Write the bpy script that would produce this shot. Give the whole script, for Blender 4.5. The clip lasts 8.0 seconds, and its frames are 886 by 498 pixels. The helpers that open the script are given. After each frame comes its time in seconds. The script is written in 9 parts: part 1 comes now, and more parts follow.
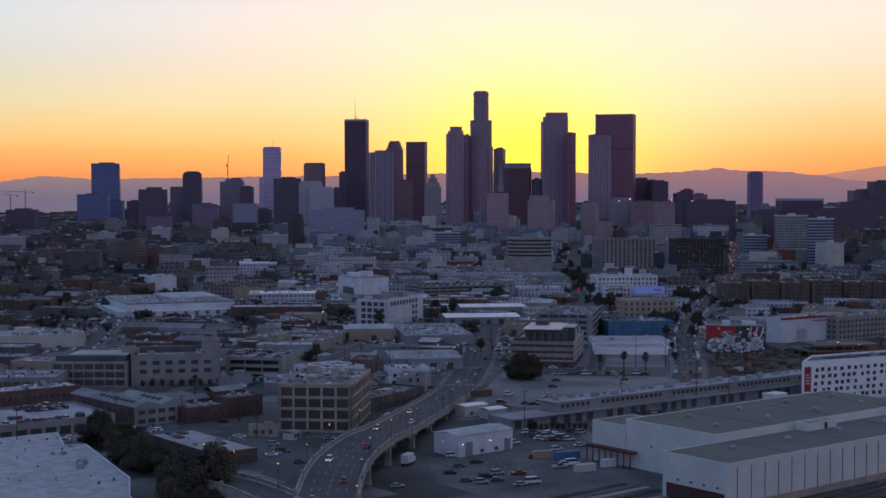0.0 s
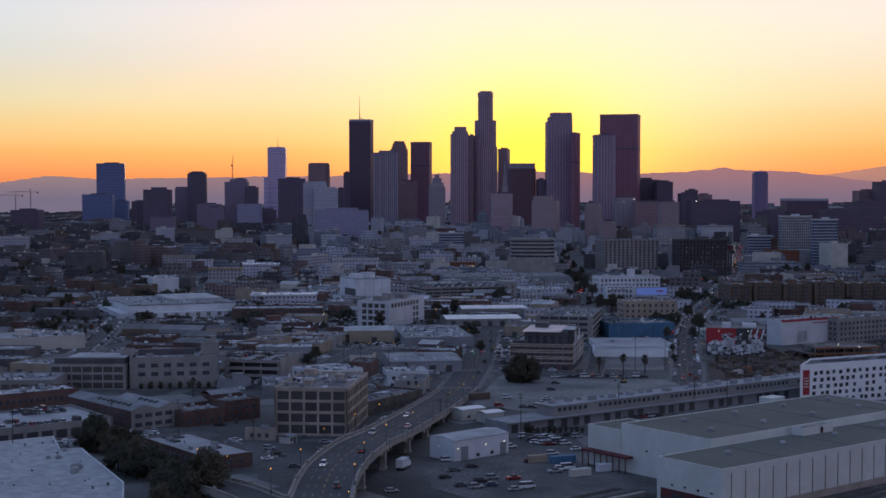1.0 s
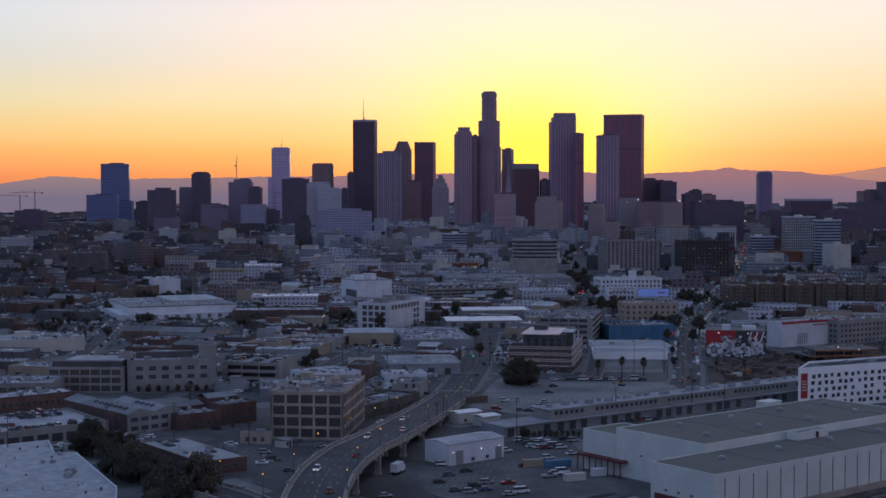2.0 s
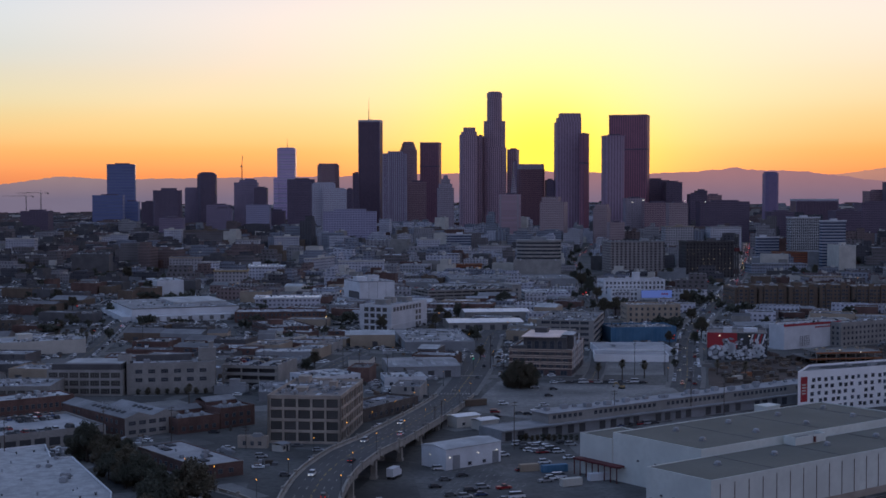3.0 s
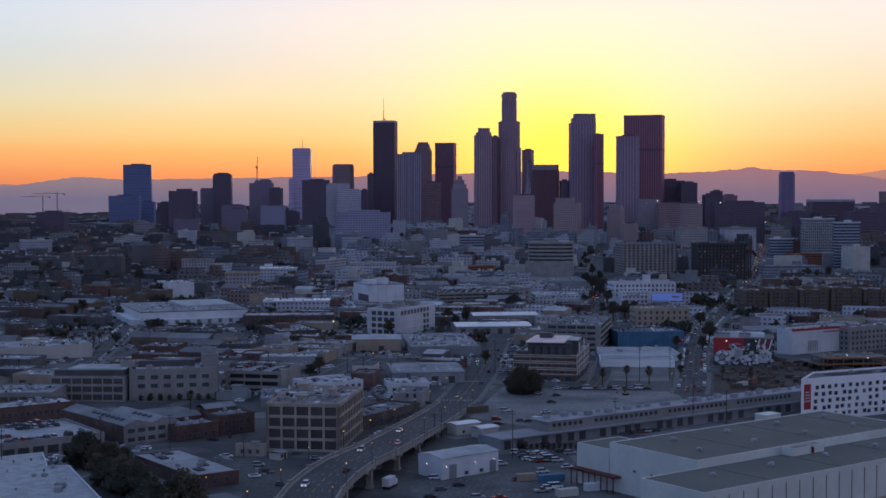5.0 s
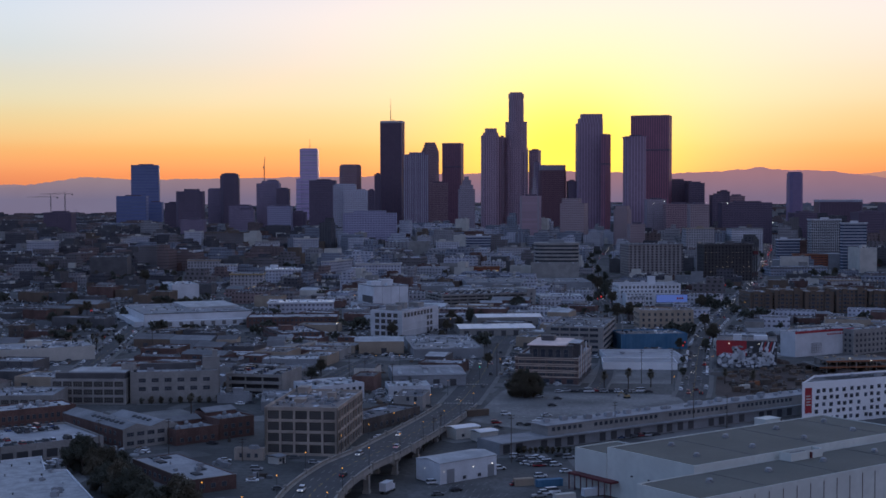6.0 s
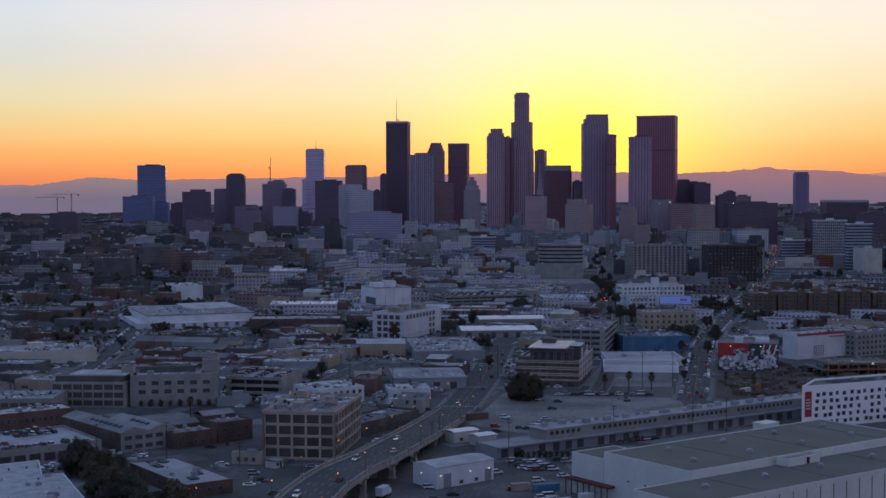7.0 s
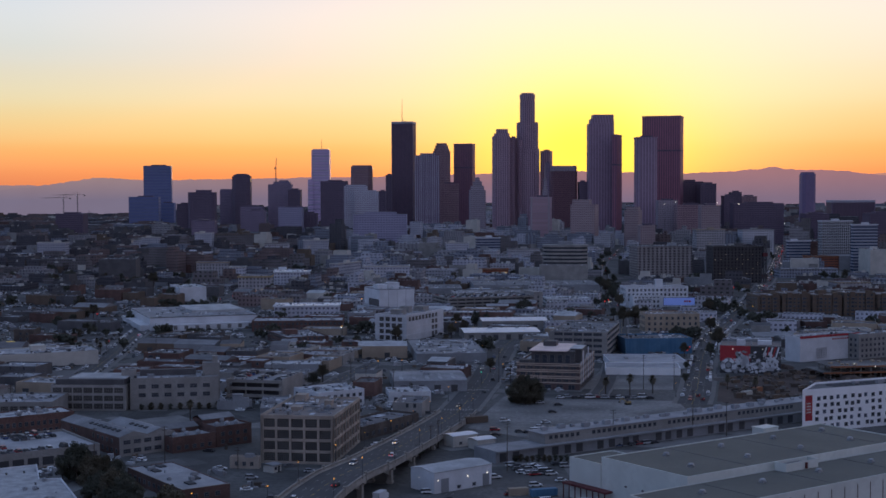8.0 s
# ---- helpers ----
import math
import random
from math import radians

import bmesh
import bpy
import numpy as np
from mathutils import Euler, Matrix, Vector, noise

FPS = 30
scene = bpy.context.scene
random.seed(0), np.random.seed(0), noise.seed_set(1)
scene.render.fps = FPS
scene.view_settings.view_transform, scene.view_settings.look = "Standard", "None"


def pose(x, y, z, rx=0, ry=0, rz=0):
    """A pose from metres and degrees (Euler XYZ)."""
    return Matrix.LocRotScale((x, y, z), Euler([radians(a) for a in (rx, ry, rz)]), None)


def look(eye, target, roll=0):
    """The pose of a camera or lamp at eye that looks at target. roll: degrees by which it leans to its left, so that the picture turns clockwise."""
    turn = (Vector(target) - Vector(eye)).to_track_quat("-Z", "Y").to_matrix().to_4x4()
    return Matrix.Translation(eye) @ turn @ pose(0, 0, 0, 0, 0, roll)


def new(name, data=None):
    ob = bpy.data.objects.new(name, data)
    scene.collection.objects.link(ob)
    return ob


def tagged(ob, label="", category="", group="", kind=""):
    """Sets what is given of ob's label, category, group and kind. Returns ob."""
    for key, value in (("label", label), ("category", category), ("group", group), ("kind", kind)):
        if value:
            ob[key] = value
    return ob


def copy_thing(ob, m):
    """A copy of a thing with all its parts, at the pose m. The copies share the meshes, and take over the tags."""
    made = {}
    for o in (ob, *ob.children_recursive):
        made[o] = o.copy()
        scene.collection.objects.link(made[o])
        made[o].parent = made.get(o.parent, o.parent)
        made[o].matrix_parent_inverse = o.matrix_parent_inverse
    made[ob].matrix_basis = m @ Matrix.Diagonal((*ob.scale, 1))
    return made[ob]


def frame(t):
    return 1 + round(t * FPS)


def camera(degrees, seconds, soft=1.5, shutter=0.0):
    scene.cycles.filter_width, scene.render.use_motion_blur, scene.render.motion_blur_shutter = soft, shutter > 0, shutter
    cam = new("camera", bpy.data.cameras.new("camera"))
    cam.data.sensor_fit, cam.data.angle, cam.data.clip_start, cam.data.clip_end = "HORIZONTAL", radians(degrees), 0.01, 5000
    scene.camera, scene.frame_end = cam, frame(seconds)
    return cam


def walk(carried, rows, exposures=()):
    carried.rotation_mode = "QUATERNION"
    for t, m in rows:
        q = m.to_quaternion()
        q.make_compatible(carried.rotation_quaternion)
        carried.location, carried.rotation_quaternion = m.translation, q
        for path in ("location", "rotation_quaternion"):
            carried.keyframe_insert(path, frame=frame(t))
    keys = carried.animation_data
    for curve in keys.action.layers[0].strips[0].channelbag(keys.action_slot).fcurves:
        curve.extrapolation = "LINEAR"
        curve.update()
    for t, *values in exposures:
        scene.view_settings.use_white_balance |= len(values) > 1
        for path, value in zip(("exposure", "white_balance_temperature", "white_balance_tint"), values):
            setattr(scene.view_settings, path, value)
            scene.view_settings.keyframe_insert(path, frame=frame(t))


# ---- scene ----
# camera: a slow sideways and rising flight
cam = camera(36, 8.0, soft=1.6)
PATH = [
    (0.0, look((0.00, 0.00, 93.00), (0.01, 999.26, 54.49), 0.003)),
    (0.5, look((1.90, 0.34, 93.82), (-0.60, 999.58, 55.05), 0.002)),
    (1.0, look((3.80, 0.71, 94.58), (-0.72, 999.94, 55.64), -0.004)),
    (1.5, look((5.68, 1.13, 95.33), (-0.77, 1000.35, 56.25), -0.014)),
    (2.0, look((7.56, 1.62, 96.08), (-0.99, 1000.81, 56.87), -0.027)),
    (2.5, look((9.44, 2.15, 96.85), (-1.53, 1001.32, 57.50), -0.040)),
    (3.0, look((11.33, 2.72, 97.63), (-2.43, 1001.85, 58.14), -0.054)),
    (3.5, look((13.22, 3.31, 98.43), (-3.64, 1002.38, 58.78), -0.067)),
    (4.0, look((15.14, 3.89, 99.25), (-5.08, 1002.89, 59.43), -0.079)),
    (4.5, look((17.07, 4.45, 100.07), (-6.62, 1003.37, 60.08), -0.089)),
    (5.0, look((19.02, 4.97, 100.89), (-8.14, 1003.80, 60.73), -0.098)),
    (5.5, look((20.97, 5.45, 101.71), (-9.52, 1004.17, 61.39), -0.106)),
    (6.0, look((22.91, 5.90, 102.51), (-10.69, 1004.51, 62.05), -0.113)),
    (6.5, look((24.83, 6.33, 103.30), (-11.62, 1004.84, 62.72), -0.121)),
    (7.0, look((26.68, 6.79, 104.09), (-12.39, 1005.20, 63.39), -0.131)),
    (7.5, look((28.44, 7.35, 104.87), (-13.17, 1005.65, 64.07), -0.145)),
    (8.0, look((30.05, 8.09, 105.69), (-14.25, 1006.27, 64.75), -0.165)),
]
walk(cam, PATH, [(0.0, 0.0, 6350, 10), (3.8, 0.0, 6350, 10), (4.6, 0.0, 6100, 10), (5.8, 0.0, 5940, 10), (6.7, 0.0, 5980, 10), (7.0, 0.0, 6220, 10), (7.5, 0.0, 6350, 10), (8.0, 0.0, 6350, 10)])

# ---- world: dusk sky, the sun just gone behind the far hills ----
SUN_AZ = radians(3.3)      # to the right of +y
world = bpy.data.worlds.new("dusk_sky")
scene.world = world
world.use_nodes = True
wn, wl = world.node_tree.nodes, world.node_tree.links
wn.clear()


def wnode(kind, **props):
    n = wn.new(kind)
    for k, v in props.items():
        if k == "operation":
            n.operation = v
        elif k == "blend_type":
            n.blend_type = v
        elif k == "sky_type":
            n.sky_type = v
    return n


def wmath(op, a, b=None, clamp=False):
    n = wnode("ShaderNodeMath", operation=op)
    n.use_clamp = clamp
    for k, q in enumerate((a, b)):
        if q is None:
            continue
        if isinstance(q, (int, float)):
            n.inputs[k].default_value = q
        else:
            wl.new(q, n.inputs[k])
    return n.outputs[0]


def wramp(fac, stops):
    n = wn.new("ShaderNodeValToRGB")
    el = n.color_ramp.elements
    el[0].position, el[0].color = stops[0][0], (*stops[0][1], 1)
    el[1].position, el[1].color = stops[-1][0], (*stops[-1][1], 1)
    for p, c in stops[1:-1]:
        e = el.new(p)
        e.color = (*c, 1)
    n.color_ramp.interpolation = "CARDINAL" if len(stops) > 5 else "EASE"
    wl.new(fac, n.inputs[0])
    return n.outputs[0]


def wmix(fac, a, b, kind="MIX"):
    n = wn.new("ShaderNodeMixRGB")
    n.blend_type = kind
    for k, q in ((0, fac), (1, a), (2, b)):
        if isinstance(q, (int, float)):
            n.inputs[k].default_value = q
        elif isinstance(q, tuple):
            n.inputs[k].default_value = (*q, 1)
        else:
            wl.new(q, n.inputs[k])
    return n.outputs[0]


coord = wn.new("ShaderNodeTexCoord")
sep = wn.new("ShaderNodeSeparateXYZ")
wl.new(coord.outputs["Generated"], sep.inputs[0])
sx_, sy_, sz_ = sep.outputs
up = wmath("MAXIMUM", sz_, 0.0)
# sunset side, by height above the horizon
west = wramp(wmath("MULTIPLY", up, 3.0, True), [
    (0.0, (0.70, 0.20, 0.09)), (0.055, (0.93, 0.30, 0.105)), (0.11, (0.985, 0.45, 0.16)), (0.19, (0.965, 0.625, 0.335)),
    (0.28, (0.945, 0.735, 0.56)), (0.42, (0.93, 0.785, 0.735)), (0.62, (0.54, 0.53, 0.62)), (1.0, (0.20, 0.23, 0.36))])
# the rest of the vault: blue above, dusky violet low in the east
east = wramp(up, [(0.0, (0.315, 0.265, 0.35)), (0.12, (0.315, 0.287, 0.405)), (0.4, (0.257, 0.30, 0.477)), (1.0, (0.238, 0.308, 0.495))])
towards = wmath("ADD", wmath("MULTIPLY", sx_, math.sin(SUN_AZ)), wmath("MULTIPLY", sy_, math.cos(SUN_AZ)))
side = wramp(wmath("MULTIPLY_ADD", towards, 0.5), [(0.0, (0, 0, 0)), (0.72, (0.0, 0.0, 0.0)), (0.985, (1, 1, 1))])
side.node.inputs[0].links[0].from_node.inputs[2].default_value = 0.5
vault = wmix(side, east, west)
# yellow glow round the place where the sun went down
across = wmath("SUBTRACT", wmath("MULTIPLY", sx_, math.cos(SUN_AZ)), wmath("MULTIPLY", sy_, math.sin(SUN_AZ)))


def bell_of(az, width, el, height):
    """A soft patch of glow that fades with bearing and height."""
    p = wmath("POWER", wmath("ABSOLUTE", wmath("DIVIDE", wmath("SUBTRACT", across, az), width)), 2.0)
    q = wmath("POWER", wmath("ABSOLUTE", wmath("DIVIDE", wmath("SUBTRACT", sz_, el), height)), 2.0)
    return wmath("MULTIPLY", wmath("EXPONENT", wmath("MULTIPLY", wmath("ADD", p, q), -1.0)), wmath("GREATER_THAN", towards, 0.0))


# cooler and greyer high up on the side away from the sun
cool = wmath("MULTIPLY", wmath("DIVIDE", wmath("SUBTRACT", -0.06, across), 0.32, True), wmath("DIVIDE", wmath("SUBTRACT", sz_, 0.005), 0.1, True))
vault = wmix(cool, vault, wmix(1.0, vault, (0.71, 0.91, 1.06), "MULTIPLY"))
pale = wmath("MULTIPLY", wmath("DIVIDE", wmath("SUBTRACT", -0.05, across), 0.2, True), wmath("EXPONENT", wmath("MULTIPLY", wmath("POWER", wmath("ABSOLUTE", wmath("DIVIDE", wmath("SUBTRACT", sz_, 0.045), 0.035)), 2.0), -1.0)))
vault = wmix(pale, vault, wmix(1.0, vault, (0.99, 1.17, 1.16), "MULTIPLY"))
glow = wmix(wmath("MULTIPLY", bell_of(0.02, 0.15, 0.085, 0.06), 0.62), vault, (1.06, 0.93, 0.60))
glow = wmix(wmath("MULTIPLY", bell_of(0.0, 0.085, 0.03, 0.055), 0.96), glow, (1.12, 0.93, 0.10))
sky = wn.new("ShaderNodeTexSky")
sky.sky_type = "NISHITA"
sky.sun_disc = False
sky.sun_elevation = radians(1.0)
sky.sun_rotation = SUN_AZ
bg_a, bg_b, add, outw = wn.new("ShaderNodeBackground"), wn.new("ShaderNodeBackground"), wn.new("ShaderNodeAddShader"), wn.new("ShaderNodeOutputWorld")
wl.new(glow, bg_a.inputs[0])
wl.new(sky.outputs[0], bg_b.inputs[0])
bg_a.inputs[1].default_value, bg_b.inputs[1].default_value = 1.0, 0.02
wl.new(bg_a.outputs[0], add.inputs[0])
wl.new(bg_b.outputs[0], add.inputs[1])
wl.new(add.outputs[0], outw.inputs[0])

# the last low rays of the sun, weak and warm
sun = new("sun", bpy.data.lights.new("sun", "SUN"))
sun.data.energy, sun.data.angle, sun.data.color = 0.25, radians(2), (1.0, 0.62, 0.3)
sun.matrix_world = look((0, 0, 0), (-math.sin(SUN_AZ), -math.cos(SUN_AZ), -math.tan(radians(1.0))))
scene.view_settings.exposure = 0.0

# ---- materials ----
def nodes_of(name):
    m = bpy.data.materials.new(name)
    m.use_nodes = True
    nt = m.node_tree
    return m, nt, nt.nodes["Principled BSDF"]


def link(nt, a, b):
    nt.links.new(a, b)


def mth(nt, op, a, b=None, clamp=False):
    n = nt.nodes.new("ShaderNodeMath")
    n.operation, n.use_clamp = op, clamp
    for k, q in enumerate((a, b)):
        if q is None:
            continue
        if isinstance(q, (int, float)):
            n.inputs[k].default_value = q
        else:
            nt.links.new(q, n.inputs[k])
    return n.outputs[0]


def mix(nt, fac, a, b, kind="MIX"):
    n = nt.nodes.new("ShaderNodeMixRGB")
    n.blend_type = kind
    for k, q in ((0, fac), (1, a), (2, b)):
        if isinstance(q, (int, float)):
            n.inputs[k].default_value = q
        elif isinstance(q, tuple):
            n.inputs[k].default_value = (*q, 1)
        else:
            nt.links.new(q, n.inputs[k])
    return n.outputs[0]


def noise_fac(nt, scale, detail=4, lo=0.35, hi=0.65, vec=None):
    n = nt.nodes.new("ShaderNodeTexNoise")
    n.inputs["Scale"].default_value, n.inputs["Detail"].default_value = scale, detail
    if vec is None:
        c = nt.nodes.new("ShaderNodeTexCoord")
        vec = c.outputs["Object"]
    nt.links.new(vec, n.inputs["Vector"])
    r = nt.nodes.new("ShaderNodeMapRange")
    r.inputs[1].default_value, r.inputs[2].default_value = lo, hi
    nt.links.new(n.outputs[0], r.inputs[0])
    return r.outputs[0]


def weathered(nt, col, vary, rnd, big=0.12, small=1.6):
    """The colour with stains at two scales and a shift of its own for each object."""
    dark = tuple(c * (1 - vary) for c in col)
    light = tuple(min(1, c * (1 + vary * 0.6)) for c in col)
    c = mix(nt, noise_fac(nt, big), dark, light)
    c = mix(nt, mth(nt, "MULTIPLY", noise_fac(nt, small, 8, 0.42, 0.68), 0.6), c, tuple(q * (1 - 1.2 * vary) for q in col))
    if rnd:
        info = nt.nodes.new("ShaderNodeObjectInfo")
        f = mth(nt, "MULTIPLY_ADD", info.outputs["Random"], 2 * rnd)
        f.node.inputs[2].default_value = 1 - rnd
        c = mix(nt, 1.0, c, f, "MULTIPLY")
    return c


def isle_surf(name, col, rnd=0.3):
    """A roof in a joined mesh: each face has a shade of its own."""
    m, nt, p = nodes_of(name)
    geo = nt.nodes.new("ShaderNodeNewGeometry")
    f = mth(nt, "MULTIPLY_ADD", geo.outputs["Random Per Island"], 2 * rnd)
    f.node.inputs[2].default_value = 1 - rnd
    link(nt, mix(nt, 1.0, weathered(nt, col, 0.25, 0, 0.1, 0.8), f, "MULTIPLY"), p.inputs["Base Color"])
    p.inputs["Roughness"].default_value = 0.9
    return m


def surf(name, col, rough=0.85, vary=0.2, rnd=0.0, metal=0.0, big=0.12, small=1.6, bump=0.0):
    m, nt, p = nodes_of(name)
    link(nt, weathered(nt, col, vary, rnd, big, small), p.inputs["Base Color"])
    p.inputs["Roughness"].default_value, p.inputs["Metallic"].default_value = rough, metal
    if bump:
        b = nt.nodes.new("ShaderNodeBump")
        b.inputs["Strength"].default_value, b.inputs["Distance"].default_value = bump, 0.05
        link(nt, noise_fac(nt, 6.0, 8, 0, 1), b.inputs["Height"])
        link(nt, b.outputs[0], p.inputs["Normal"])
    return m


def streaked(name, col, pale, rough):
    """Sheeting with upright streaks and folds."""
    m, nt, p = nodes_of(name)
    c = nt.nodes.new("ShaderNodeTexCoord")
    mp = nt.nodes.new("ShaderNodeMapping")
    mp.inputs["Scale"].default_value = (1.0, 1.0, 0.05)
    link(nt, c.outputs["Object"], mp.inputs["Vector"])
    f = noise_fac(nt, 0.9, 5, 0.3, 0.7, mp.outputs[0])
    base = mix(nt, f, col, pale)
    link(nt, mix(nt, mth(nt, "MULTIPLY", noise_fac(nt, 0.12, 4), 0.5), base, tuple(q * 0.6 for q in col)), p.inputs["Base Color"])
    p.inputs["Roughness"].default_value = rough
    return m


def plain(name, col, rough=0.5, metal=0.0):
    m, nt, p = nodes_of(name)
    info = nt.nodes.new("ShaderNodeObjectInfo")
    f = mth(nt, "MULTIPLY_ADD", info.outputs["Random"], 0.3)
    f.node.inputs[2].default_value = 0.85
    link(nt, mix(nt, 1.0, col, f, "MULTIPLY"), p.inputs["Base Color"])
    p.inputs["Roughness"].default_value, p.inputs["Metallic"].default_value = rough, metal
    return m


def glowing(name, col, strength):
    m, nt, p = nodes_of(name)
    p.inputs["Base Color"].default_value = (*col, 1)
    p.inputs["Emission Color"].default_value = (*col, 1)
    p.inputs["Emission Strength"].default_value = strength
    return m


def facade(name, wall, glass, sx, sy, fx, fy, rnd=0.15, vary=0.18, gloss=0.25, lit=0.0):
    """Wall with rows of windows: sx by sy metres a bay, glass filling fx by fy of it. UVs are in metres."""
    m, nt, p = nodes_of(name)
    uv = nt.nodes.new("ShaderNodeUVMap")
    s = nt.nodes.new("ShaderNodeSeparateXYZ")
    link(nt, uv.outputs[0], s.inputs[0])
    u, v = mth(nt, "DIVIDE", s.outputs[0], sx), mth(nt, "DIVIDE", s.outputs[1], sy)
    def band(q, f):
        fr = mth(nt, "FRACT", q)
        return mth(nt, "LESS_THAN", mth(nt, "ABSOLUTE", mth(nt, "SUBTRACT", fr, 0.5)), f / 2)
    mask = mth(nt, "MULTIPLY", band(u, fx), band(v, fy))
    cell = nt.nodes.new("ShaderNodeCombineXYZ")
    link(nt, mth(nt, "FLOOR", u), cell.inputs[0])
    link(nt, mth(nt, "FLOOR", v), cell.inputs[1])
    info = nt.nodes.new("ShaderNodeObjectInfo")
    link(nt, mth(nt, "MULTIPLY", info.outputs["Random"], 97.0), cell.inputs[2])
    wn_ = nt.nodes.new("ShaderNodeTexWhiteNoise")
    link(nt, cell.outputs[0], wn_.inputs["Vector"])
    rndv = wn_.outputs["Value"]
    gl = mix(nt, mth(nt, "MULTIPLY", rndv, 0.6 if lit or rnd > 0.1 else 0.15), glass, tuple(min(1, g * 2.2 + 0.02) for g in glass))
    col = mix(nt, mask, weathered(nt, wall, vary, rnd, 0.06, 0.7), gl)
    link(nt, col, p.inputs["Base Color"])
    p.inputs["Specular IOR Level"].default_value = 0.3
    r = mth(nt, "MULTIPLY_ADD", mask, gloss - 0.8)
    r.node.inputs[2].default_value = 0.8
    link(nt, r, p.inputs["Roughness"])
    if lit:
        on = mth(nt, "MULTIPLY", mth(nt, "GREATER_THAN", rndv, 1 - lit), mask)
        p.inputs["Emission Color"].default_value = (1.0, 0.75, 0.42, 1)
        link(nt, mth(nt, "MULTIPLY", on, 0.35), p.inputs["Emission Strength"])
    return m


MAT = {}
# ground
MAT["ground"] = surf("ground_mixed", (0.095, 0.093, 0.09), 0.95, 0.55, 0, 0, 0.02, 0.4)
MAT["asphalt"] = surf("asphalt", (0.068, 0.068, 0.072), 0.9, 0.25, 0, 0, 0.05, 0.8, 0.1)
MAT["dark_lot"] = surf("dark_freight_asphalt", (0.055, 0.056, 0.062), 0.9, 0.35, 0, 0, 0.03, 0.4)
MAT["lot"] = surf("parking_asphalt", (0.125, 0.122, 0.12), 0.92, 0.5, 0, 0, 0.04, 0.5)
MAT["pale_lot"] = surf("pale_asphalt", (0.20, 0.195, 0.19), 0.92, 0.5, 0, 0, 0.03, 0.5)
MAT["dirt"] = surf("bare_earth", (0.085, 0.060, 0.050), 0.95, 0.45, 0, 0, 0.05, 0.6)
MAT["ballast"] = surf("rail_ballast", (0.066, 0.063, 0.062), 0.95, 0.45, 0, 0, 0.05, 3.0)
MAT["paint"] = surf("road_paint", (0.33, 0.325, 0.31), 0.7, 0.25)
MAT["yellow_paint"] = surf("yellow_paint", (0.42, 0.30, 0.08), 0.7, 0.25)
MAT["kerb"] = surf("kerb_concrete", (0.16, 0.155, 0.15), 0.9, 0.2)
MAT["bridge"] = surf("bridge_concrete", (0.33, 0.31, 0.28), 0.88, 0.28, 0.04, 0, 0.2, 1.4, 0.1)
MAT["steel"] = surf("rail_steel", (0.35, 0.34, 0.33), 0.35, 0.15, 0, 0.8)
# walls
MAT["concrete"] = surf("concrete", (0.30, 0.285, 0.27), 0.88, 0.22, 0.1)
MAT["tan_concrete"] = surf("tan_concrete", (0.42, 0.355, 0.30), 0.88, 0.25, 0.05)
MAT["brick"] = surf("red_brick", (0.145, 0.083, 0.07), 0.9, 0.35, 0.2)
MAT["white"] = surf("white_plaster", (0.66, 0.67, 0.70), 0.8, 0.14, 0.08)
MAT["bright_white"] = surf("bright_white_plaster", (0.87, 0.875, 0.885), 0.75, 0.07, 0.0)
MAT["dark_brick"] = surf("dark_brick", (0.125, 0.082, 0.078), 0.9, 0.3, 0.0)
MAT["canopy"] = surf("faded_red_metal", (0.13, 0.03, 0.032), 0.8, 0.35)
MAT["dock_wall"] = surf("stained_brown_wall", (0.12, 0.098, 0.085), 0.9, 0.35, 0, 0, 0.2, 1.0)
MAT["band_stone"] = surf("warm_stone_band", (0.56, 0.45, 0.37), 0.85, 0.2, 0.04)
# pale roof sheet with the pink sunset sheen painted into its colour
MAT["plate"] = surf("sunset_tinted_roof_sheet", (0.78, 0.62, 0.58), 0.5, 0.2, 0.0)
MAT["cream"] = surf("cream_plaster", (0.56, 0.53, 0.48), 0.85, 0.15, 0.08)
MAT["tan"] = surf("tan_plaster", (0.36, 0.29, 0.22), 0.85, 0.18, 0.1)
MAT["brown"] = surf("brown_plaster", (0.15, 0.108, 0.08), 0.85, 0.2, 0.1)
MAT["grey"] = surf("grey_plaster", (0.27, 0.275, 0.29), 0.85, 0.18, 0.12)
MAT["dark"] = surf("dark_cladding", (0.10, 0.095, 0.10), 0.7, 0.25, 0.1)
MAT["shed"] = surf("painted_metal", (0.645, 0.665, 0.622), 0.6, 0.12, 0.0, 0, 0.06, 0.5)
MAT["blue"] = streaked("blue_mesh_sheet", (0.05, 0.15, 0.27), (0.10, 0.22, 0.34), 0.7)
MAT["red"] = surf("red_paint", (0.38, 0.03, 0.04), 0.7, 0.2)
# black paint, also used for the shade inside openings and the car park
MAT["black"] = surf("black_paint_and_shade", (0.05, 0.05, 0.055), 0.7, 0.2)
MAT["orange"] = surf("orange_paint", (0.30, 0.12, 0.055), 0.75, 0.2)
MAT["amber_wall"] = surf("yellow_plaster", (0.40, 0.29, 0.14), 0.85, 0.2, 0.05)
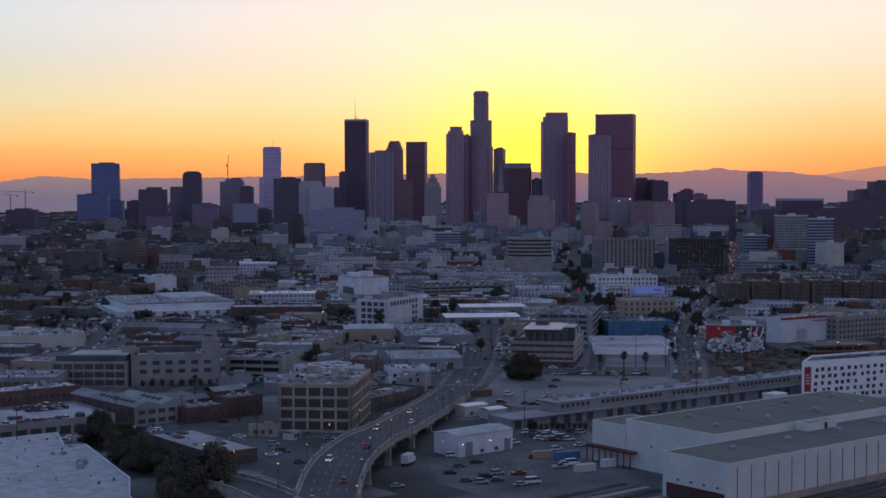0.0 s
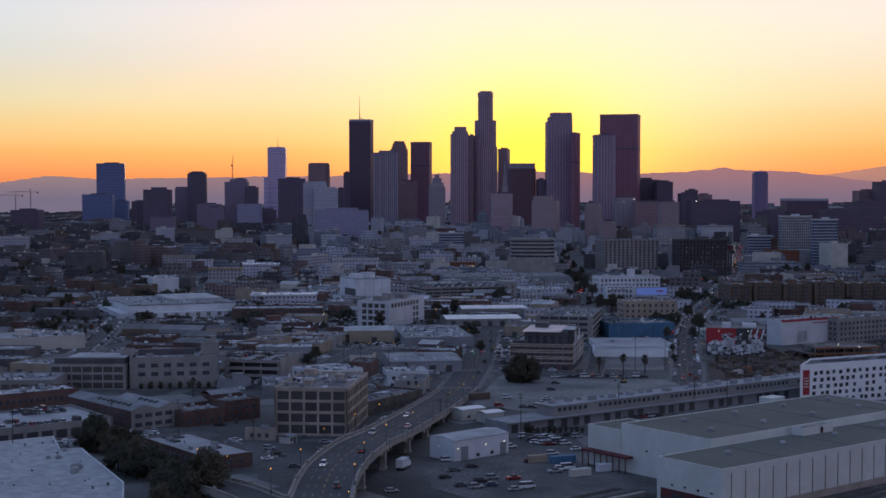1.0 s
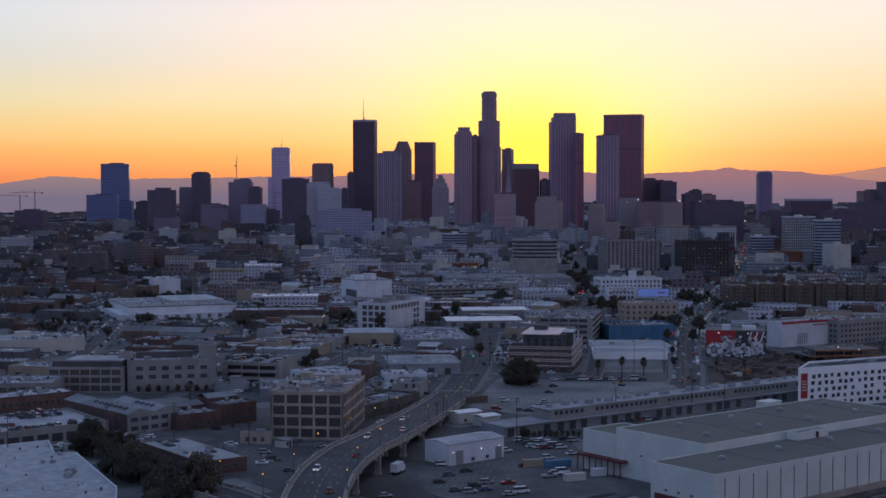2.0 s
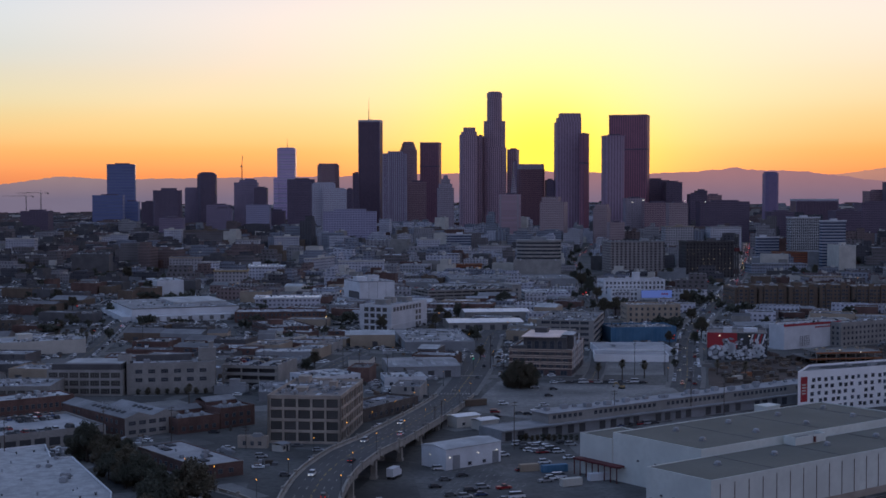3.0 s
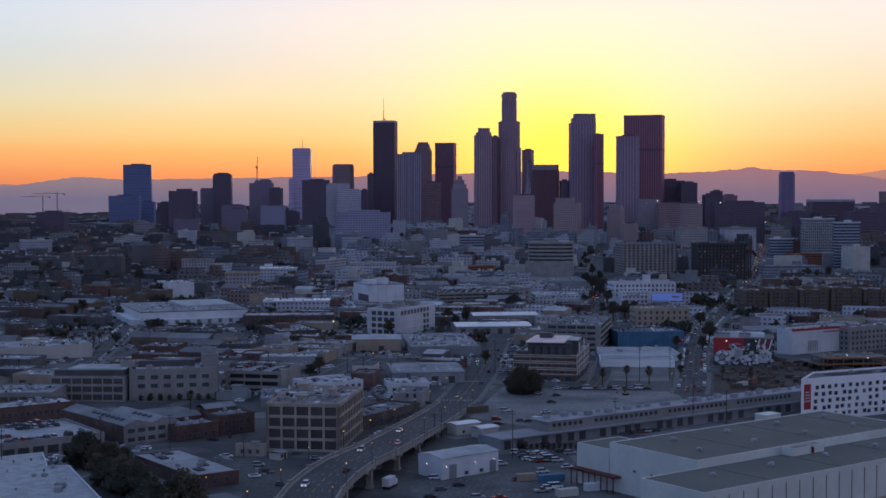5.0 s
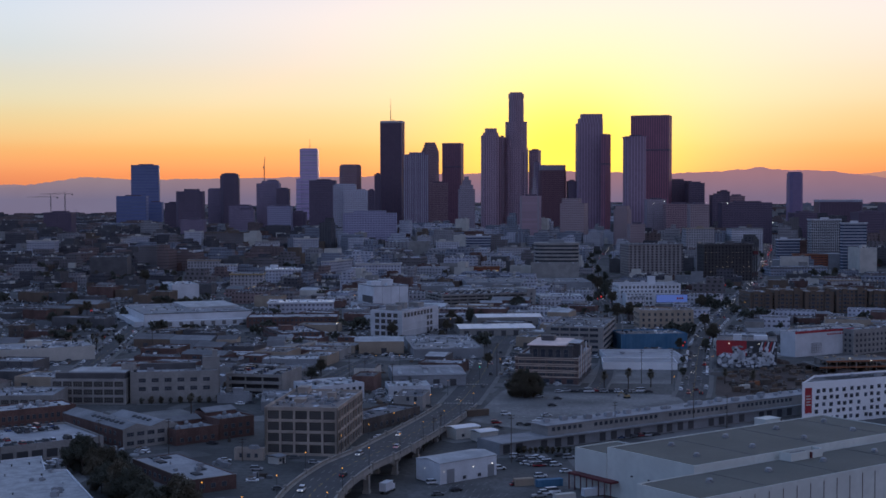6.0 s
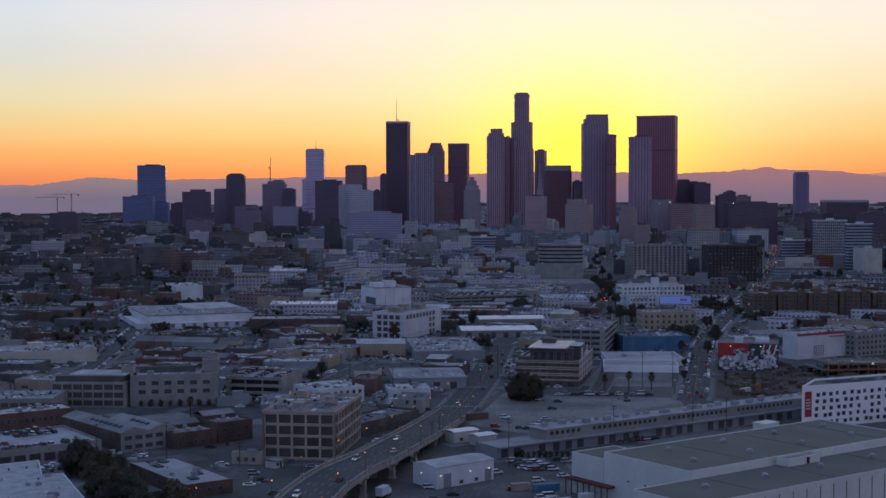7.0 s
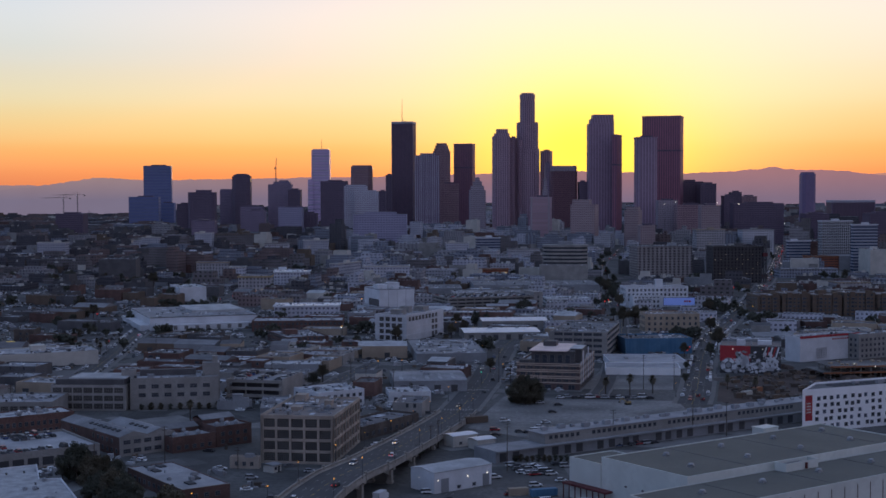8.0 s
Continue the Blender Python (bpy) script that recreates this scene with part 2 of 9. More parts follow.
# roofs
MAT["roof_white"] = surf("white_roof", (0.50, 0.505, 0.515), 0.85, 0.3, 0.12, 0, 0.1, 0.8)
MAT["felt"] = surf("white_roof_felt", (0.40, 0.405, 0.415), 0.88, 0.26, 0, 0, 0.3, 1.1)
MAT["roof_pale"] = surf("pale_roof", (0.33, 0.33, 0.345), 0.88, 0.25, 0.2, 0, 0.1, 0.8)
MAT["roof_grey"] = surf("grey_roof", (0.23, 0.23, 0.24), 0.9, 0.3, 0.3, 0, 0.1, 0.8)
MAT["roof_dark"] = surf("dark_roof", (0.14, 0.135, 0.14), 0.9, 0.3, 0.3, 0, 0.1, 0.8)
MAT["roof_shed"] = surf("shed_roof", (0.144, 0.141, 0.119), 0.9, 0.14, 0.0, 0, 0.05, 0.7)
MAT["roof_tan"] = surf("gravel_roof", (0.245, 0.21, 0.195), 0.9, 0.22, 0.1, 0, 0.12, 0.9)
MAT["roof_bright"] = surf("bright_metal_roof", (0.75, 0.76, 0.78), 0.36, 0.1, 0.05)
# far roofs, their colours shifted blue to carry the distance haze
MAT["isle_white"] = isle_surf("far_white_roofs", (0.53, 0.55, 0.60))
MAT["isle_pale"] = isle_surf("far_pale_roofs", (0.35, 0.36, 0.395))
MAT["isle_grey"] = isle_surf("far_grey_roofs", (0.19, 0.2, 0.225))
MAT["isle_dark"] = isle_surf("far_dark_roofs", (0.085, 0.09, 0.105))
MAT["isle_tan"] = isle_surf("far_gravel_roofs", (0.26, 0.245, 0.25))
MAT["patches"] = isle_surf("worn_paving", (0.12, 0.117, 0.114), 0.7)
MAT["unit"] = plain("galvanised_units", (0.30, 0.31, 0.33), 0.6, 0.2)
MAT["dull_unit"] = plain("dull_grey_units", (0.17, 0.165, 0.16), 0.7)
MAT["frame"] = plain("window_frames", (0.16, 0.16, 0.165), 0.6)
MAT["glass"] = plain("window_glass", (0.055, 0.06, 0.074), 0.2)
MAT["loft_glass"] = plain("dusty_loft_glass", (0.055, 0.05, 0.046), 0.35)
MAT["skylight"] = plain("dusty_skylight", (0.05, 0.05, 0.055), 0.85)
MAT["car_glass"] = plain("car_window_glass", (0.03, 0.032, 0.038), 0.5)
MAT["glass_blue"] = plain("blue_window_glass", (0.08, 0.105, 0.15), 0.12)
MAT["wood"] = plain("pole_wood", (0.07, 0.055, 0.045), 0.9)
MAT["metal_dark"] = plain("dark_metal", (0.08, 0.08, 0.085), 0.5, 0.4)
MAT["bark"] = surf("bark", (0.07, 0.05, 0.038), 0.95, 0.3)
MAT["leaf"] = plain("leaves", (0.07, 0.072, 0.052), 0.8)
MAT["leaf_dry"] = plain("olive_leaves", (0.095, 0.08, 0.052), 0.8)
MAT["tyre"] = plain("tyre_rubber", (0.02, 0.02, 0.02), 0.8)
MAT["lamp"] = glowing("sodium_lamp", (1.0, 0.42, 0.06), 1.7)
MAT["white_lamp"] = glowing("white_lamp", (1.0, 0.9, 0.72), 1.6)
MAT["work_lamp"] = glowing("work_lamp", (1.0, 0.82, 0.55), 0.55)
MAT["tail_lamp"] = glowing("tail_lamp", (1.0, 0.05, 0.04), 1.0)
MAT["awning"] = glowing("lit_yellow_awning", (0.9, 0.62, 0.05), 0.45)
MAT["screen"] = glowing("lit_blue_billboard", (0.17, 0.25, 0.62), 0.24)
MAT["green_lamp"] = glowing("green_signal", (0.1, 0.9, 0.5), 1.2)
PAINTS = [plain("car_white", (0.72, 0.73, 0.75), 0.5), plain("car_silver", (0.40, 0.41, 0.43), 0.5, 0.2), plain("car_black", (0.025, 0.025, 0.03), 0.5),
          plain("car_grey", (0.12, 0.125, 0.135), 0.5, 0.2), plain("car_red", (0.30, 0.02, 0.025), 0.3), plain("car_blue", (0.03, 0.06, 0.16), 0.3)]
# facades of the far town: wall, glass, bay, share of glass; blue of distance haze mixed in
MAT["f_white"] = facade("windowed_white_wall", (0.54, 0.54, 0.60), (0.12, 0.12, 0.15), 3.6, 3.5, 0.5, 0.45, 0.15, lit=0.003)
MAT["f_pale"] = facade("windowed_pale_wall", (0.52, 0.51, 0.545), (0.11, 0.108, 0.118), 3.4, 3.6, 0.5, 0.5, 0.2, lit=0.003)
MAT["f_tan"] = facade("windowed_tan_wall", (0.37, 0.35, 0.36), (0.085, 0.083, 0.095), 3.8, 3.8, 0.45, 0.5, 0.25, lit=0.003)
MAT["f_brown"] = facade("windowed_brown_wall", (0.22, 0.195, 0.2), (0.06, 0.055, 0.052), 3.6, 3.8, 0.45, 0.5, 0.25, lit=0.003)
MAT["f_brick"] = facade("windowed_brick_wall", (0.225, 0.165, 0.16), (0.065, 0.05, 0.05), 3.8, 3.9, 0.45, 0.5, 0.2, lit=0.003)
MAT["f_grey"] = facade("windowed_grey_wall", (0.30, 0.317, 0.37), (0.07, 0.074, 0.092), 3.4, 3.6, 0.55, 0.5, 0.25, lit=0.003)
MAT["f_dark"] = facade("windowed_dark_wall", (0.115, 0.11, 0.123), (0.04, 0.038, 0.044), 3.4, 3.6, 0.55, 0.5, 0.25, lit=0.004)
MAT["f_strip"] = facade("banded_office_wall", (0.34, 0.355, 0.40), (0.05, 0.065, 0.11), 40.0, 3.9, 1.0, 0.52, 0.06, lit=0.0)
MAT["f_band"] = facade("deep_banded_wall", (0.36, 0.37, 0.40), (0.06, 0.065, 0.08), 60.0, 5.6, 1.0, 0.5, 0.05)
MAT["f_orange"] = facade("orange_banded_wall", (0.30, 0.10, 0.055), (0.06, 0.045, 0.045), 8.0, 3.2, 0.9, 0.4, 0.05, lit=0.03)
MAT["f_gridw"] = facade("gridded_white_wall", (0.39, 0.385, 0.39), (0.04, 0.04, 0.05), 2.6, 3.6, 0.55, 0.75, 0.05)
MAT["f_frame"] = facade("open_dark_frame", (0.062, 0.057, 0.06), (0.012, 0.012, 0.014), 4.0, 3.6, 0.3, 0.5, 0.05)
MAT["f_hotel"] = facade("striped_hotel_wall", (0.30, 0.27, 0.265), (0.07, 0.062, 0.066), 5.2, 3.1, 0.5, 0.66, 0.04)
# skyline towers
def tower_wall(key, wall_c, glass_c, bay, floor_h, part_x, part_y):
    # wall and glass colours multiplied paler and warmer in place of evening haze
    haze_tint = (1.12, 1.11, 1.16) if key in ("beige_stone", "pale_stone", "blank_stone", "white_grid", "pale_grid") else (1.55, 1.38, 1.38)
    wall_c, glass_c = tuple(c * k for c, k in zip(wall_c, haze_tint)), tuple(c * k for c, k in zip(glass_c, (1.8, 1.55, 1.55)))
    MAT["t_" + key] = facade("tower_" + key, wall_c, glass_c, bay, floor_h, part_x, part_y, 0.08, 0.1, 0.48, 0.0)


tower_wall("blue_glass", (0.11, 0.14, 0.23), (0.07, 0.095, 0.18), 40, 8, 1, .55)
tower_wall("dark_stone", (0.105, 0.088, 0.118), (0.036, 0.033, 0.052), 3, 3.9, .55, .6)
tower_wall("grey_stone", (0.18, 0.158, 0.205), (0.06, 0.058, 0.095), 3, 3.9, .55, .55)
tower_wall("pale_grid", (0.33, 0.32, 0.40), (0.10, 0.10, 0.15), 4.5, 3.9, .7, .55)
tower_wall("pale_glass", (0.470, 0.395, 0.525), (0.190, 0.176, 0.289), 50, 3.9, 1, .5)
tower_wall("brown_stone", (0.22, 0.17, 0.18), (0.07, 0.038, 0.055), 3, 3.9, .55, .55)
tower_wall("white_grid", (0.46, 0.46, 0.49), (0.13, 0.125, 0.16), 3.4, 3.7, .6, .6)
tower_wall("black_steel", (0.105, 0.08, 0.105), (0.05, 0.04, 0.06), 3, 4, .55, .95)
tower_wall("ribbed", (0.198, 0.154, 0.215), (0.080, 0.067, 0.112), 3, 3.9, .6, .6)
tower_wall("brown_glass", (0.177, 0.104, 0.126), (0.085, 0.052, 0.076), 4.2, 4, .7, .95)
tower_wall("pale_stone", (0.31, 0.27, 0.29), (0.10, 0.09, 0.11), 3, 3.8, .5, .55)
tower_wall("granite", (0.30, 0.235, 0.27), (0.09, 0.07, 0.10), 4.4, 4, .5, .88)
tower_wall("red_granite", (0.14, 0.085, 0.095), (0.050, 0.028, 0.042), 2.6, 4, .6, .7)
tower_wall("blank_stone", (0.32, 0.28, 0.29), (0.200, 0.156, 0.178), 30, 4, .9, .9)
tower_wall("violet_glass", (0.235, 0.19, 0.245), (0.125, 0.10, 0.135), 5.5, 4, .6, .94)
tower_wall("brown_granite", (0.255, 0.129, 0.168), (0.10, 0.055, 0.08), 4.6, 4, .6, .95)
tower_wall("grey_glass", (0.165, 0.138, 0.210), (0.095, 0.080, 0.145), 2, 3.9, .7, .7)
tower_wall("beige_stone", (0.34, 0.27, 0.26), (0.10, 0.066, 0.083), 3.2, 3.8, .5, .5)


# ---- building kit ----
class Geo:
    """Collects boxes and faces, with UVs in metres, into one mesh."""

    def __init__(self):
        self.v, self.f, self.uv, self.m = [], [], [], []
        self.us, self.vs = 1.0, 1.0

    def face(self, pts, mat=0, uv=None):
        n = len(self.v)
        self.v += [tuple(p) for p in pts]
        self.f.append(tuple(range(n, n + len(pts))))
        self.uv += uv or [(0.0, 0.0)] * len(pts)
        self.m.append(mat)

    def wall(self, a, b, z0, z1, mat=0, u0=0.0):
        """An upright face from a to b, seen from the right of that way."""
        w = math.hypot(b[0] - a[0], b[1] - a[1])
        self.face([(a[0], a[1], z0), (b[0], b[1], z0), (b[0], b[1], z1), (a[0], a[1], z1)], mat,
                  [(u0, z0 * self.vs), (u0 + w * self.us, z0 * self.vs), (u0 + w * self.us, z1 * self.vs), (u0, z1 * self.vs)])
        return u0 + w * self.us

    def prism(self, pts, z0, z1, mat=0, top=None, bottom=False):
        """An upright body over a counter-clockwise outline."""
        u = 0.0
        for a, b in zip(pts, pts[1:] + pts[:1]):
            u = self.wall(a, b, z0, z1, mat, u)
        if top is not None:
            self.face([(x, y, z1) for x, y in pts], top, [(x, y) for x, y in pts])
        if bottom:
            self.face([(x, y, z0) for x, y in reversed(pts)], mat, [(x, y) for x, y in reversed(pts)])

    def box(self, x0, x1, y0, y1, z0, z1, mat=0, top=None, bottom=False):
        self.prism([(x0, y0), (x1, y0), (x1, y1), (x0, y1)], z0, z1, mat, mat if top is None else top, bottom)

    def beam(self, a, b, w, h, mat=0):
        """A bar from a to b, w wide and h high."""
        a, b = Vector(a), Vector(b)
        way = (b - a).normalized()
        side = way.cross(Vector((0, 0, 1)))
        side = side.normalized() if side.length > 1e-4 else Vector((1, 0, 0))
        upw = side.cross(way)
        s, q = side * w / 2, upw * h / 2
        p = [a - s - q, a + s - q, a + s + q, a - s + q, b - s - q, b + s - q, b + s + q, b - s + q]
        for ids in ((0, 1, 5, 4), (1, 2, 6, 5), (2, 3, 7, 6), (3, 0, 4, 7), (3, 2, 1, 0), (4, 5, 6, 7)):
            self.face([p[i] for i in ids], mat)

    def tube(self, x, y, z0, z1, r0, r1, n=8, mat=0, cap=True):
        c = [(math.cos(2 * math.pi * k / n), math.sin(2 * math.pi * k / n)) for k in range(n)]
        for k in range(n):
            (a, b), (d, e) = c[k], c[(k + 1) % n]
            self.face([(x + a * r0, y + b * r0, z0), (x + d * r0, y + e * r0, z0), (x + d * r1, y + e * r1, z1), (x + a * r1, y + b * r1, z1)], mat)
        if cap:
            self.face([(x + a * r1, y + b * r1, z1) for a, b in c], mat)

    def lattice(self, xs, zs, y):
        """A connected grille: bars on every even cell, openings between, with a returned outer edge."""
        n0 = len(self.v)
        for yy in (y, 0.0):
            self.v += [(x, yy, z) for z in zs for x in xs]
        nx, nn = len(xs), len(xs) * len(zs)
        quads = []
        for j in range(len(zs) - 1):
            for i in range(nx - 1):
                if i % 2 == 0 or j % 2 == 0:
                    p = j * nx + i
                    quads.append((p, p + 1, p + nx + 1, p + nx))
        top = (len(zs) - 1) * nx
        for i in range(nx - 1):
            quads.append((i + 1, i, i + nn, i + 1 + nn))
            quads.append((top + i, top + i + 1, top + i + 1 + nn, top + i + nn))
        for j in range(len(zs) - 1):
            p = j * nx
            quads.append((p, p + nx, p + nx + nn, p + nn))
            q = p + nx - 1
            quads.append((q + nx, q, q + nn, q + nx + nn))
        for q in quads:
            self.f.append(tuple(n0 + k for k in q))
            self.uv += [(0.0, 0.0)] * 4
            self.m.append(0)

    def mesh(self, name, mats):
        me = bpy.data.meshes.new(name)
        me.from_pydata(self.v, [], self.f)
        for mt in mats:
            me.materials.append(mt)
        layer = me.uv_layers.new(name="UVMap")
        layer.data.foreach_set("uv", np.array(self.uv, dtype=np.float32).ravel())
        me.polygons.foreach_set("material_index", np.array(self.m, dtype=np.int32))
        me.update()
        return me


def part(name, geo, mats, parent=None, label="", at=None):
    """One mesh object from a Geo, or on a mesh that exists, under its thing."""
    me = geo.mesh(name, mats) if isinstance(geo, Geo) else geo
    ob = new(name, me)
    if parent is not None:
        ob.parent = parent
    if at is not None:
        ob.matrix_basis = at
    if label:
        ob["label"] = label
    return ob


def thing(name, x, y, z, ang, label, category, group="", kind=""):
    ob = new(name)
    ob.matrix_basis = pose(x, y, z, 0, 0, ang)
    ob.empty_display_size = 0.5
    return tagged(ob, label, category, group, kind)


def ground_z(x, y):
    """The lie of the land: flat by the yards, rising to the far hills."""
    if y < 1000:
        return 0.0
    if y < 3000:
        return 0.006 * (y - 1000)
    return 12 + (0.028 - 0.014 * max(0.0, min(1.0, (-940 - x) / 260))) * (y - 3000)


ROOFS = []           # flat roofs: x, y, width, depth, height, turn
TAKEN = []           # footprints: x, y, half length, half depth, cos, sin


def claim(x, y, w, d, ang, pad=2.0):
    TAKEN.append((x, y, w / 2 + pad, d / 2 + pad, math.cos(radians(ang)), math.sin(radians(ang))))


def free_at(x, y, r):
    for tx, ty, hw, hd, c, s in TAKEN:
        dx, dy = x - tx, y - ty
        if abs(dx) > hw + hd + r or abs(dy) > hw + hd + r:
            continue
        if abs(dx * c + dy * s) < hw + r and abs(dy * c - dx * s) < hd + r:
            return False
    return True


def shell(w, d, h, parapet=0.7, thick=0.3, base=-3.0):
    """Walls with a parapet: outer faces, coping and inner faces."""
    g = Geo()
    x, y = w / 2, d / 2
    g.prism([(-x, -y), (x, -y), (x, y), (-x, y)], base, h)
    i, k = x - thick, y - thick
    g.box(-x, x, -y, -k, h, h + 0.02)
    g.box(-x, x, k, y, h, h + 0.02)
    g.box(-x, -i, -k, k, h, h + 0.02)
    g.box(i, x, -k, k, h, h + 0.02)
    g.prism([(-i, k), (i, k), (i, -k), (-i, -k)], h - parapet - 0.3, h)
    return g


def slab(w, d, z, thick=0.3, base=0.3):
    g = Geo()
    g.box(-w / 2 + base, w / 2 - base, -d / 2 + base, d / 2 - base, z - thick, z)
    return g


def unit_mesh(w, d, h):
    """A rooftop air unit: plinth, casing, fan rings and a duct."""
    g = Geo()
    g.box(-w / 2, w / 2, -d / 2, d / 2, 0.25, h)
    g.box(-w / 2 + 0.1, w / 2 - 0.1, -d / 2 + 0.1, d / 2 - 0.1, 0, 0.25)
    g.tube(-w / 4, 0, h, h + 0.18, d * 0.3, d * 0.3, 8)
    g.tube(w / 4, 0, h, h + 0.18, d * 0.3, d * 0.3, 8)
    g.beam((w / 2, 0, h * 0.5), (w / 2 + 0.8, 0, h * 0.5), 0.5, 0.5)
    return g.mesh("air_unit", [MAT["unit"]])


UNITS = [unit_mesh(2.2, 1.6, 1.3), unit_mesh(3.2, 2.0, 1.7), unit_mesh(1.4, 1.2, 1.0)]
_vent = Geo()
_vent.tube(0, 0, 0, 0.7, 0.25, 0.25, 6)
_vent.tube(0, 0, 0.7, 1.0, 0.42, 0.3, 6)
VENT = _vent.mesh("vent", [MAT["unit"]])
WINDOWS = {}


def window_mesh(w, h, bars=(1, 1), glass="glass", rim="frame"):
    """A window: frame and bars in front of a set-back pane, its back to the wall at y = 0."""
    key = (w, h, bars, glass, rim)
    if key not in WINDOWS:
        g = Geo()
        t = 0.12
        g.face([(-w / 2, -0.03, 0), (w / 2, -0.03, 0), (w / 2, -0.03, h), (-w / 2, -0.03, h)], 1)
        xs, zs = [-w / 2 - t, -w / 2], [-t, 0.0]
        for k in range(1, bars[0] + 1):
            x = -w / 2 + w * k / (bars[0] + 1)
            xs += [x - 0.05, x + 0.05]
        for k in range(1, bars[1] + 1):
            z = h * k / (bars[1] + 1)
            zs += [z - 0.05, z + 0.05]
        g.lattice(xs + [w / 2, w / 2 + t], zs + [h, h + t], -0.12)
        WINDOWS[key] = g.mesh("window", [MAT[rim], MAT[glass]])
    return WINDOWS[key]


def windows_on(parent, w, d, me, pitch, storey, sill, floors, faces=(0, 3), skip=0.0, rng=None):
    """Rows of windows on the walls of a body w by d centred on its thing."""
    for face in faces:
        span, off, turn = (w, d / 2, 0) if face % 2 == 0 else (d, w / 2, 90)
        turn += 180 if face > 1 else 0
        n = int((span - 1.2) // pitch)
        for k in range(n):
            for fl in range(floors):
                if skip and rng.random() < skip:
                    continue
                m = pose(0, 0, 0, 0, 0, turn) @ pose((k - (n - 1) / 2) * pitch, -off - 0.004, sill + fl * storey)
                part("window", me, None, parent, at=m)


def roof_clutter(parent, w, d, z, n, rng):
    for _ in range(n):
        me = rng.choice(UNITS + [VENT, VENT])
        x, y = rng.uniform(-0.38, 0.38) * w, rng.uniform(-0.35, 0.35) * d
        part("vent" if me is VENT else "air_unit", me, None, parent, at=pose(x, y, z, 0, 0, rng.choice((0, 90))))


# style: wall, far wall, roof, window (w, h, pitch, storey, sill, bars), parapet, rooftop units, label, category
STYLES = {}
STYLES["brick_low"] = ("brick", "f_brick", "roof_pale", (1.4, 1.6, 3.2, 3.6, 1.2, (1, 1)), 0.8, 4, "low red brick workshop with a pale flat roof", "workshop")
STYLES["tan_low"] = ("tan_concrete", "f_tan", "roof_tan", (1.2, 1.4, 3.0, 3.4, 1.2, (1, 1)), 0.6, 2, "low tan concrete annexe beside the loft building", "annexe")
STYLES["brick_office"] = ("brick", "f_brick", "roof_white", (1.3, 1.8, 2.7, 3.6, 0.9, (1, 1)), 0.6, 9, "two-storey red brick office with a white flat roof", "office")
STYLES["factory"] = ("concrete", "f_pale", "roof_white", (4.3, 2.5, 5.1, 3.9, 1.0, (3, 1)), 0.9, 3, "three-storey concrete factory with wide steel windows", "factory")
STYLES["pale_works"] = ("concrete", "f_pale", "roof_pale", (3.4, 2.0, 4.4, 3.9, 1.0, (3, 1)), 0.5, 6, "pale concrete works with a low light roof", "factory")
STYLES["concrete_works"] = ("concrete", "f_pale", "roof_pale", (3.2, 1.8, 6.2, 4.2, 6.2, (3, 1)), 0.9, 2, "long plain concrete works with paired windows", "factory")
STYLES["stair_tower"] = ("concrete", "f_pale", "roof_grey", None, 0.5, 0, "blank concrete stair tower on the works roof", "stair tower")
STYLES["white_low"] = ("white", "f_white", "roof_white", (1.6, 1.5, 3.6, 3.4, 1.2, (1, 0)), 0.5, 5, "low white plastered shed with rooftop air units", "shed")
STYLES["bright_low"] = ("white", "f_white", "roof_bright", None, 0.4, 2, "low white shed with a bright metal roof", "shed")
STYLES["dark_low"] = ("dock_wall", "f_dark", "roof_dark", (1.6, 1.6, 4.5, 3.6, 1.4, (1, 1)), 0.9, 1, "low dark walled warehouse beside the road", "warehouse")
STYLES["slab_office"] = ("concrete", "f_band", "roof_grey", (5.2, 1.7, 6.2, 3.6, 1.2, (3, 0)), 0.9, 4, "grey concrete office with dark strip windows", "office")
STYLES["blue_front"] = ("blue", "f_grey", "roof_grey", None, 0.8, 2, "building wrapped in blue mesh sheeting", "building")
STYLES["white_wall"] = ("white", "f_white", "roof_grey", None, 1.0, 6, "tall blank cream warehouse with a red painted coping", "warehouse")
STYLES["pale_flats"] = ("concrete", "f_pale", "roof_white", (1.6, 1.6, 3.8, 3.4, 1.2, (1, 0)), 0.7, 5, "pale grey apartment block with square windows", "apartment block")
STYLES["blank_white"] = ("white", "f_white", "roof_white", None, 0.6, 4, "large blank white cold store", "warehouse")
STYLES["white_flats"] = ("cream", "f_white", "roof_pale", (2.4, 1.9, 3.6, 3.5, 1.0, (1, 1)), 0.9, 5, "off-white concrete loft block with large windows", "apartment block")
STYLES["wide_roof"] = ("grey", "f_grey", "roof_grey", None, 0.5, 6, "wide low grey warehouse", "warehouse")
STYLES["tan_works"] = ("tan", "f_tan", "roof_tan", (1.5, 2.0, 4.4, 4.2, 1.3, (1, 2)), 0.8, 4, "tan plastered works with tall windows", "works")
STYLES["brown_flats"] = ("brown", "f_brown", "roof_tan", (1.5, 1.5, 3.4, 3.2, 1.0, (1, 0)), 0.7, 4, "brown stucco apartment block", "apartment block")
STYLES["grey_hotel"] = ("grey", "f_hotel", "roof_grey", None, 0.8, 3, "broad grey high-rise hotel slab with small windows", "hotel")
STYLES["dark_frame"] = ("dark", "f_frame", "roof_dark", None, 0.6, 2, "dark unfinished concrete frame with work lights", "building")
STYLES["strip_office"] = ("white", "f_strip", "roof_pale", None, 0.9, 3, "office block with white and blue window bands", "office")
STYLES["grid_tower"] = ("white", "f_gridw", "roof_dark", None, 1.0, 3, "office tower with a white window grid and dark top", "office tower")
STYLES["orange_low"] = ("orange", "f_orange", "roof_tan", None, 0.6, 2, "low block with orange lit window bands", "building")
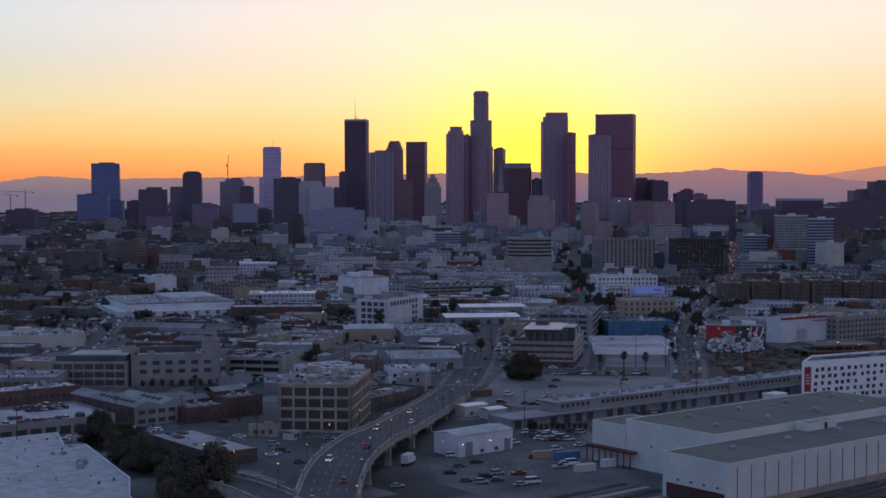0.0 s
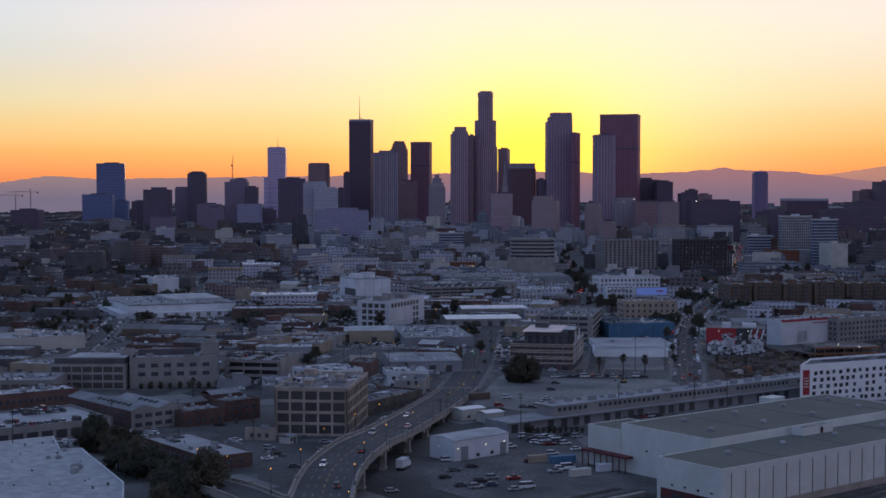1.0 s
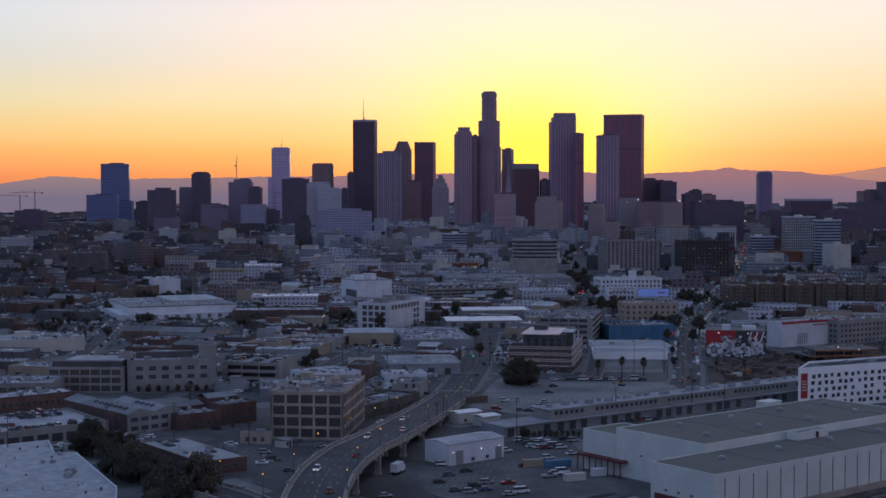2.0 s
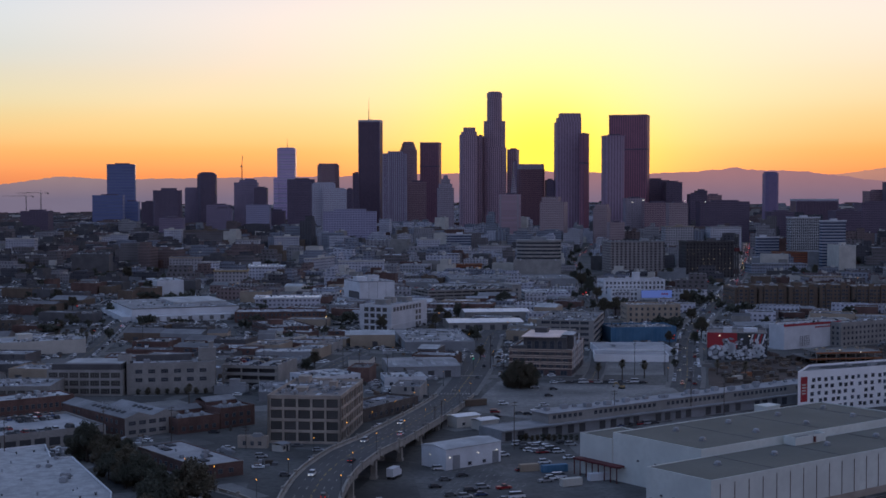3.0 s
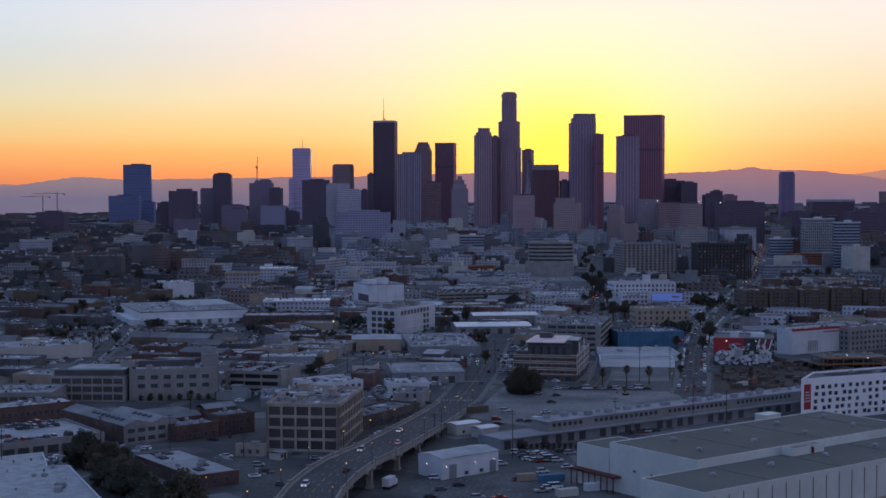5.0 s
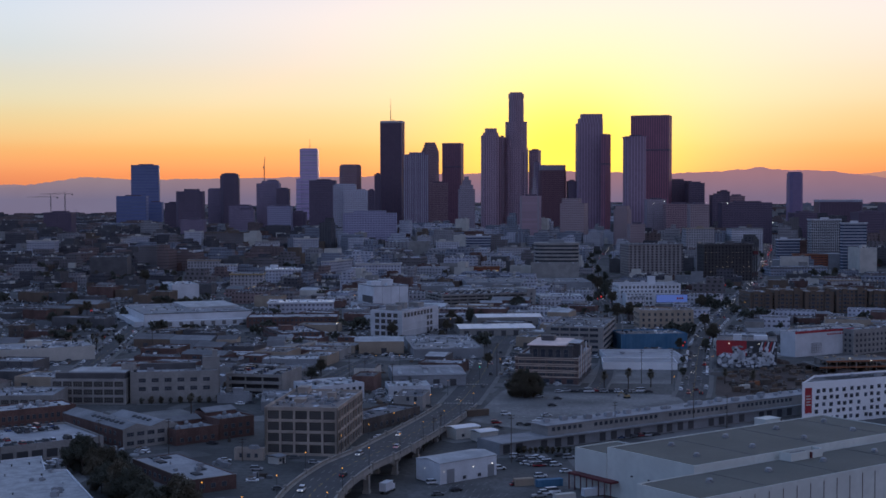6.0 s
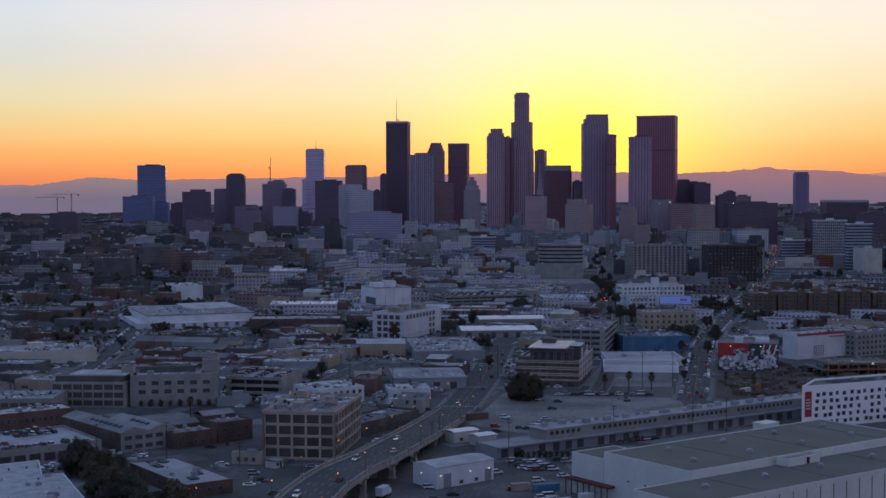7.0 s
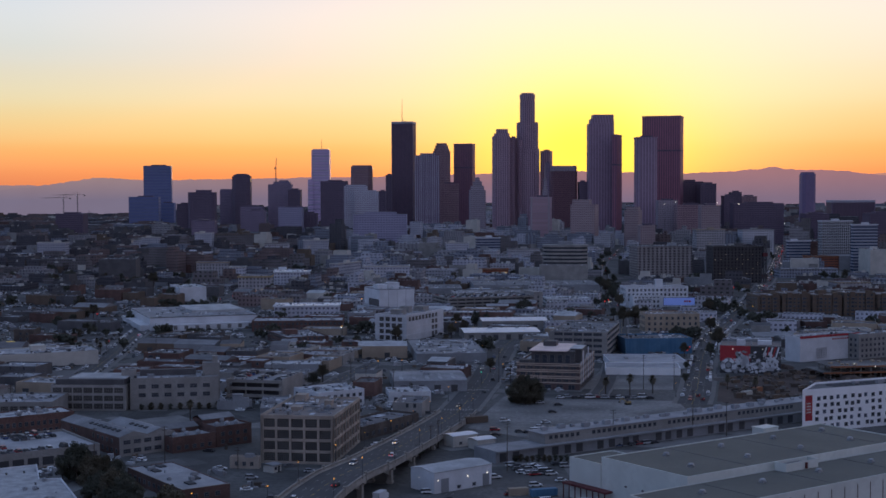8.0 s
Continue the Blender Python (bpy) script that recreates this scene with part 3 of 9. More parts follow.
STYLES["grey_flats"] = ("grey", "f_grey", "roof_pale", None, 0.7, 3, "blue-grey apartment block with pale bays", "apartment block")
STYLES["blank_cream"] = ("cream", "f_pale", "roof_pale", None, 0.6, 1, "blank cream coloured storage block", "building")
STYLES["blank_grey"] = ("grey", "f_grey", "roof_pale", None, 0.6, 1, "plain grey rendered office block", "building")
STYLES["band_base"] = ("concrete", "f_pale", "roof_grey", None, 0.8, 3, "plain concrete base of the banded office", "office")
STYLES["yellow_works"] = ("amber_wall", "f_tan", "roof_tan", None, 0.6, 2, "yellowish plastered works with flat roof", "works")
STYLES["plain_white"] = ("bright_white", "f_white", "roof_pale", None, 0.3, 0, "long low white shed beside an asphalt yard", "shed")
STYLES["pale_white"] = ("white", "f_white", "roof_pale", None, 0.4, 3, "pale low warehouse before the blue-sheeted building", "warehouse")
STYLES["blank_dark"] = ("dark", "f_dark", "roof_grey", None, 0.6, 3, "large blank dark cold store", "warehouse")
rng = random.Random(11)


def block(style, x, y, w, d, h, ang):
    """A flat-roofed building of a style: walls with a parapet, roof, windows, rooftop units."""
    wall, far_wall, roof, win, par, units, label, cat = STYLES[style]
    claim(x, y, w, d, ang)
    b = thing(cat.replace(" ", "_"), x, y, ground_z(x, y), ang, label, cat)
    far = y > 1290 or (win is None and y > 1000)
    blank = style.startswith("blank") or style in ("stair_tower", "wide_roof", "band_base")
    body = shell(w, d, h, par)
    part("wall", body, [MAT[wall if (not far or blank) else far_wall]], b)
    if far and not blank:
        g = Geo()
        for x0, x1, y0, y1 in ((-w / 2 - 0.9, w / 2 + 0.9, -d / 2 - 0.9, -d / 2 - 0.003), (-w / 2 - 0.9, -w / 2 - 0.003, -d / 2, d / 2), (w / 2 + 0.003, w / 2 + 0.9, -d / 2, d / 2)):
            g.box(x0, x1, y0, y1, h - 0.8, h + 0.4, bottom=True)
        part("cornice", g, [MAT[wall]], b)
    part("roof", slab(w, d, h - par), [MAT[roof]], b)
    if y < 1750 and style not in ("plain_white", "pale_white"):
        ROOFS.append((x, y, w, d, ground_z(x, y) + h - par, ang))
    if win and not far:
        ww, wh, pitch, storey, sill, bars = win
        floors = max(1, int((h - 0.6 - sill - wh) // storey) + 1)
        windows_on(b, w, d, window_mesh(ww, wh, bars, "loft_glass" if style in ("factory", "pale_works") else "glass", "concrete" if style in ("factory", "pale_works") else "frame"), pitch, storey, sill, floors)
    if style == "brown_flats" and not far:
        for k in range(max(2, int(w // 9))):
            g = Geo()
            g.box(-2.1, 2.1, -1.6, -0.006, 0, h + (1.6 if k % 2 else 0.6))
            g.box(-2.4, 2.4, -1.9, 0.4, h + (1.6 if k % 2 else 0.6), h + (2.0 if k % 2 else 1.0), bottom=True)
            bay = part("bay", g, [MAT[wall]], b, at=pose(-w / 2 + (k + 0.5) * w / max(2, int(w // 9)), -d / 2, 0))
            for fl in range(5):
                part("window", window_mesh(2.6, 1.7, (1, 0)), None, bay, at=pose(0, -1.604, 1.2 + 3.2 * fl))
    if style == "factory":
        g = Geo()
        g.box(-w / 2 + 2, w / 2 - 1.0, -d / 2 + 1.5, d / 2 - 2, h - par, h + 2.6)
        part("top_storey", g, [MAT["dark"]], b, "dark glazed set-back top storey")
        g = Geo()
        g.box(-w / 2 + 8, w / 2 - 1, -d / 2 + 3.5, d / 2 - 1.5, h + 2.6, h + 3.1, bottom=True)
        part("upper_roof", g, [MAT["roof_white"]], b)
    if style == "concrete_works":
        # plain dark box added for the hedge line on the roof
        g = Geo()
        g.box(-w / 2 + 4, w / 2 - 11, 4, 7, h - par, h + 2.2)
        part("roof_screen", g, [MAT["dark"]], b, "plain dark strip standing for a hedge along the roof")
    roof_clutter(b, w, d, h - par, units if y < 1300 else min(units, 2), rng)
    if style not in ("brick_office", "factory", "concrete_works", "plain_white", "pale_white", "dark_low") and (h > 20 or rng.random() < 0.3):
        g = Geo()
        pw, pd = min(w * 0.3, 9), min(d * 0.4, 8)
        g.box(-pw / 2, pw / 2, -pd / 2, pd / 2, 0, 3.2)
        g.box(-pw / 2 - 0.2, pw / 2 + 0.2, -pd / 2 - 0.2, pd / 2 + 0.2, 3.2, 3.4)
        part("penthouse", g, [MAT[wall]], b, at=pose(rng.uniform(-0.25, 0.25) * w, rng.uniform(0, 0.2) * d, h - par))
    return b


# ---- ground, far hills ----
def ground_sheet():
    g = Geo()
    ys = [-1500, -400, 0, 200, 400, 600, 800, 1000] + list(range(1200, 4900, 150))
    xs = list(range(-3300, 3301, 300))
    for y0, y1 in zip(ys, ys[1:]):
        for x0, x1 in zip(xs, xs[1:]):
            g.face([(x0, y0, ground_z(x0, y0)), (x1, y0, ground_z(x1, y0)), (x1, y1, ground_z(x1, y1)), (x0, y1, ground_z(x0, y1))])
    return tagged(part("ground", g, [MAT["ground"]]), "grey-brown city ground stretching to the far hills", "ground", kind="structure")


ground_sheet()


RIDGE = ((-34, 24), (-19.2, 30), (-17.4, 58), (-14, 60), (-4.6, 71), (3, 87), (8, 78), (11, 90), (13.9, 87), (16.9, 52), (20, 25), (34, 10))


def hill_height(a, k):
    """Ridge height over the camera's first level, by bearing in degrees."""
    n = noise.fractal(Vector((a * 0.22, k * 7.3, 0)), 0.9, 2.1, 6)
    n2 = noise.fractal(Vector((a * 1.3, k * 3.1, 5)), 0.8, 2.1, 4)
    n3 = noise.fractal(Vector((a * 5.0, k, 9)), 0.8, 2.1, 4)
    bell = lambda c, s: math.exp(-((a - c) / s) ** 2)
    if k == 0:
        broad = sum(np.interp(a + q, *zip(*RIDGE)) for q in (-0.8, -0.4, 0, 0.4, 0.8)) / 5
        return broad + 1.5 * n + 3.0 * n2 + 2.2 * n3 + 10 * bell(11.4, 0.4) + 9 * bell(-16.1, 0.9)
    return 44 + 2 * n + 3.0 * n2 + 2.0 * n3 + 70 * bell(20, 5)


def hills(k, radius, col, low):
    """A far ridge as a long body with a sloping face, its haze painted in as glow."""
    g = Geo()
    steps = [-34 + 0.1 * q for q in range(681)]
    rows = []
    for a in steps:
        top = 93 + hill_height(a, k)
        s, c = math.sin(radians(a)), math.cos(radians(a))
        rows.append([(s * (radius - 130 * (1 - f)), c * (radius - 130 * (1 - f)), 30 + (top - 30) * f) for f in (0.0, 0.35, 0.7, 1.0)])
    for p, q in zip(rows, rows[1:]):
        for i in range(3):
            g.face([p[i], q[i], q[i + 1], p[i + 1]])
    m, nt, b = nodes_of("painted_haze_hills")
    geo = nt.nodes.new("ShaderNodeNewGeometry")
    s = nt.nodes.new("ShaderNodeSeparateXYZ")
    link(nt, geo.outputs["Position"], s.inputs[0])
    # haze put into the emission: graded by height, greyer away from the sunset
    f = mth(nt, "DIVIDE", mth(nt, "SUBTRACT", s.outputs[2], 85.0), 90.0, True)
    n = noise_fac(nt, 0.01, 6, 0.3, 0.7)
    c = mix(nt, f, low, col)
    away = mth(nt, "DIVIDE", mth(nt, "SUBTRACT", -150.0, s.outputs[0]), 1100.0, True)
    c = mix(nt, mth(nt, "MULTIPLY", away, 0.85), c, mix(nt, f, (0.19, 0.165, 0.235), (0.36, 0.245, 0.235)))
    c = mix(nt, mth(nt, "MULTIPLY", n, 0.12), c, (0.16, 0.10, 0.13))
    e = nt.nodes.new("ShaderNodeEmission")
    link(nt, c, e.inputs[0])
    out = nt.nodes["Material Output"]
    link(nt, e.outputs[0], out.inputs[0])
    return tagged(part("backdrop", g, [m]), "far violet hills, evening haze painted into their glow", "hills", kind="structure")


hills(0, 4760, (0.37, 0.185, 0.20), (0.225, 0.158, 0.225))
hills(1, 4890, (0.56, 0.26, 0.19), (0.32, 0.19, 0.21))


# ---- roads ----
def spline(pts, step=4.0):
    """Evenly sampled smooth line through the points."""
    p = [Vector(q) for q in pts]
    p = [2 * p[0] - p[1]] + p + [2 * p[-1] - p[-2]]
    line = []
    for k in range(1, len(p) - 2):
        a, b, c, d = p[k - 1:k + 3]
        n = max(2, int((c - b).length / step))
        for i in range(n):
            t = i / n
            line.append(0.5 * (2 * b + (c - a) * t + (2 * a - 5 * b + 4 * c - d) * t * t + (3 * b - a - 3 * c + d) * t ** 3))
    return line + [p[-2]]


def sides(line):
    """The level unit vector to the right at each point of a line."""
    r = []
    for k in range(len(line)):
        w = line[min(k + 1, len(line) - 1)] - line[max(k - 1, 0)]
        r.append(Vector((w.y, -w.x, 0)).normalized())
    return r


def extrude(g, line, prof, mat=0):
    """Sweeps a profile of (right, up) points along the line."""
    r = sides(line)
    for k in range(len(line) - 1):
        for (a, z), (b, y) in zip(prof, prof[1:]):
            p, q = line[k], line[k + 1]
            g.face([p + r[k] * a + Vector((0, 0, z)), p + r[k] * b + Vector((0, 0, y)), q + r[k + 1] * b + Vector((0, 0, y)), q + r[k + 1] * a + Vector((0, 0, z))], mat)


def on_ground(pts, lift=0.0):
    return [(x, y, ground_z(x, y) + lift) for x, y in pts]


def dashes(g, line, offs, length, gap, w=0.15, lift=0.03, mat=0):
    r = sides(line)
    n = max(1, round(length / 4.0))
    m = max(1, round(gap / 4.0))
    for off in offs:
        k = 0
        while k + n < len(line):
            seg = line[k:k + n + 1]
            for i in range(n):
                a, b = seg[i] + r[k + i] * off, seg[i + 1] + r[k + i + 1] * off
                u, v = r[k + i] * w / 2, r[k + i + 1] * w / 2
                z = Vector((0, 0, lift))
                g.face([a - u + z, a + u + z, b + v + z, b - v + z], mat)
            k += n + m


ROADS = []


def street(name, pts, width, label, lanes=(-3.4, 3.4), walks=2.5):
    """A road with a raised pavement and kerb on each side and painted lanes."""
    line = spline(on_ground(pts, 0.06))
    h = width / 2
    g = Geo()
    extrude(g, line, [(-h, 0), (h, 0)])
    road = tagged(part("road", g, [MAT["asphalt"]]), label, "road", kind="structure")
    p = Geo()
    if walks:
        extrude(p, line, [(-h - walks, -0.3), (-h - walks, 0.14), (-h, 0.14), (-h, 0)])
        extrude(p, line, [(h, 0), (h, 0.14), (h + walks, 0.14), (h + walks, -0.3)])
        tagged(part("pavement", p, [MAT["kerb"]]), "pale concrete pavement with a raised kerb", "pavement", kind="structure")
    q = Geo()
    dashes(q, line, lanes, 4, 8, 0.2)
    dashes(q, line, (-0.15, 0.15), 4, 0, 0.14, 0.03, 1)
    part("lane_paint", q, [MAT["paint"], MAT["yellow_paint"]], road)["kind"] = "stuff"
    for v in line[::3]:
        claim(v.x, v.y, width + 2 * walks, 14, 80, 1)
    ROADS.append(line)
    return road


street("road", [(8, 664), (14, 720), (20, 786), (28.5, 922), (36, 985)], 17, "straight asphalt street running on from the viaduct")
street("road", [(124, 690), (134, 743), (168, 941), (211, 1115), (287, 1409), (375, 1772), (535, 2511), (600, 2800)], 15, "wide asphalt avenue with queued traffic")
street("road", [(-210, 760), (-228, 900), (-250, 1050), (-258, 1180), (-236, 1500), (-200, 2100)], 14, "asphalt street between low works")
street("road", [(-330, 1010), (-180, 985), (-60, 960), (20, 950)], 11, "narrow asphalt cross street", walks=1.5)
street("road", [(420, 1640), (470, 1850), (560, 2300), (640, 2700)], 13, "asphalt avenue between office blocks")
street("road", [(-60, 612), (-75, 660), (-66, 760), (-50, 850)], 9, "narrow asphalt side street", walks=1.5)


street("road", [(79, 716), (89, 780), (101, 890), (110, 960), (119, 1040), (127, 1130), (131, 1200), (135, 1350), (145, 1540), (170, 1927), (206, 2175), (250, 2500)], 9, "asphalt street with trees running on towards the towers", lanes=(), walks=1.2)


def patch(name, pts, mat, label, lift=0.03):
    g = Geo()
    g.prism([tuple(p) for p in pts], -0.4, lift, 0, 0)
    cx, cy = sum(p[0] for p in pts) / len(pts), sum(p[1] for p in pts) / len(pts)
    r = sum(math.hypot(p[0] - cx, p[1] - cy) for p in pts) / len(pts)
    claim(cx, cy, 1.45 * r, 1.45 * r, 38, 0)
    return tagged(part(name, g, [MAT[mat]]), label, "ground", kind="structure")


patch("ground", [(-2, 440), (26, 402), (75, 450), (52, 512), (38, 520), (-8, 498)], "lot", "dark asphalt car park with faded bays")
patch("ground", [(14, 618), (46, 588), (120, 655), (118, 700), (30, 712)], "pale_lot", "wide worn asphalt car park")
patch("ground", [(72, 742), (121, 740), (134, 842), (92, 842)], "pale_lot", "fenced pale asphalt yard")
patch("ground", [(138, 700), (170, 660), (330, 800), (330, 900), (262, 880), (150, 770)], "dirt", "bare brown earth of a building site")
patch("ground", [(30, 395), (10, 330), (150, 330), (230, 480), (225, 540)], "ballast", "dark rail yard ballast", 0.02)
patch("ground", [(-130, 360), (-52, 360), (-62, 470), (-125, 430)], "lot", "dark asphalt lane under the trees", 0.02)


for _x, _y, _w, _d in ((75, 690, 90, 80), (102, 790, 50, 96), (200, 760, 110, 90), (270, 830, 120, 80), (150, 720, 60, 70), (60, 640, 70, 60)):
    claim(_x, _y, _w, _d, 8, 0)


def freight_lots():
    """Dark asphalt lots that follow the rising ground."""
    g = Geo()
    for k in range(12):
        y0, y1 = 1040 + 50 * k, 1090 + 50 * k
        for q in range(6):
            a, b = (-0.40 + 0.18 * q / 6), (-0.40 + 0.18 * (q + 1) / 6)
            g.face([(f * yy, yy, ground_z(f * yy, yy) + 0.035) for f, yy in ((a, y0), (b, y0), (b, y1), (a, y1))])
    return tagged(part("ground", g, [MAT["dark_lot"]]), "wide dark asphalt freight lots", "ground", kind="structure")


freight_lots()


def yard_patches():
    """Worn yards, drives and lots of many shades between the buildings."""
    g = Geo()
    r = random.Random(17)
    for _ in range(900):
        y = r.uniform(400, 1900)
        x = r.uniform(-0.39 * y - 40, 0.33 * y + 60)
        w, d = r.uniform(4, 30), r.uniform(4, 26)
        ang = radians(r.choice((38, 38, -11, -11, 6)) if y < 720 else -11)
        c, s = math.cos(ang), math.sin(ang)
        z = ground_z(x, y) + r.uniform(0.006, 0.028)
        g.face([(x + c * a - s * b, y + s * a + c * b, z) for a, b in ((-w / 2, -d / 2), (w / 2, -d / 2), (w / 2, d / 2), (-w / 2, d / 2))])
    tagged(part("yard_paving", g, [MAT["patches"]]), "patchwork of worn asphalt and concrete yards", "paving", kind="stuff")


yard_patches()


# ---- viaduct ----
def deck_z(y):
    return 9.0 if y < 470 else max(0.12, 9 - (y - 470) * 9 / 190)


CENTRE = [(-31, 250), (-31.5, 330), (-32.5, 380), (-33, 410), (-31.5, 438), (-26, 470), (-18.5, 502), (-12.5, 534), (-3.5, 585), (3.5, 630), (8, 664)]
FORK = [(-80, 416), (-72, 408), (-56, 391), (-42, 366), (-36, 330)]


def viaduct():
    b = thing("viaduct", 0, 0, 0, 0, "pale concrete arched viaduct with balustrades and lamp standards", "bridge")
    main = [Vector((x, y, deck_z(y))) for x, y, _ in ((v.x, v.y, v.z) for v in spline([(x, y, 0) for x, y in CENTRE]))]
    fork = [Vector((v.x, v.y, 8.96)) for v in spline([(x, y, 0) for x, y in FORK])]
    for line, h in ((main, 8.0), (fork, 5.2)):
        g = Geo()
        extrude(g, line, [(-h, 0), (h, 0)])
        part("roadway", g, [MAT["asphalt"]], b)
        g = Geo()
        extrude(g, line, [(h, 0), (h, 0.2), (h + 1.4, 0.2), (h + 1.4, -1.3), (h - 0.4, -1.6), (-h + 0.4, -1.6), (-h - 1.4, -1.3), (-h - 1.4, 0.2), (-h, 0.2), (-h, 0)])
        part("deck", g, [MAT["bridge"]], b)
        q = Geo()
        dashes(q, line, (-5.0, -2.6, 2.6, 5.0) if h > 6 else (0,), 4, 8, 0.16)
        if h > 6:
            dashes(q, line, (-0.15, 0.15), 4, 0, 0.12, 0.03, 1)
        part("lane_paint", q, [MAT["paint"], MAT["yellow_paint"]], b)["kind"] = "stuff"
        for s in (-1, 1):
            # the balustrades stop where the two roads meet
            keep = []
            for v, r in zip(line, sides(line)):
                e = v + r * s * (h + 1.1)
                other, oh = (fork, 5.2) if line is main else (main, 8.0)
                keep.append(None if min((e.xy - o.xy).length for o in other) < oh + 0.3 else e)
            run = []
            for e in keep + [None]:
                if e is not None:
                    run.append(e)
                    continue
                if len(run) > 3:
                    g = Geo()
                    extrude(g, run, [(-0.2, 0.15), (-0.2, 0.45), (0.2, 0.45), (0.2, 0.15)])
                    extrude(g, run, [(-0.26, 0.98), (-0.26, 1.25), (0.26, 1.25), (0.26, 0.98), (-0.26, 0.98)])
                    part("balustrade_rail", g, [MAT["bridge"]], b)
                    for a, c in zip(run, run[1:]):
                        ang = math.degrees(math.atan2(c.y - a.y, c.x - a.x))
                        part("baluster_panel", PANEL, None, b, at=pose(*((a + c) / 2), 0, 0, ang))
                    for a in run[::6]:
                        part("pedestal", PEDESTAL, None, b, at=pose(*a))
                run = []
    # piers and arches under the deck
    for k in range(6, len(main) - 22, 8):
        a = main[k]
        r = sides(main)[k]
        ang = math.degrees(math.atan2(r.y, r.x))
        for x in (-7.2, 0, 7.2):
            g = Geo()
            g.box(x - 0.9, x + 0.9, -1.1, 1.1, -a.z - 0.6, -2.2)
            g.box(x - 1.2, x + 1.2, -1.4, 1.4, -a.z - 0.6, -a.z + 0.9)
            part("pier", g, [MAT["bridge"]], b, at=pose(a.x, a.y, a.z, 0, 0, ang))
        g = Geo()
        g.box(-9.0, 9.0, -1.3, 1.3, -2.4, -1.4, bottom=True)
        part("pier_cap", g, [MAT["bridge"]], b, at=pose(a.x, a.y, a.z, 0, 0, ang))
    for s in (-1, 1):
        g = Geo()
        r = sides(main)
        for k in range(6, len(main) - 30):
            f0, f1 = ((k - 6) % 8) / 8, ((k - 6) % 8 + 1) / 8
            drop = lambda f: -1.4 - 3.6 * (abs(2 * f - 1)) ** 2.2
            for off in (7.4 * s, 6.6 * s):
                p, q = main[k] + r[k] * off, main[k + 1] + r[k + 1] * off
                g.face([p + Vector((0, 0, -1.2)), q + Vector((0, 0, -1.2)), q + Vector((0, 0, drop(f1))), p + Vector((0, 0, drop(f0)))])
            p, q = main[k], main[k + 1]
            g.face([p + r[k] * 7.4 * s + Vector((0, 0, drop(f0))), q + r[k + 1] * 7.4 * s + Vector((0, 0, drop(f1))),
                    q + r[k + 1] * 6.6 * s + Vector((0, 0, drop(f1))), p + r[k] * 6.6 * s + Vector((0, 0, drop(f0)))])
        part("arch_rib", g, [MAT["bridge"]], b)
    return main, fork


_g = Geo()
for _k in range(5):
    _g.box(-1.85 + _k * 0.8, -1.35 + _k * 0.8, -0.14, 0.14, 0.4, 1.0)
PANEL = _g.mesh("baluster_panel", [MAT["bridge"]])
_g = Geo()
_g.box(-0.5, 0.5, -0.5, 0.5, -1.2, 1.5)
_g.box(-0.6, 0.6, -0.6, 0.6, 1.5, 1.7)
_g.box(-0.4, 0.4, -0.4, 0.4, 1.7, 1.9)
PEDESTAL = _g.mesh("pedestal", [MAT["bridge"]])
VIADUCT, FORK_LINE = viaduct()
for _v in VIADUCT[::3]:
    claim(_v.x, _v.y, 22, 14, 80, 1)
# painted crossings at the street end
for _y in (668, 735):
    _g = Geo()
    _x = 8 + (_y - 664) * 0.105
    for _k in range(10):
        _g.box(_x - 7.4 + _k * 1.5, _x - 6.7 + _k * 1.5, _y, _y + 3.2, 0.05, 0.085 + 0.01)
    tagged(part("crossing", _g, [MAT["paint"]]), "white striped zebra crossing painted on asphalt", "crossing", kind="structure")


# ---- skyline towers ----
def octagon(w, d, c):
    x, y = w / 2, d / 2
    return [(-x + c, -y), (x - c, -y), (x, -y + c), (x, y - c), (x - c, y), (-x + c, y), (-x, y - c), (-x, -y + c)]


TOWER_WORDS = {
    "blue_glass": "blue glass tower", "dark_stone": "dark stone-clad high-rise", "grey_stone": "grey stone-clad high-rise", "pale_grid": "pale gridded high-rise",
    "pale_glass": "pale banded glass tower", "brown_stone": "brown granite tower", "white_grid": "white gridded office slab", "black_steel": "black steel office tower",
    "ribbed": "tower with pale upright ribs", "brown_glass": "brown glass tower", "pale_stone": "pale stone high-rise", "granite": "grey granite tower",
    "red_granite": "dark red granite tower", "blank_stone": "plain pale stone block", "violet_glass": "violet-grey glass tower",
    "brown_granite": "tall dark brown granite tower", "grey_glass": "grey glass tower", "beige_stone": "beige stone-faced high-rise"}


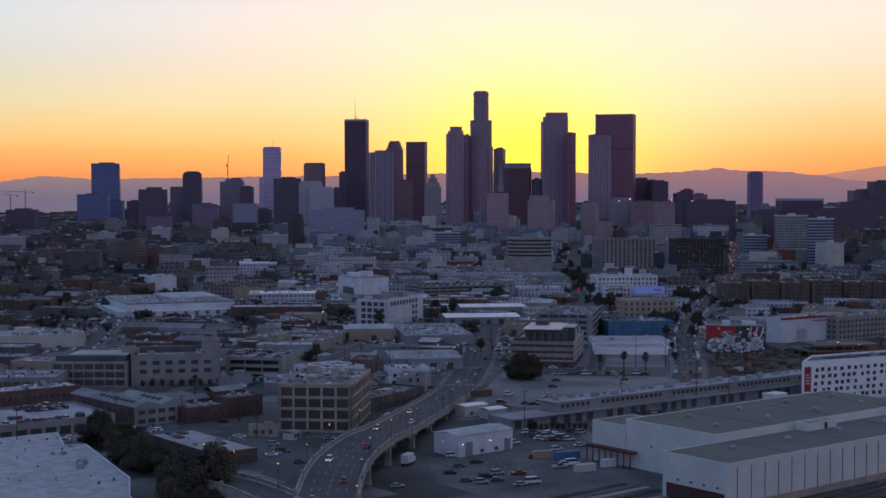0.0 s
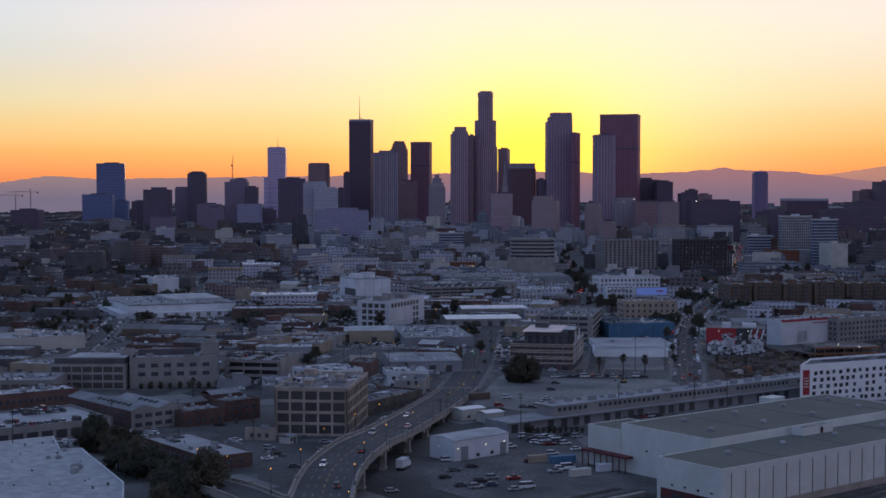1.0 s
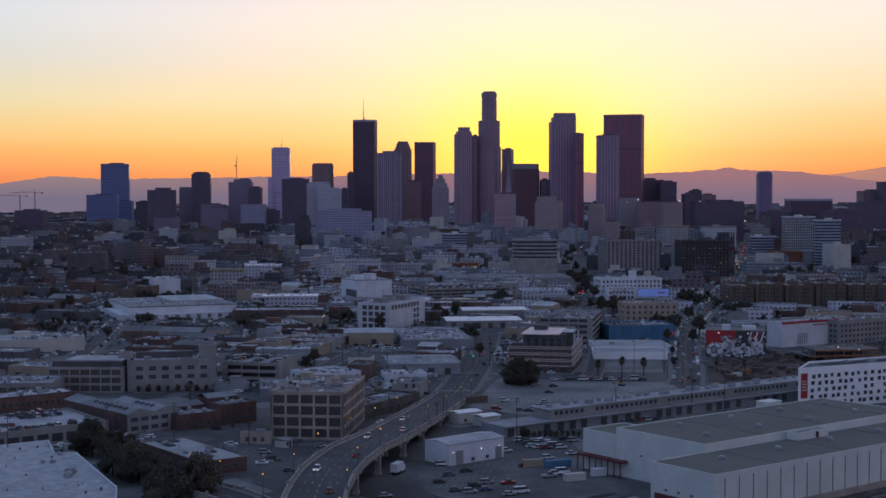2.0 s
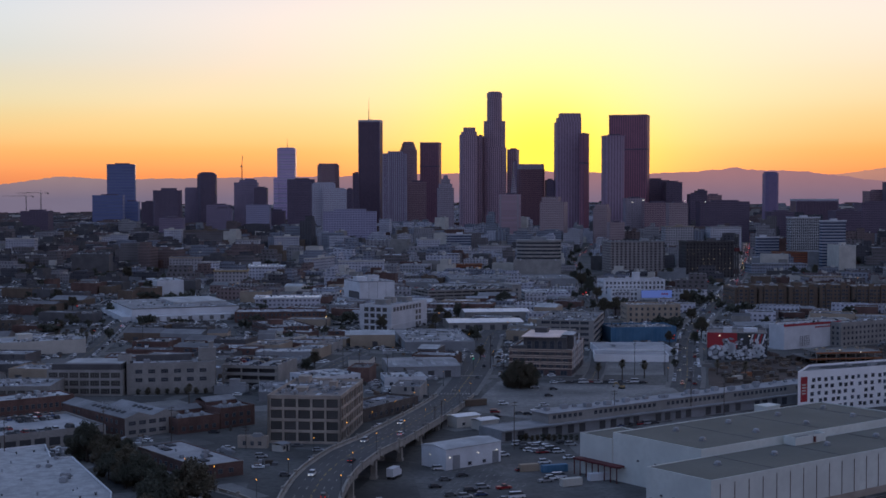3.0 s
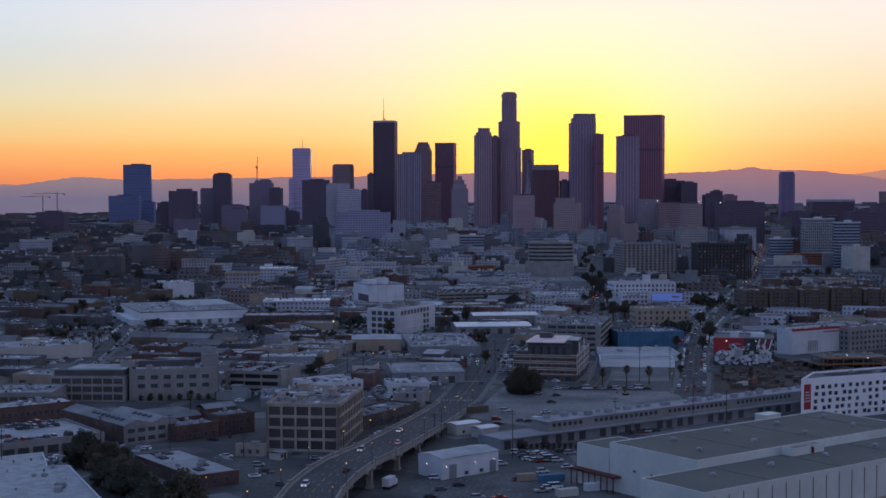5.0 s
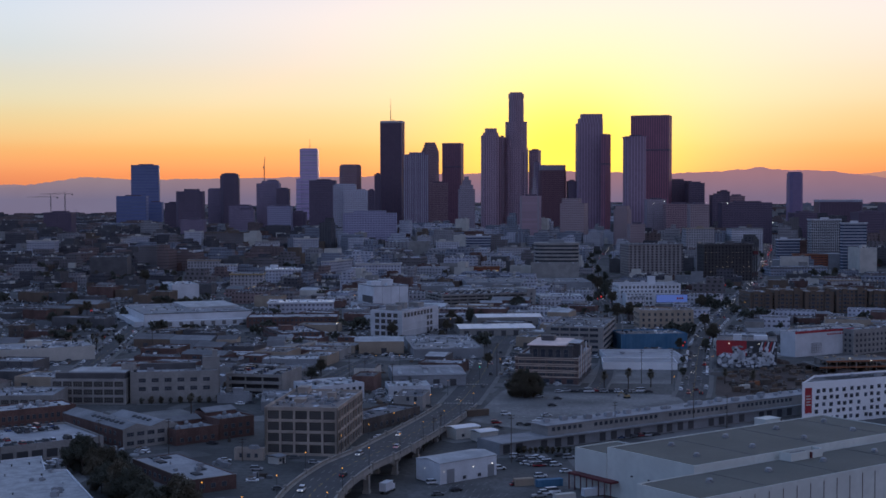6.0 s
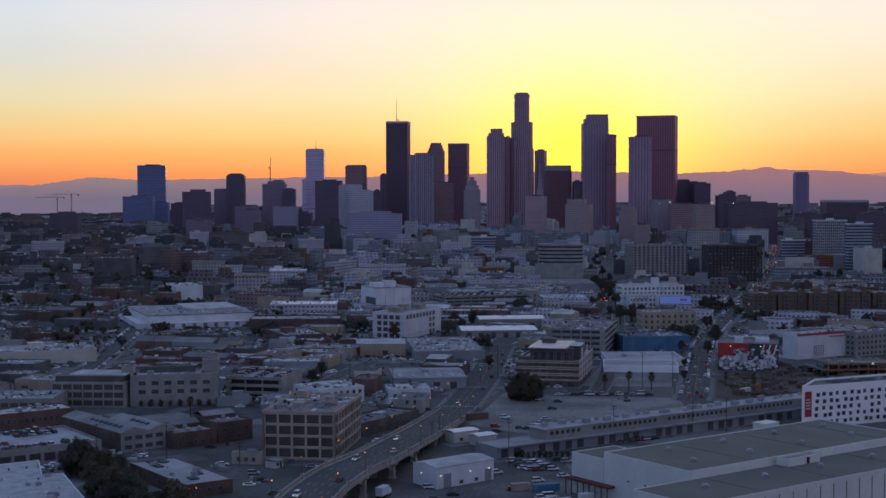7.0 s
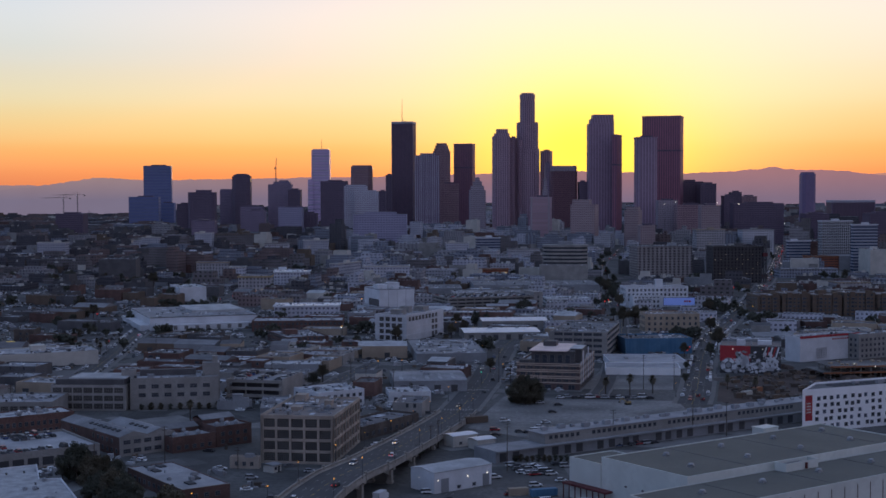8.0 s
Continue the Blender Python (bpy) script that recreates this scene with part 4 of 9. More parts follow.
def tower(style, x, y, w, d, h, ang, side=0, tiers=(), chamfer=0.0, cap=""):
    """A high-rise: shaft, upper tiers (share of the width, shift, height over the shaft), parapet and plant room. side: degrees by which a flank shows."""
    claim(x, y, w, d, ang, 4)
    if side:
        ang, w = -side - math.degrees(math.atan2(x, y)), (w - d * math.sin(radians(side))) / math.cos(radians(side))
    b = thing("office_tower", x, y, ground_z(x, y), ang, TOWER_WORDS[style] + " on the backlit skyline", "tower", "skyline towers")
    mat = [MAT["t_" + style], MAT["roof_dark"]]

    def outline(ww, dd, cut):
        return octagon(ww, dd, cut) if cut else [(-ww / 2, -dd / 2), (ww / 2, -dd / 2), (ww / 2, dd / 2), (-ww / 2, dd / 2)]
    g = Geo()
    g.prism(outline(w, d, chamfer * min(w, d)), -8, h, 0, 1)
    part("shaft", g, mat, b)
    z = h
    for f, shift, rise in tiers:
        g = Geo()
        g.prism([(px + shift * w, py) for px, py in outline(w * f, d * f, chamfer * min(w, d) * f)], z - 2, h + rise, 0, 1)
        part("upper_tier", g, [MAT["t_" + (cap or style)], MAT["roof_dark"]], b)
        z = h + rise
    if style == "ribbed":
        for k in range(13):
            r = Geo()
            rx = -w / 2 + w * (k + 0.5) / 13
            r.box(rx - (0.55 if k % 3 else 1.0), rx + (0.55 if k % 3 else 1.0), -d / 2 - 1.4, -d / 2, -6, h + (4.5 if 3 <= k <= 10 else -1.5))
            part("rib", r, [MAT["t_white_grid"]], b)
        r = Geo()
        r.box(-w * 0.28, w * 0.36, -d * 0.48, d * 0.4, h, h + 4)
        part("crown", r, mat, b)
    elif style in ("white_grid", "pale_glass"):
        step, out = (7.6, 0.5) if style == "white_grid" else (12.0, 0.25)
        for k in range(int((h - 8) / step)):
            r = Geo()
            r.box(-w / 2 - out, w / 2 + out, -d / 2 - out, d / 2 + out, 6 + k * step, 7.6 + k * step, bottom=True)
            part("floor_band", r, [MAT["t_white_grid"]], b)
        r = Geo()
        r.box(-w * 0.42, w * 0.42, -d * 0.4, d * 0.4, h, h + 2.2)
        part("plant_room", r, mat, b)
    elif style == "black_steel":
        r = Geo()
        r.box(-w / 2 - 0.4, w / 2 + 0.4, -d / 2 - 0.4, d / 2 + 0.4, h - 1.5, h + 3.0)
        part("cap_band", r, [MAT["t_white_grid"]], b, "pale cap band")
        for k in range(-1, 2, 2):
            r = Geo()
            r.box(k * w / 2 - 0.7, k * w / 2 + 0.7, -d / 2 - 0.7, -d / 2 + 0.5, -6, h - 1.5)
            part("corner_rib", r, [MAT["t_grey_stone"]], b)
    elif style in ("brown_granite", "brown_glass"):
        r = Geo()
        r.box(-w / 2 - 0.3, w / 2 + 0.3, -d / 2 - 0.3, d / 2 + 0.3, h - 1, h + 2)
        part("parapet", r, [MAT["t_brown_stone"]], b)
        r = Geo()
        r.box(-w / 2 - 0.3, w / 2 + 0.3, -d / 2 - 0.3, d / 2 + 0.3, h * 0.72, h * 0.72 + 3)
        part("plant_band", r, [MAT["t_dark_stone"]], b)
    elif not tiers:
        r = Geo()
        r.box(-w / 2 - 0.25, w / 2 + 0.25, -d / 2 - 0.25, d / 2 + 0.25, h - 1.2, h + 0.6)
        part("parapet", r, mat, b)
        r = Geo()
        r.box(-w * 0.22, w * 0.3, -d * 0.3, d * 0.3, h + 0.6, h + 3.4)
        part("plant_room", r, [MAT["t_dark_stone"]], b)
    return b


def library_tower(x, y, h):
    """The tall stepped round tower with a crown."""
    claim(x, y, 52, 52, 0, 4)
    b = thing("office_tower", x, y, ground_z(x, y), 10, "tallest tower, round stepped granite shaft with a crown", "tower", "skyline towers")
    mat = [MAT["t_granite"], MAT["roof_dark"]]

    def ring(r, n=24, dent=0.0):
        return [((r - (dent if k % 6 == 0 else 0)) * math.cos(2 * math.pi * k / n), (r - (dent if k % 6 == 0 else 0)) * math.sin(2 * math.pi * k / n)) for k in range(n)]
    for name, r, z0, z1 in (("base_shaft", 25.5, -8, h - 118), ("middle_shaft", 23, h - 118, h - 62), ("upper_shaft", 16, h - 62, h - 17), ("crown_neck", 15.2, h - 17, h - 13), ("crown", 16.4, h - 13, h - 3), ("crown_top", 13.5, h - 3, h)):
        g = Geo()
        g.prism(ring(r, 24, 1.6), z0, z1, 0, 1)
        part(name, g, mat, b)
    for k in range(4):
        a = 2 * math.pi * k / 4 + 0.6
        g = Geo()
        g.box(-6, 6, -5, 5, -8, h - 100 - 26 * (k % 2))
        part("buttress_bay", g, mat, b, at=pose(22 * math.cos(a), 22 * math.sin(a), 0, 0, 0, math.degrees(a)))


library_tower(81, 2910, 305)


def top_piece(name, style, x, y, z, shapes, label, ang=3):
    """Upper tiers of a stepped tower as one thing: each tier (half width, half depth, z0, z1, shift)."""
    b = thing(name, x, y, z, ang, label, "tower", "skyline towers")
    for hw, hd, z0, z1, sh in shapes:
        g = Geo()
        g.prism([(p[0] + sh, p[1]) for p in octagon(2 * hw, 2 * hd, min(hw, hd) * 0.3)], z0, z1, 0, 1)
        part("tier", g, [MAT["t_" + style], MAT["roof_dark"]], b)
    return b


def mast(x, y, z0, z1, label):
    b = thing("roof_mast", x, y, z0, 0, label, "mast")
    g = Geo()
    g.tube(0, 0, 0, (z1 - z0) * 0.5, 0.9, 0.55, 8)
    g.tube(0, 0, (z1 - z0) * 0.5, z1 - z0, 0.5, 0.2, 8)
    part("pole", g, [MAT["metal_dark"]], b)
    g = Geo()
    g.beam((0, 0, 3.5), (9, 0, 2), 0.8, 0.8)
    g.beam((0, 0, 6.5), (6, 0, 2), 0.6, 0.6)
    part("stay", g, [MAT["metal_dark"]], b)


def tower_crane(x, y, z, h, arm, ang, luff=0.0):
    """A tower crane: lattice mast, jib, counter-jib, cab and ties."""
    b = thing("tower_crane", x, y, z, ang, "slender tower crane with a long jib", "crane", "tower cranes")
    g = Geo()
    for sx in (-0.9, 0.9):
        for sy in (-0.9, 0.9):
            g.beam((sx, sy, -2), (sx, sy, h), 0.35, 0.35)
    for k in range(int(h / 3)):
        s = 1 if k % 2 else -1
        g.beam((-0.9 * s, -0.9, k * 3), (0.9 * s, -0.9, k * 3 + 3), 0.22, 0.22)
        g.beam((-0.9, -0.9 * s, k * 3), (-0.9, 0.9 * s, k * 3 + 3), 0.22, 0.22)
    part("lattice_mast", g, [MAT["metal_dark"]], b)
    g = Geo()
    tip = (arm * math.cos(luff), 0, h + arm * math.sin(luff))
    g.beam((0, 0, h), tip, 1.1, 0.5)
    g.beam((0, 0, h + 1.8), tip, 0.4, 0.4)
    for k in range(int(arm / 5)):
        f = k * 5 / arm
        g.beam((tip[0] * f, 0, h + (tip[2] - h) * f), (tip[0] * (f + 2.5 / arm), 0, h + (tip[2] - h) * (f + 2.5 / arm) + 1.8 * (1 - f)), 0.2, 0.2)
    part("jib", g, [MAT["metal_dark"]], b)
    g = Geo()
    g.beam((0, 0, h), (-arm * 0.3, 0, h), 1.2, 0.7)
    g.box(-arm * 0.3 - 1, -arm * 0.3 + 2.5, -1, 1, h - 3, h)
    part("counter_jib", g, [MAT["metal_dark"]], b)
    g = Geo()
    g.beam((0, 0, h), (0, 0, h + 7), 0.6, 0.6)
    g.beam((0, 0, h + 7), (tip[0] * 0.6, 0, h + (tip[2] - h) * 0.6 + 1), 0.2, 0.2)
    g.beam((0, 0, h + 7), (-arm * 0.28, 0, h + 0.5), 0.2, 0.2)
    part("tie", g, [MAT["metal_dark"]], b)
    g = Geo()
    g.box(0.6, 2.2, -0.9, 0.9, h - 2.4, h - 0.2)
    part("cab", g, [MAT["white"]], b)


# ---- near buildings with forms of their own ----
def loft(_s, x, y, w, d, h, ang):
    """Four-storey concrete frame loft with deep steel windows."""
    claim(x, y, w, d, ang)
    b = thing("loft_building", x, y, 0, ang, "four-storey tan concrete frame loft with dark steel windows", "loft building")
    storey, n = 4.45, 4
    core = Geo()
    core.box(-w / 2 + 1.0, w / 2 - 1.0, -d / 2 + 1.0, d / 2 - 1.0, -2, h - 1.2)
    part("inner_wall", core, [MAT["dark"]], b)
    for face in range(4):
        span, off, turn = (w, d / 2, 0) if face % 2 == 0 else (d, w / 2, 90)
        turn += 180 if face > 1 else 0
        bays = 9 if face % 2 == 0 else 5
        bw = (span - 1.2) / bays
        m = pose(0, 0, 0, 0, 0, turn)
        for k in range(bays + 1):
            px = -span / 2 + 0.6 + k * bw
            pw = 0.6 if k in (0, bays) else 0.42
            g = Geo()
            g.box(px - pw, px + pw, -off, -off + 0.9, -2, h)
            part("pier", g, [MAT["tan_concrete"]], b, at=m)
        for k in range(n + 1):
            z = 0.6 + k * storey
            g = Geo()
            g.box(-span / 2 + 1.2, span / 2 - 1.2, -off + 0.08, -off + 0.85, z - 0.75, z + (0.35 if k < n else 0.3), bottom=True)
            part("spandrel", g, [MAT["tan_concrete"]], b, at=m)
        me = window_mesh(round(bw - 1.0, 2), round(storey - 1.15, 2), (5, 3), "loft_glass", "frame")
        for k in range(bays):
            for fl in range(n):
                part("window", me, None, b, at=m @ pose(-span / 2 + 0.6 + (k + 0.5) * bw, -off + 0.7, 0.95 + fl * storey))
    g = Geo()
    t = 0.4
    for x0, x1, y0, y1 in ((-w / 2, w / 2, -d / 2, -d / 2 + t), (-w / 2, w / 2, d / 2 - t, d / 2), (-w / 2, -w / 2 + t, -d / 2 + t, d / 2 - t), (w / 2 - t, w / 2, -d / 2 + t, d / 2 - t)):
        g.box(x0, x1, y0, y1, h - 0.01, h + 0.7, bottom=True)
    part("parapet", g, [MAT["tan_concrete"]], b)
    part("roof", slab(w, d, h - 0.1), [MAT["roof_tan"]], b)
    for px, py, pw, pd, ph in ((w * 0.36, d * 0.3, 6, 4.5, 2.6), (w * 0.1, -d * 0.2, 4, 3, 2.2), (-w * 0.15, d * 0.15, 5, 4, 1.4)):
        g = Geo()
        g.box(-pw / 2, pw / 2, -pd / 2, pd / 2, 0, ph)
        g.box(-pw / 2 - 0.15, pw / 2 + 0.15, -pd / 2 - 0.15, pd / 2 + 0.15, ph, ph + 0.2)
        part("roof_hut", g, [MAT["tan_concrete"]], b, at=pose(px, py, h - 0.1))
    roof_clutter(b, w, d, h - 0.1, 12, rng)
    ROOFS.append((x, y, w, d, h - 0.1, ang))


def brick_shed(_s, x, y, w, d, h, ang):
    claim(x, y, w, d, ang)
    b = thing("brick_shed", x, y, 0, ang, "long low red brick shed with a pale roof and skylights", "shed")
    part("wall", shell(w, d, h, 0.35, 0.35), [MAT["brick"]], b)
    part("roof", slab(w, d, h - 0.2), [MAT["roof_pale"]], b)
    g = Geo()
    g.box(-w / 2 - 0.1, w / 2 + 0.1, -d / 2 - 0.1, -d / 2 + 0.4, h + 0.03, h + 0.2)
    g.box(-w / 2 - 0.1, -w / 2 + 0.4, -d / 2 + 0.4, d / 2 + 0.1, h + 0.03, h + 0.2)
    part("coping", g, [MAT["concrete"]], b)
    for k, (px, py) in enumerate(((-2, -15), (3, -8), (-3, 12), (2, 19), (-2, 20))):
        g = Geo()
        g.box(-1.4, 1.4, -2.2, 2.2, 0, 0.5)
        part("skylight", g, [MAT["skylight"]], b, at=pose(px, py, h - 0.2))
    windows_on(b, w, d, window_mesh(1.6, 1.4, (1, 1)), 4.2, 3, 1.6, 1)
    roof_clutter(b, w, d, h - 0.2, 5, rng)


def gabled_roof(w, d0, d1, h, rise, over=0.3):
    """A pitched roof, ridge along y, over x from -w/2 to w/2 and y from d0 to d1, with thickness."""
    g = Geo()
    for s in (-1, 1):
        e, top = Vector((s * (w / 2 + over), 0, h)), Vector((0, 0, h + rise))
        for z in (0.0, -0.25):
            q = [e + Vector((0, d0 - over, z)), e + Vector((0, d1 + over, z)), top + Vector((0, d1 + over, z)), top + Vector((0, d0 - over, z))]
            g.face(q if (s > 0) == (z == 0) else q[::-1])
        g.face([e + Vector((0, d0 - over, -0.25)), e + Vector((0, d1 + over, -0.25)), e + Vector((0, d1 + over, 0)), e + Vector((0, d0 - over, 0))])
    return g


def gable_works(_s, x, y, w, d, h, ang):
    """Two-storey works under two parallel pitched roofs, the one longer than the other."""
    claim(x, y, w, d, ang)
    b = thing("works", x, y, 0, ang, "two-storey works, twin pitched grey roofs on brick and concrete", "works")
    x0, y0 = w / 2, d / 2
    short = d * 0.66
    g = Geo()
    g.prism([(-x0, -y0), (x0, -y0), (x0, -y0 + short), (0, -y0 + short), (0, y0), (-x0, y0)], -3, h)
    part("wall", g, [MAT["brick"]], b)
    g = Geo()
    g.box(-x0 - 0.1, x0 + 0.1, -y0 - 0.25, -y0 - 0.003, -2, h, bottom=True)
    part("front_wall", g, [MAT["concrete"]], b)
    for k in (-1, 1):
        y1 = y0 if k < 0 else -y0 + short
        for yy in (-y0 - 0.2, y1):
            gg = Geo()
            q = [(-w / 4, yy, h), (w / 4, yy, h), (0, yy, h + 1.9)]
            gg.face(q if yy < -y0 else q[::-1])
            part("gable", gg, [MAT["concrete"]], b, at=pose(k * w / 4, 0, 0))
        part("roof", gabled_roof(w / 2, -y0, y1, h, 1.9, 0.1), [MAT["roof_grey"]], b, at=pose(k * w / 4, 0, 0))
        for j in range(7 if k < 0 else 4):
            s = Geo()
            s.box(-0.8, 0.8, -1.1, 1.1, -0.5, 0.3)
            part("skylight", s, [MAT["skylight"]], b, at=pose(k * w / 4 - 2.6, -y0 + 8 + 4.2 * j, h + 1.15, 0, -14, 0))
    windows_on(b, w, d + 0.55, window_mesh(3.0, 1.5, (3, 1)), 4.6, 3.6, 1.3, 2, (0,))
    windows_on(b, w, d, window_mesh(1.4, 1.5, (1, 1)), 4.2, 3.6, 1.3, 2, (3,), 0.2, rng)
    for k in range(3):
        part("vent", VENT, None, b, at=pose(-w / 4 + 1.5, -y0 + 10 + 12 * k, h + 1.2))


def brick_annexe(_s, x, y, w, d, h, ang):
    """A low brick bay with round roof ventilators and a pitched back part."""
    claim(x, y, w, d, ang)
    b = thing("works", x, y, 0, ang, "red brick works bay with domed ventilators on a grey roof", "works")
    part("wall", shell(w, d, h, 0.7), [MAT["brick"]], b)
    part("roof", slab(w, d, h - 0.7), [MAT["roof_grey"]], b)
    for px, py in ((-w * 0.32, -d * 0.28), (-w * 0.05, -d * 0.3), (w * 0.22, -d * 0.28), (w * 0.1, d * 0.1)):
        g = Geo()
        g.tube(0, 0, 0, 0.8, 1.1, 1.1, 10)
        g.tube(0, 0, 0.8, 1.5, 1.3, 0.9, 10)
        g.tube(0, 0, 1.5, 1.9, 0.9, 0.25, 10)
        part("domed_ventilator", g, [MAT["unit"]], b, at=pose(px, py, h - 0.7))
    g = Geo()
    x0, y1 = w / 2 - 1, d / 2 - 0.5
    g.prism([(-x0, 2), (x0, 2), (x0, y1), (-x0, y1)], h - 0.7, h + 1.2)
    part("upper_wall", g, [MAT["brick"]], b)
    part("upper_roof", gabled_roof(d / 2 - 2.5, -x0, x0, h + 1.2, 1.5, 0.3), [MAT["roof_grey"]], b, at=pose(0, d / 4 + 0.75, 0, 0, 0, 90))
    windows_on(b, w, d, window_mesh(1.5, 1.5, (1, 1)), 3.6, 3.2, 1.3, 2 if h > 7 else 1)


def car_spots(n_x, n_y, px, py):
    return [((i - (n_x - 1) / 2) * px, (j - (n_y - 1) / 2) * py) for i in range(n_x) for j in range(n_y)]


DECKS = []


def deck(_s, x, y, w, d, h, ang):
    """A raised parking deck with a parapet."""
    claim(x, y, w, d, ang)
    b = thing("parking_deck", x, y, 0, ang, "raised concrete parking deck with a pale worn surface", "parking deck")
    part("wall", shell(w, d, h + 0.9, 0.9, 0.25), [MAT["concrete"]], b)
    part("roof", slab(w, d, h), [MAT["roof_pale"]], b)
    # thin black panels on the wall, for the shade within its openings
    for k in range(10):
        g = Geo()
        g.box(-2.2, 2.2, -0.06, 0.0, 1.0, 4.2, bottom=True)
        part("opening", g, [MAT["black"]], b, at=pose(-w / 2 + 3.5 + k * (w - 7) / 9, -d / 2 - 0.004, 0))
    DECKS.append((x, y, h, ang, w, d, 0, 0))
    return b


def garage(_s, x, y, w, d, h, ang, stair=False, solid=False):
    """An open multi-storey car park: slabs, parapet bands and columns."""
    claim(x, y, w, d, ang)
    z = ground_z(x, y)
    b = thing("parking_garage", x, y, z, ang, "open concrete multi-storey car park with pale bands", "car park")
    n = max(2, round(h / 3.4))
    st = h / n
    # black core stands for the dim inside of the open floors
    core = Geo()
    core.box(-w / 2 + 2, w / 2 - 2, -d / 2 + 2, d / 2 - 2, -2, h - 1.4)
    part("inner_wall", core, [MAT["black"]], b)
    for k in range(n):
        zt = (k + 1) * st
        g = Geo()
        g.box(-w / 2, w / 2, -d / 2, d / 2, zt - 1.5, zt - 1.1, bottom=True)
        part("floor_slab", g, [MAT["roof_pale" if k == n - 1 else "concrete"]], b)
        g = Geo()
        t = 0.3
        for x0, x1, y0, y1 in ((-w / 2 - t, w / 2 + t, -d / 2 - t, -d / 2 - 0.003), (-w / 2 - t, w / 2 + t, d / 2 + 0.003, d / 2 + t), (-w / 2 - t, -w / 2 - 0.003, -d / 2, d / 2), (w / 2 + 0.003, w / 2 + t, -d / 2, d / 2)):
            g.box(x0, x1, y0, y1, zt - 1.6, zt, bottom=True)
        part("parapet_band", g, [MAT["concrete"]], b)
    m = Geo()
    m.box(-0.35, 0.35, -0.35, 0.35, -2, h - 1.5)
    col = m.mesh("column", [MAT["concrete"]])
    for k in range(int(w // 8) + 1):
        for yy in (-d / 2 + 0.4, d / 2 - 0.4):
            part("column", col, None, b, at=pose(-w / 2 + 0.5 + k * (w - 1) / max(1, int(w // 8)), yy, 0))
    for k in range(int(d // 8) + 1):
        part("column", col, None, b, at=pose(-w / 2 + 0.4, -d / 2 + 1 + k * (d - 2) / max(1, int(d // 8)), 0))
    if solid:
        g = Geo()
        g.box(-w / 2 - 0.3, w / 2 + 0.3, -d / 2 - 0.6, -d / 2 - 0.31, -2, h + 0.5)
        part("end_wall", g, [MAT["concrete"]], b)
    if stair:
        g = Geo()
        g.box(w / 2 + 0.31, w / 2 + 9, -d / 2 - 0.6, d / 2 - 14, -2, h + 2.6)
        g.box(w / 2 + 0.1, w / 2 + 9.3, -d / 2 - 0.9, d / 2 - 13.7, h + 2.6, h + 3.0, bottom=True)
        core = part("stair_tower", g, [MAT["concrete"]], b, "solid concrete stair tower")
        for k in range(3):
            part("window", window_mesh(1.6, 2.0, (1, 1)), None, core, at=pose(w / 2 + 4.6, -d / 2 - 0.604, 1.5 + 4 * k))
    DECKS.append((x, y, z + h - 1.1, ang, w, d, int(w // 5), max(2, int(d // 9))))


def warehouse(kind, x, y, w, d, h, ang):
    """A wide shed with a low pitched roof, roof lights and loading doors."""
    claim(x, y, w, d, ang)
    wall, roof, words = {"grey": ("grey", "roof_grey", "low grey warehouse with a shallow pitched roof"), "white": ("white", "roof_white", "large white warehouse with a shallow stepped roof"),
                         "bright": ("concrete", "roof_bright", "pale warehouse with a bright metal roof")}[kind]
    b = thing("warehouse", x, y, ground_z(x, y), ang, words, "warehouse")
    g = Geo()
    x0, y0 = w / 2, d / 2
    g.prism([(-x0, -y0), (x0, -y0), (x0, y0), (-x0, y0)], -3, h)
    rise = 1.4 if kind != "white" else 2.2
    g.face([(x0, -y0, h), (x0, y0, h), (x0, 0, h + rise)])
    g.face([(-x0, y0, h), (-x0, -y0, h), (-x0, 0, h + rise)])
    part("wall", g, [MAT[wall]], b)
    part("roof", gabled_roof(d, -x0, x0, h, rise, 0.25), [MAT[roof]], b, at=pose(0, 0, 0, 0, 0, 90))
    for k in range(int(w // 7)):
        g = Geo()
        g.box(-1.0, 1.0, -d * 0.18, d * 0.18, -0.4, 0.22)
        part("roof_light", g, [MAT["roof_bright" if kind == "bright" else "roof_white" if kind == "white" else "roof_pale"]], b, at=pose(-w / 2 + 4 + 7 * k, -d * 0.24, h + rise * 0.52, math.degrees(math.atan2(rise, d / 2)), 0, 0))
    g = Geo()
    g.box(-1.7, 1.7, -0.1, 0, 0, 3.4)
    g.box(-1.9, 1.9, -0.16, 0, 3.4, 3.7)
    me = g.mesh("loading_door", [MAT["metal_dark"]])
    for k in range(int(w // 9)):
        part("loading_door", me, None, b, at=pose(-w / 2 + 5 + 9 * k, -d / 2 - 0.003, 0))
    if kind == "white":
        g = Geo()
        g.box(-w * 0.2, w * 0.2, -d * 0.12, d * 0.12, 0, 4.5)
        g.box(-w * 0.2 - 0.3, w * 0.2 + 0.3, -d * 0.12 - 0.3, d * 0.12 + 0.3, 4.5, 4.8)
        part("raised_bay", g, [MAT["white"]], b, at=pose(w * 0.1, d * 0.2, h - 0.2))
    roof_clutter(b, w, d * 0.6, h + rise * 0.4, 5, rng)


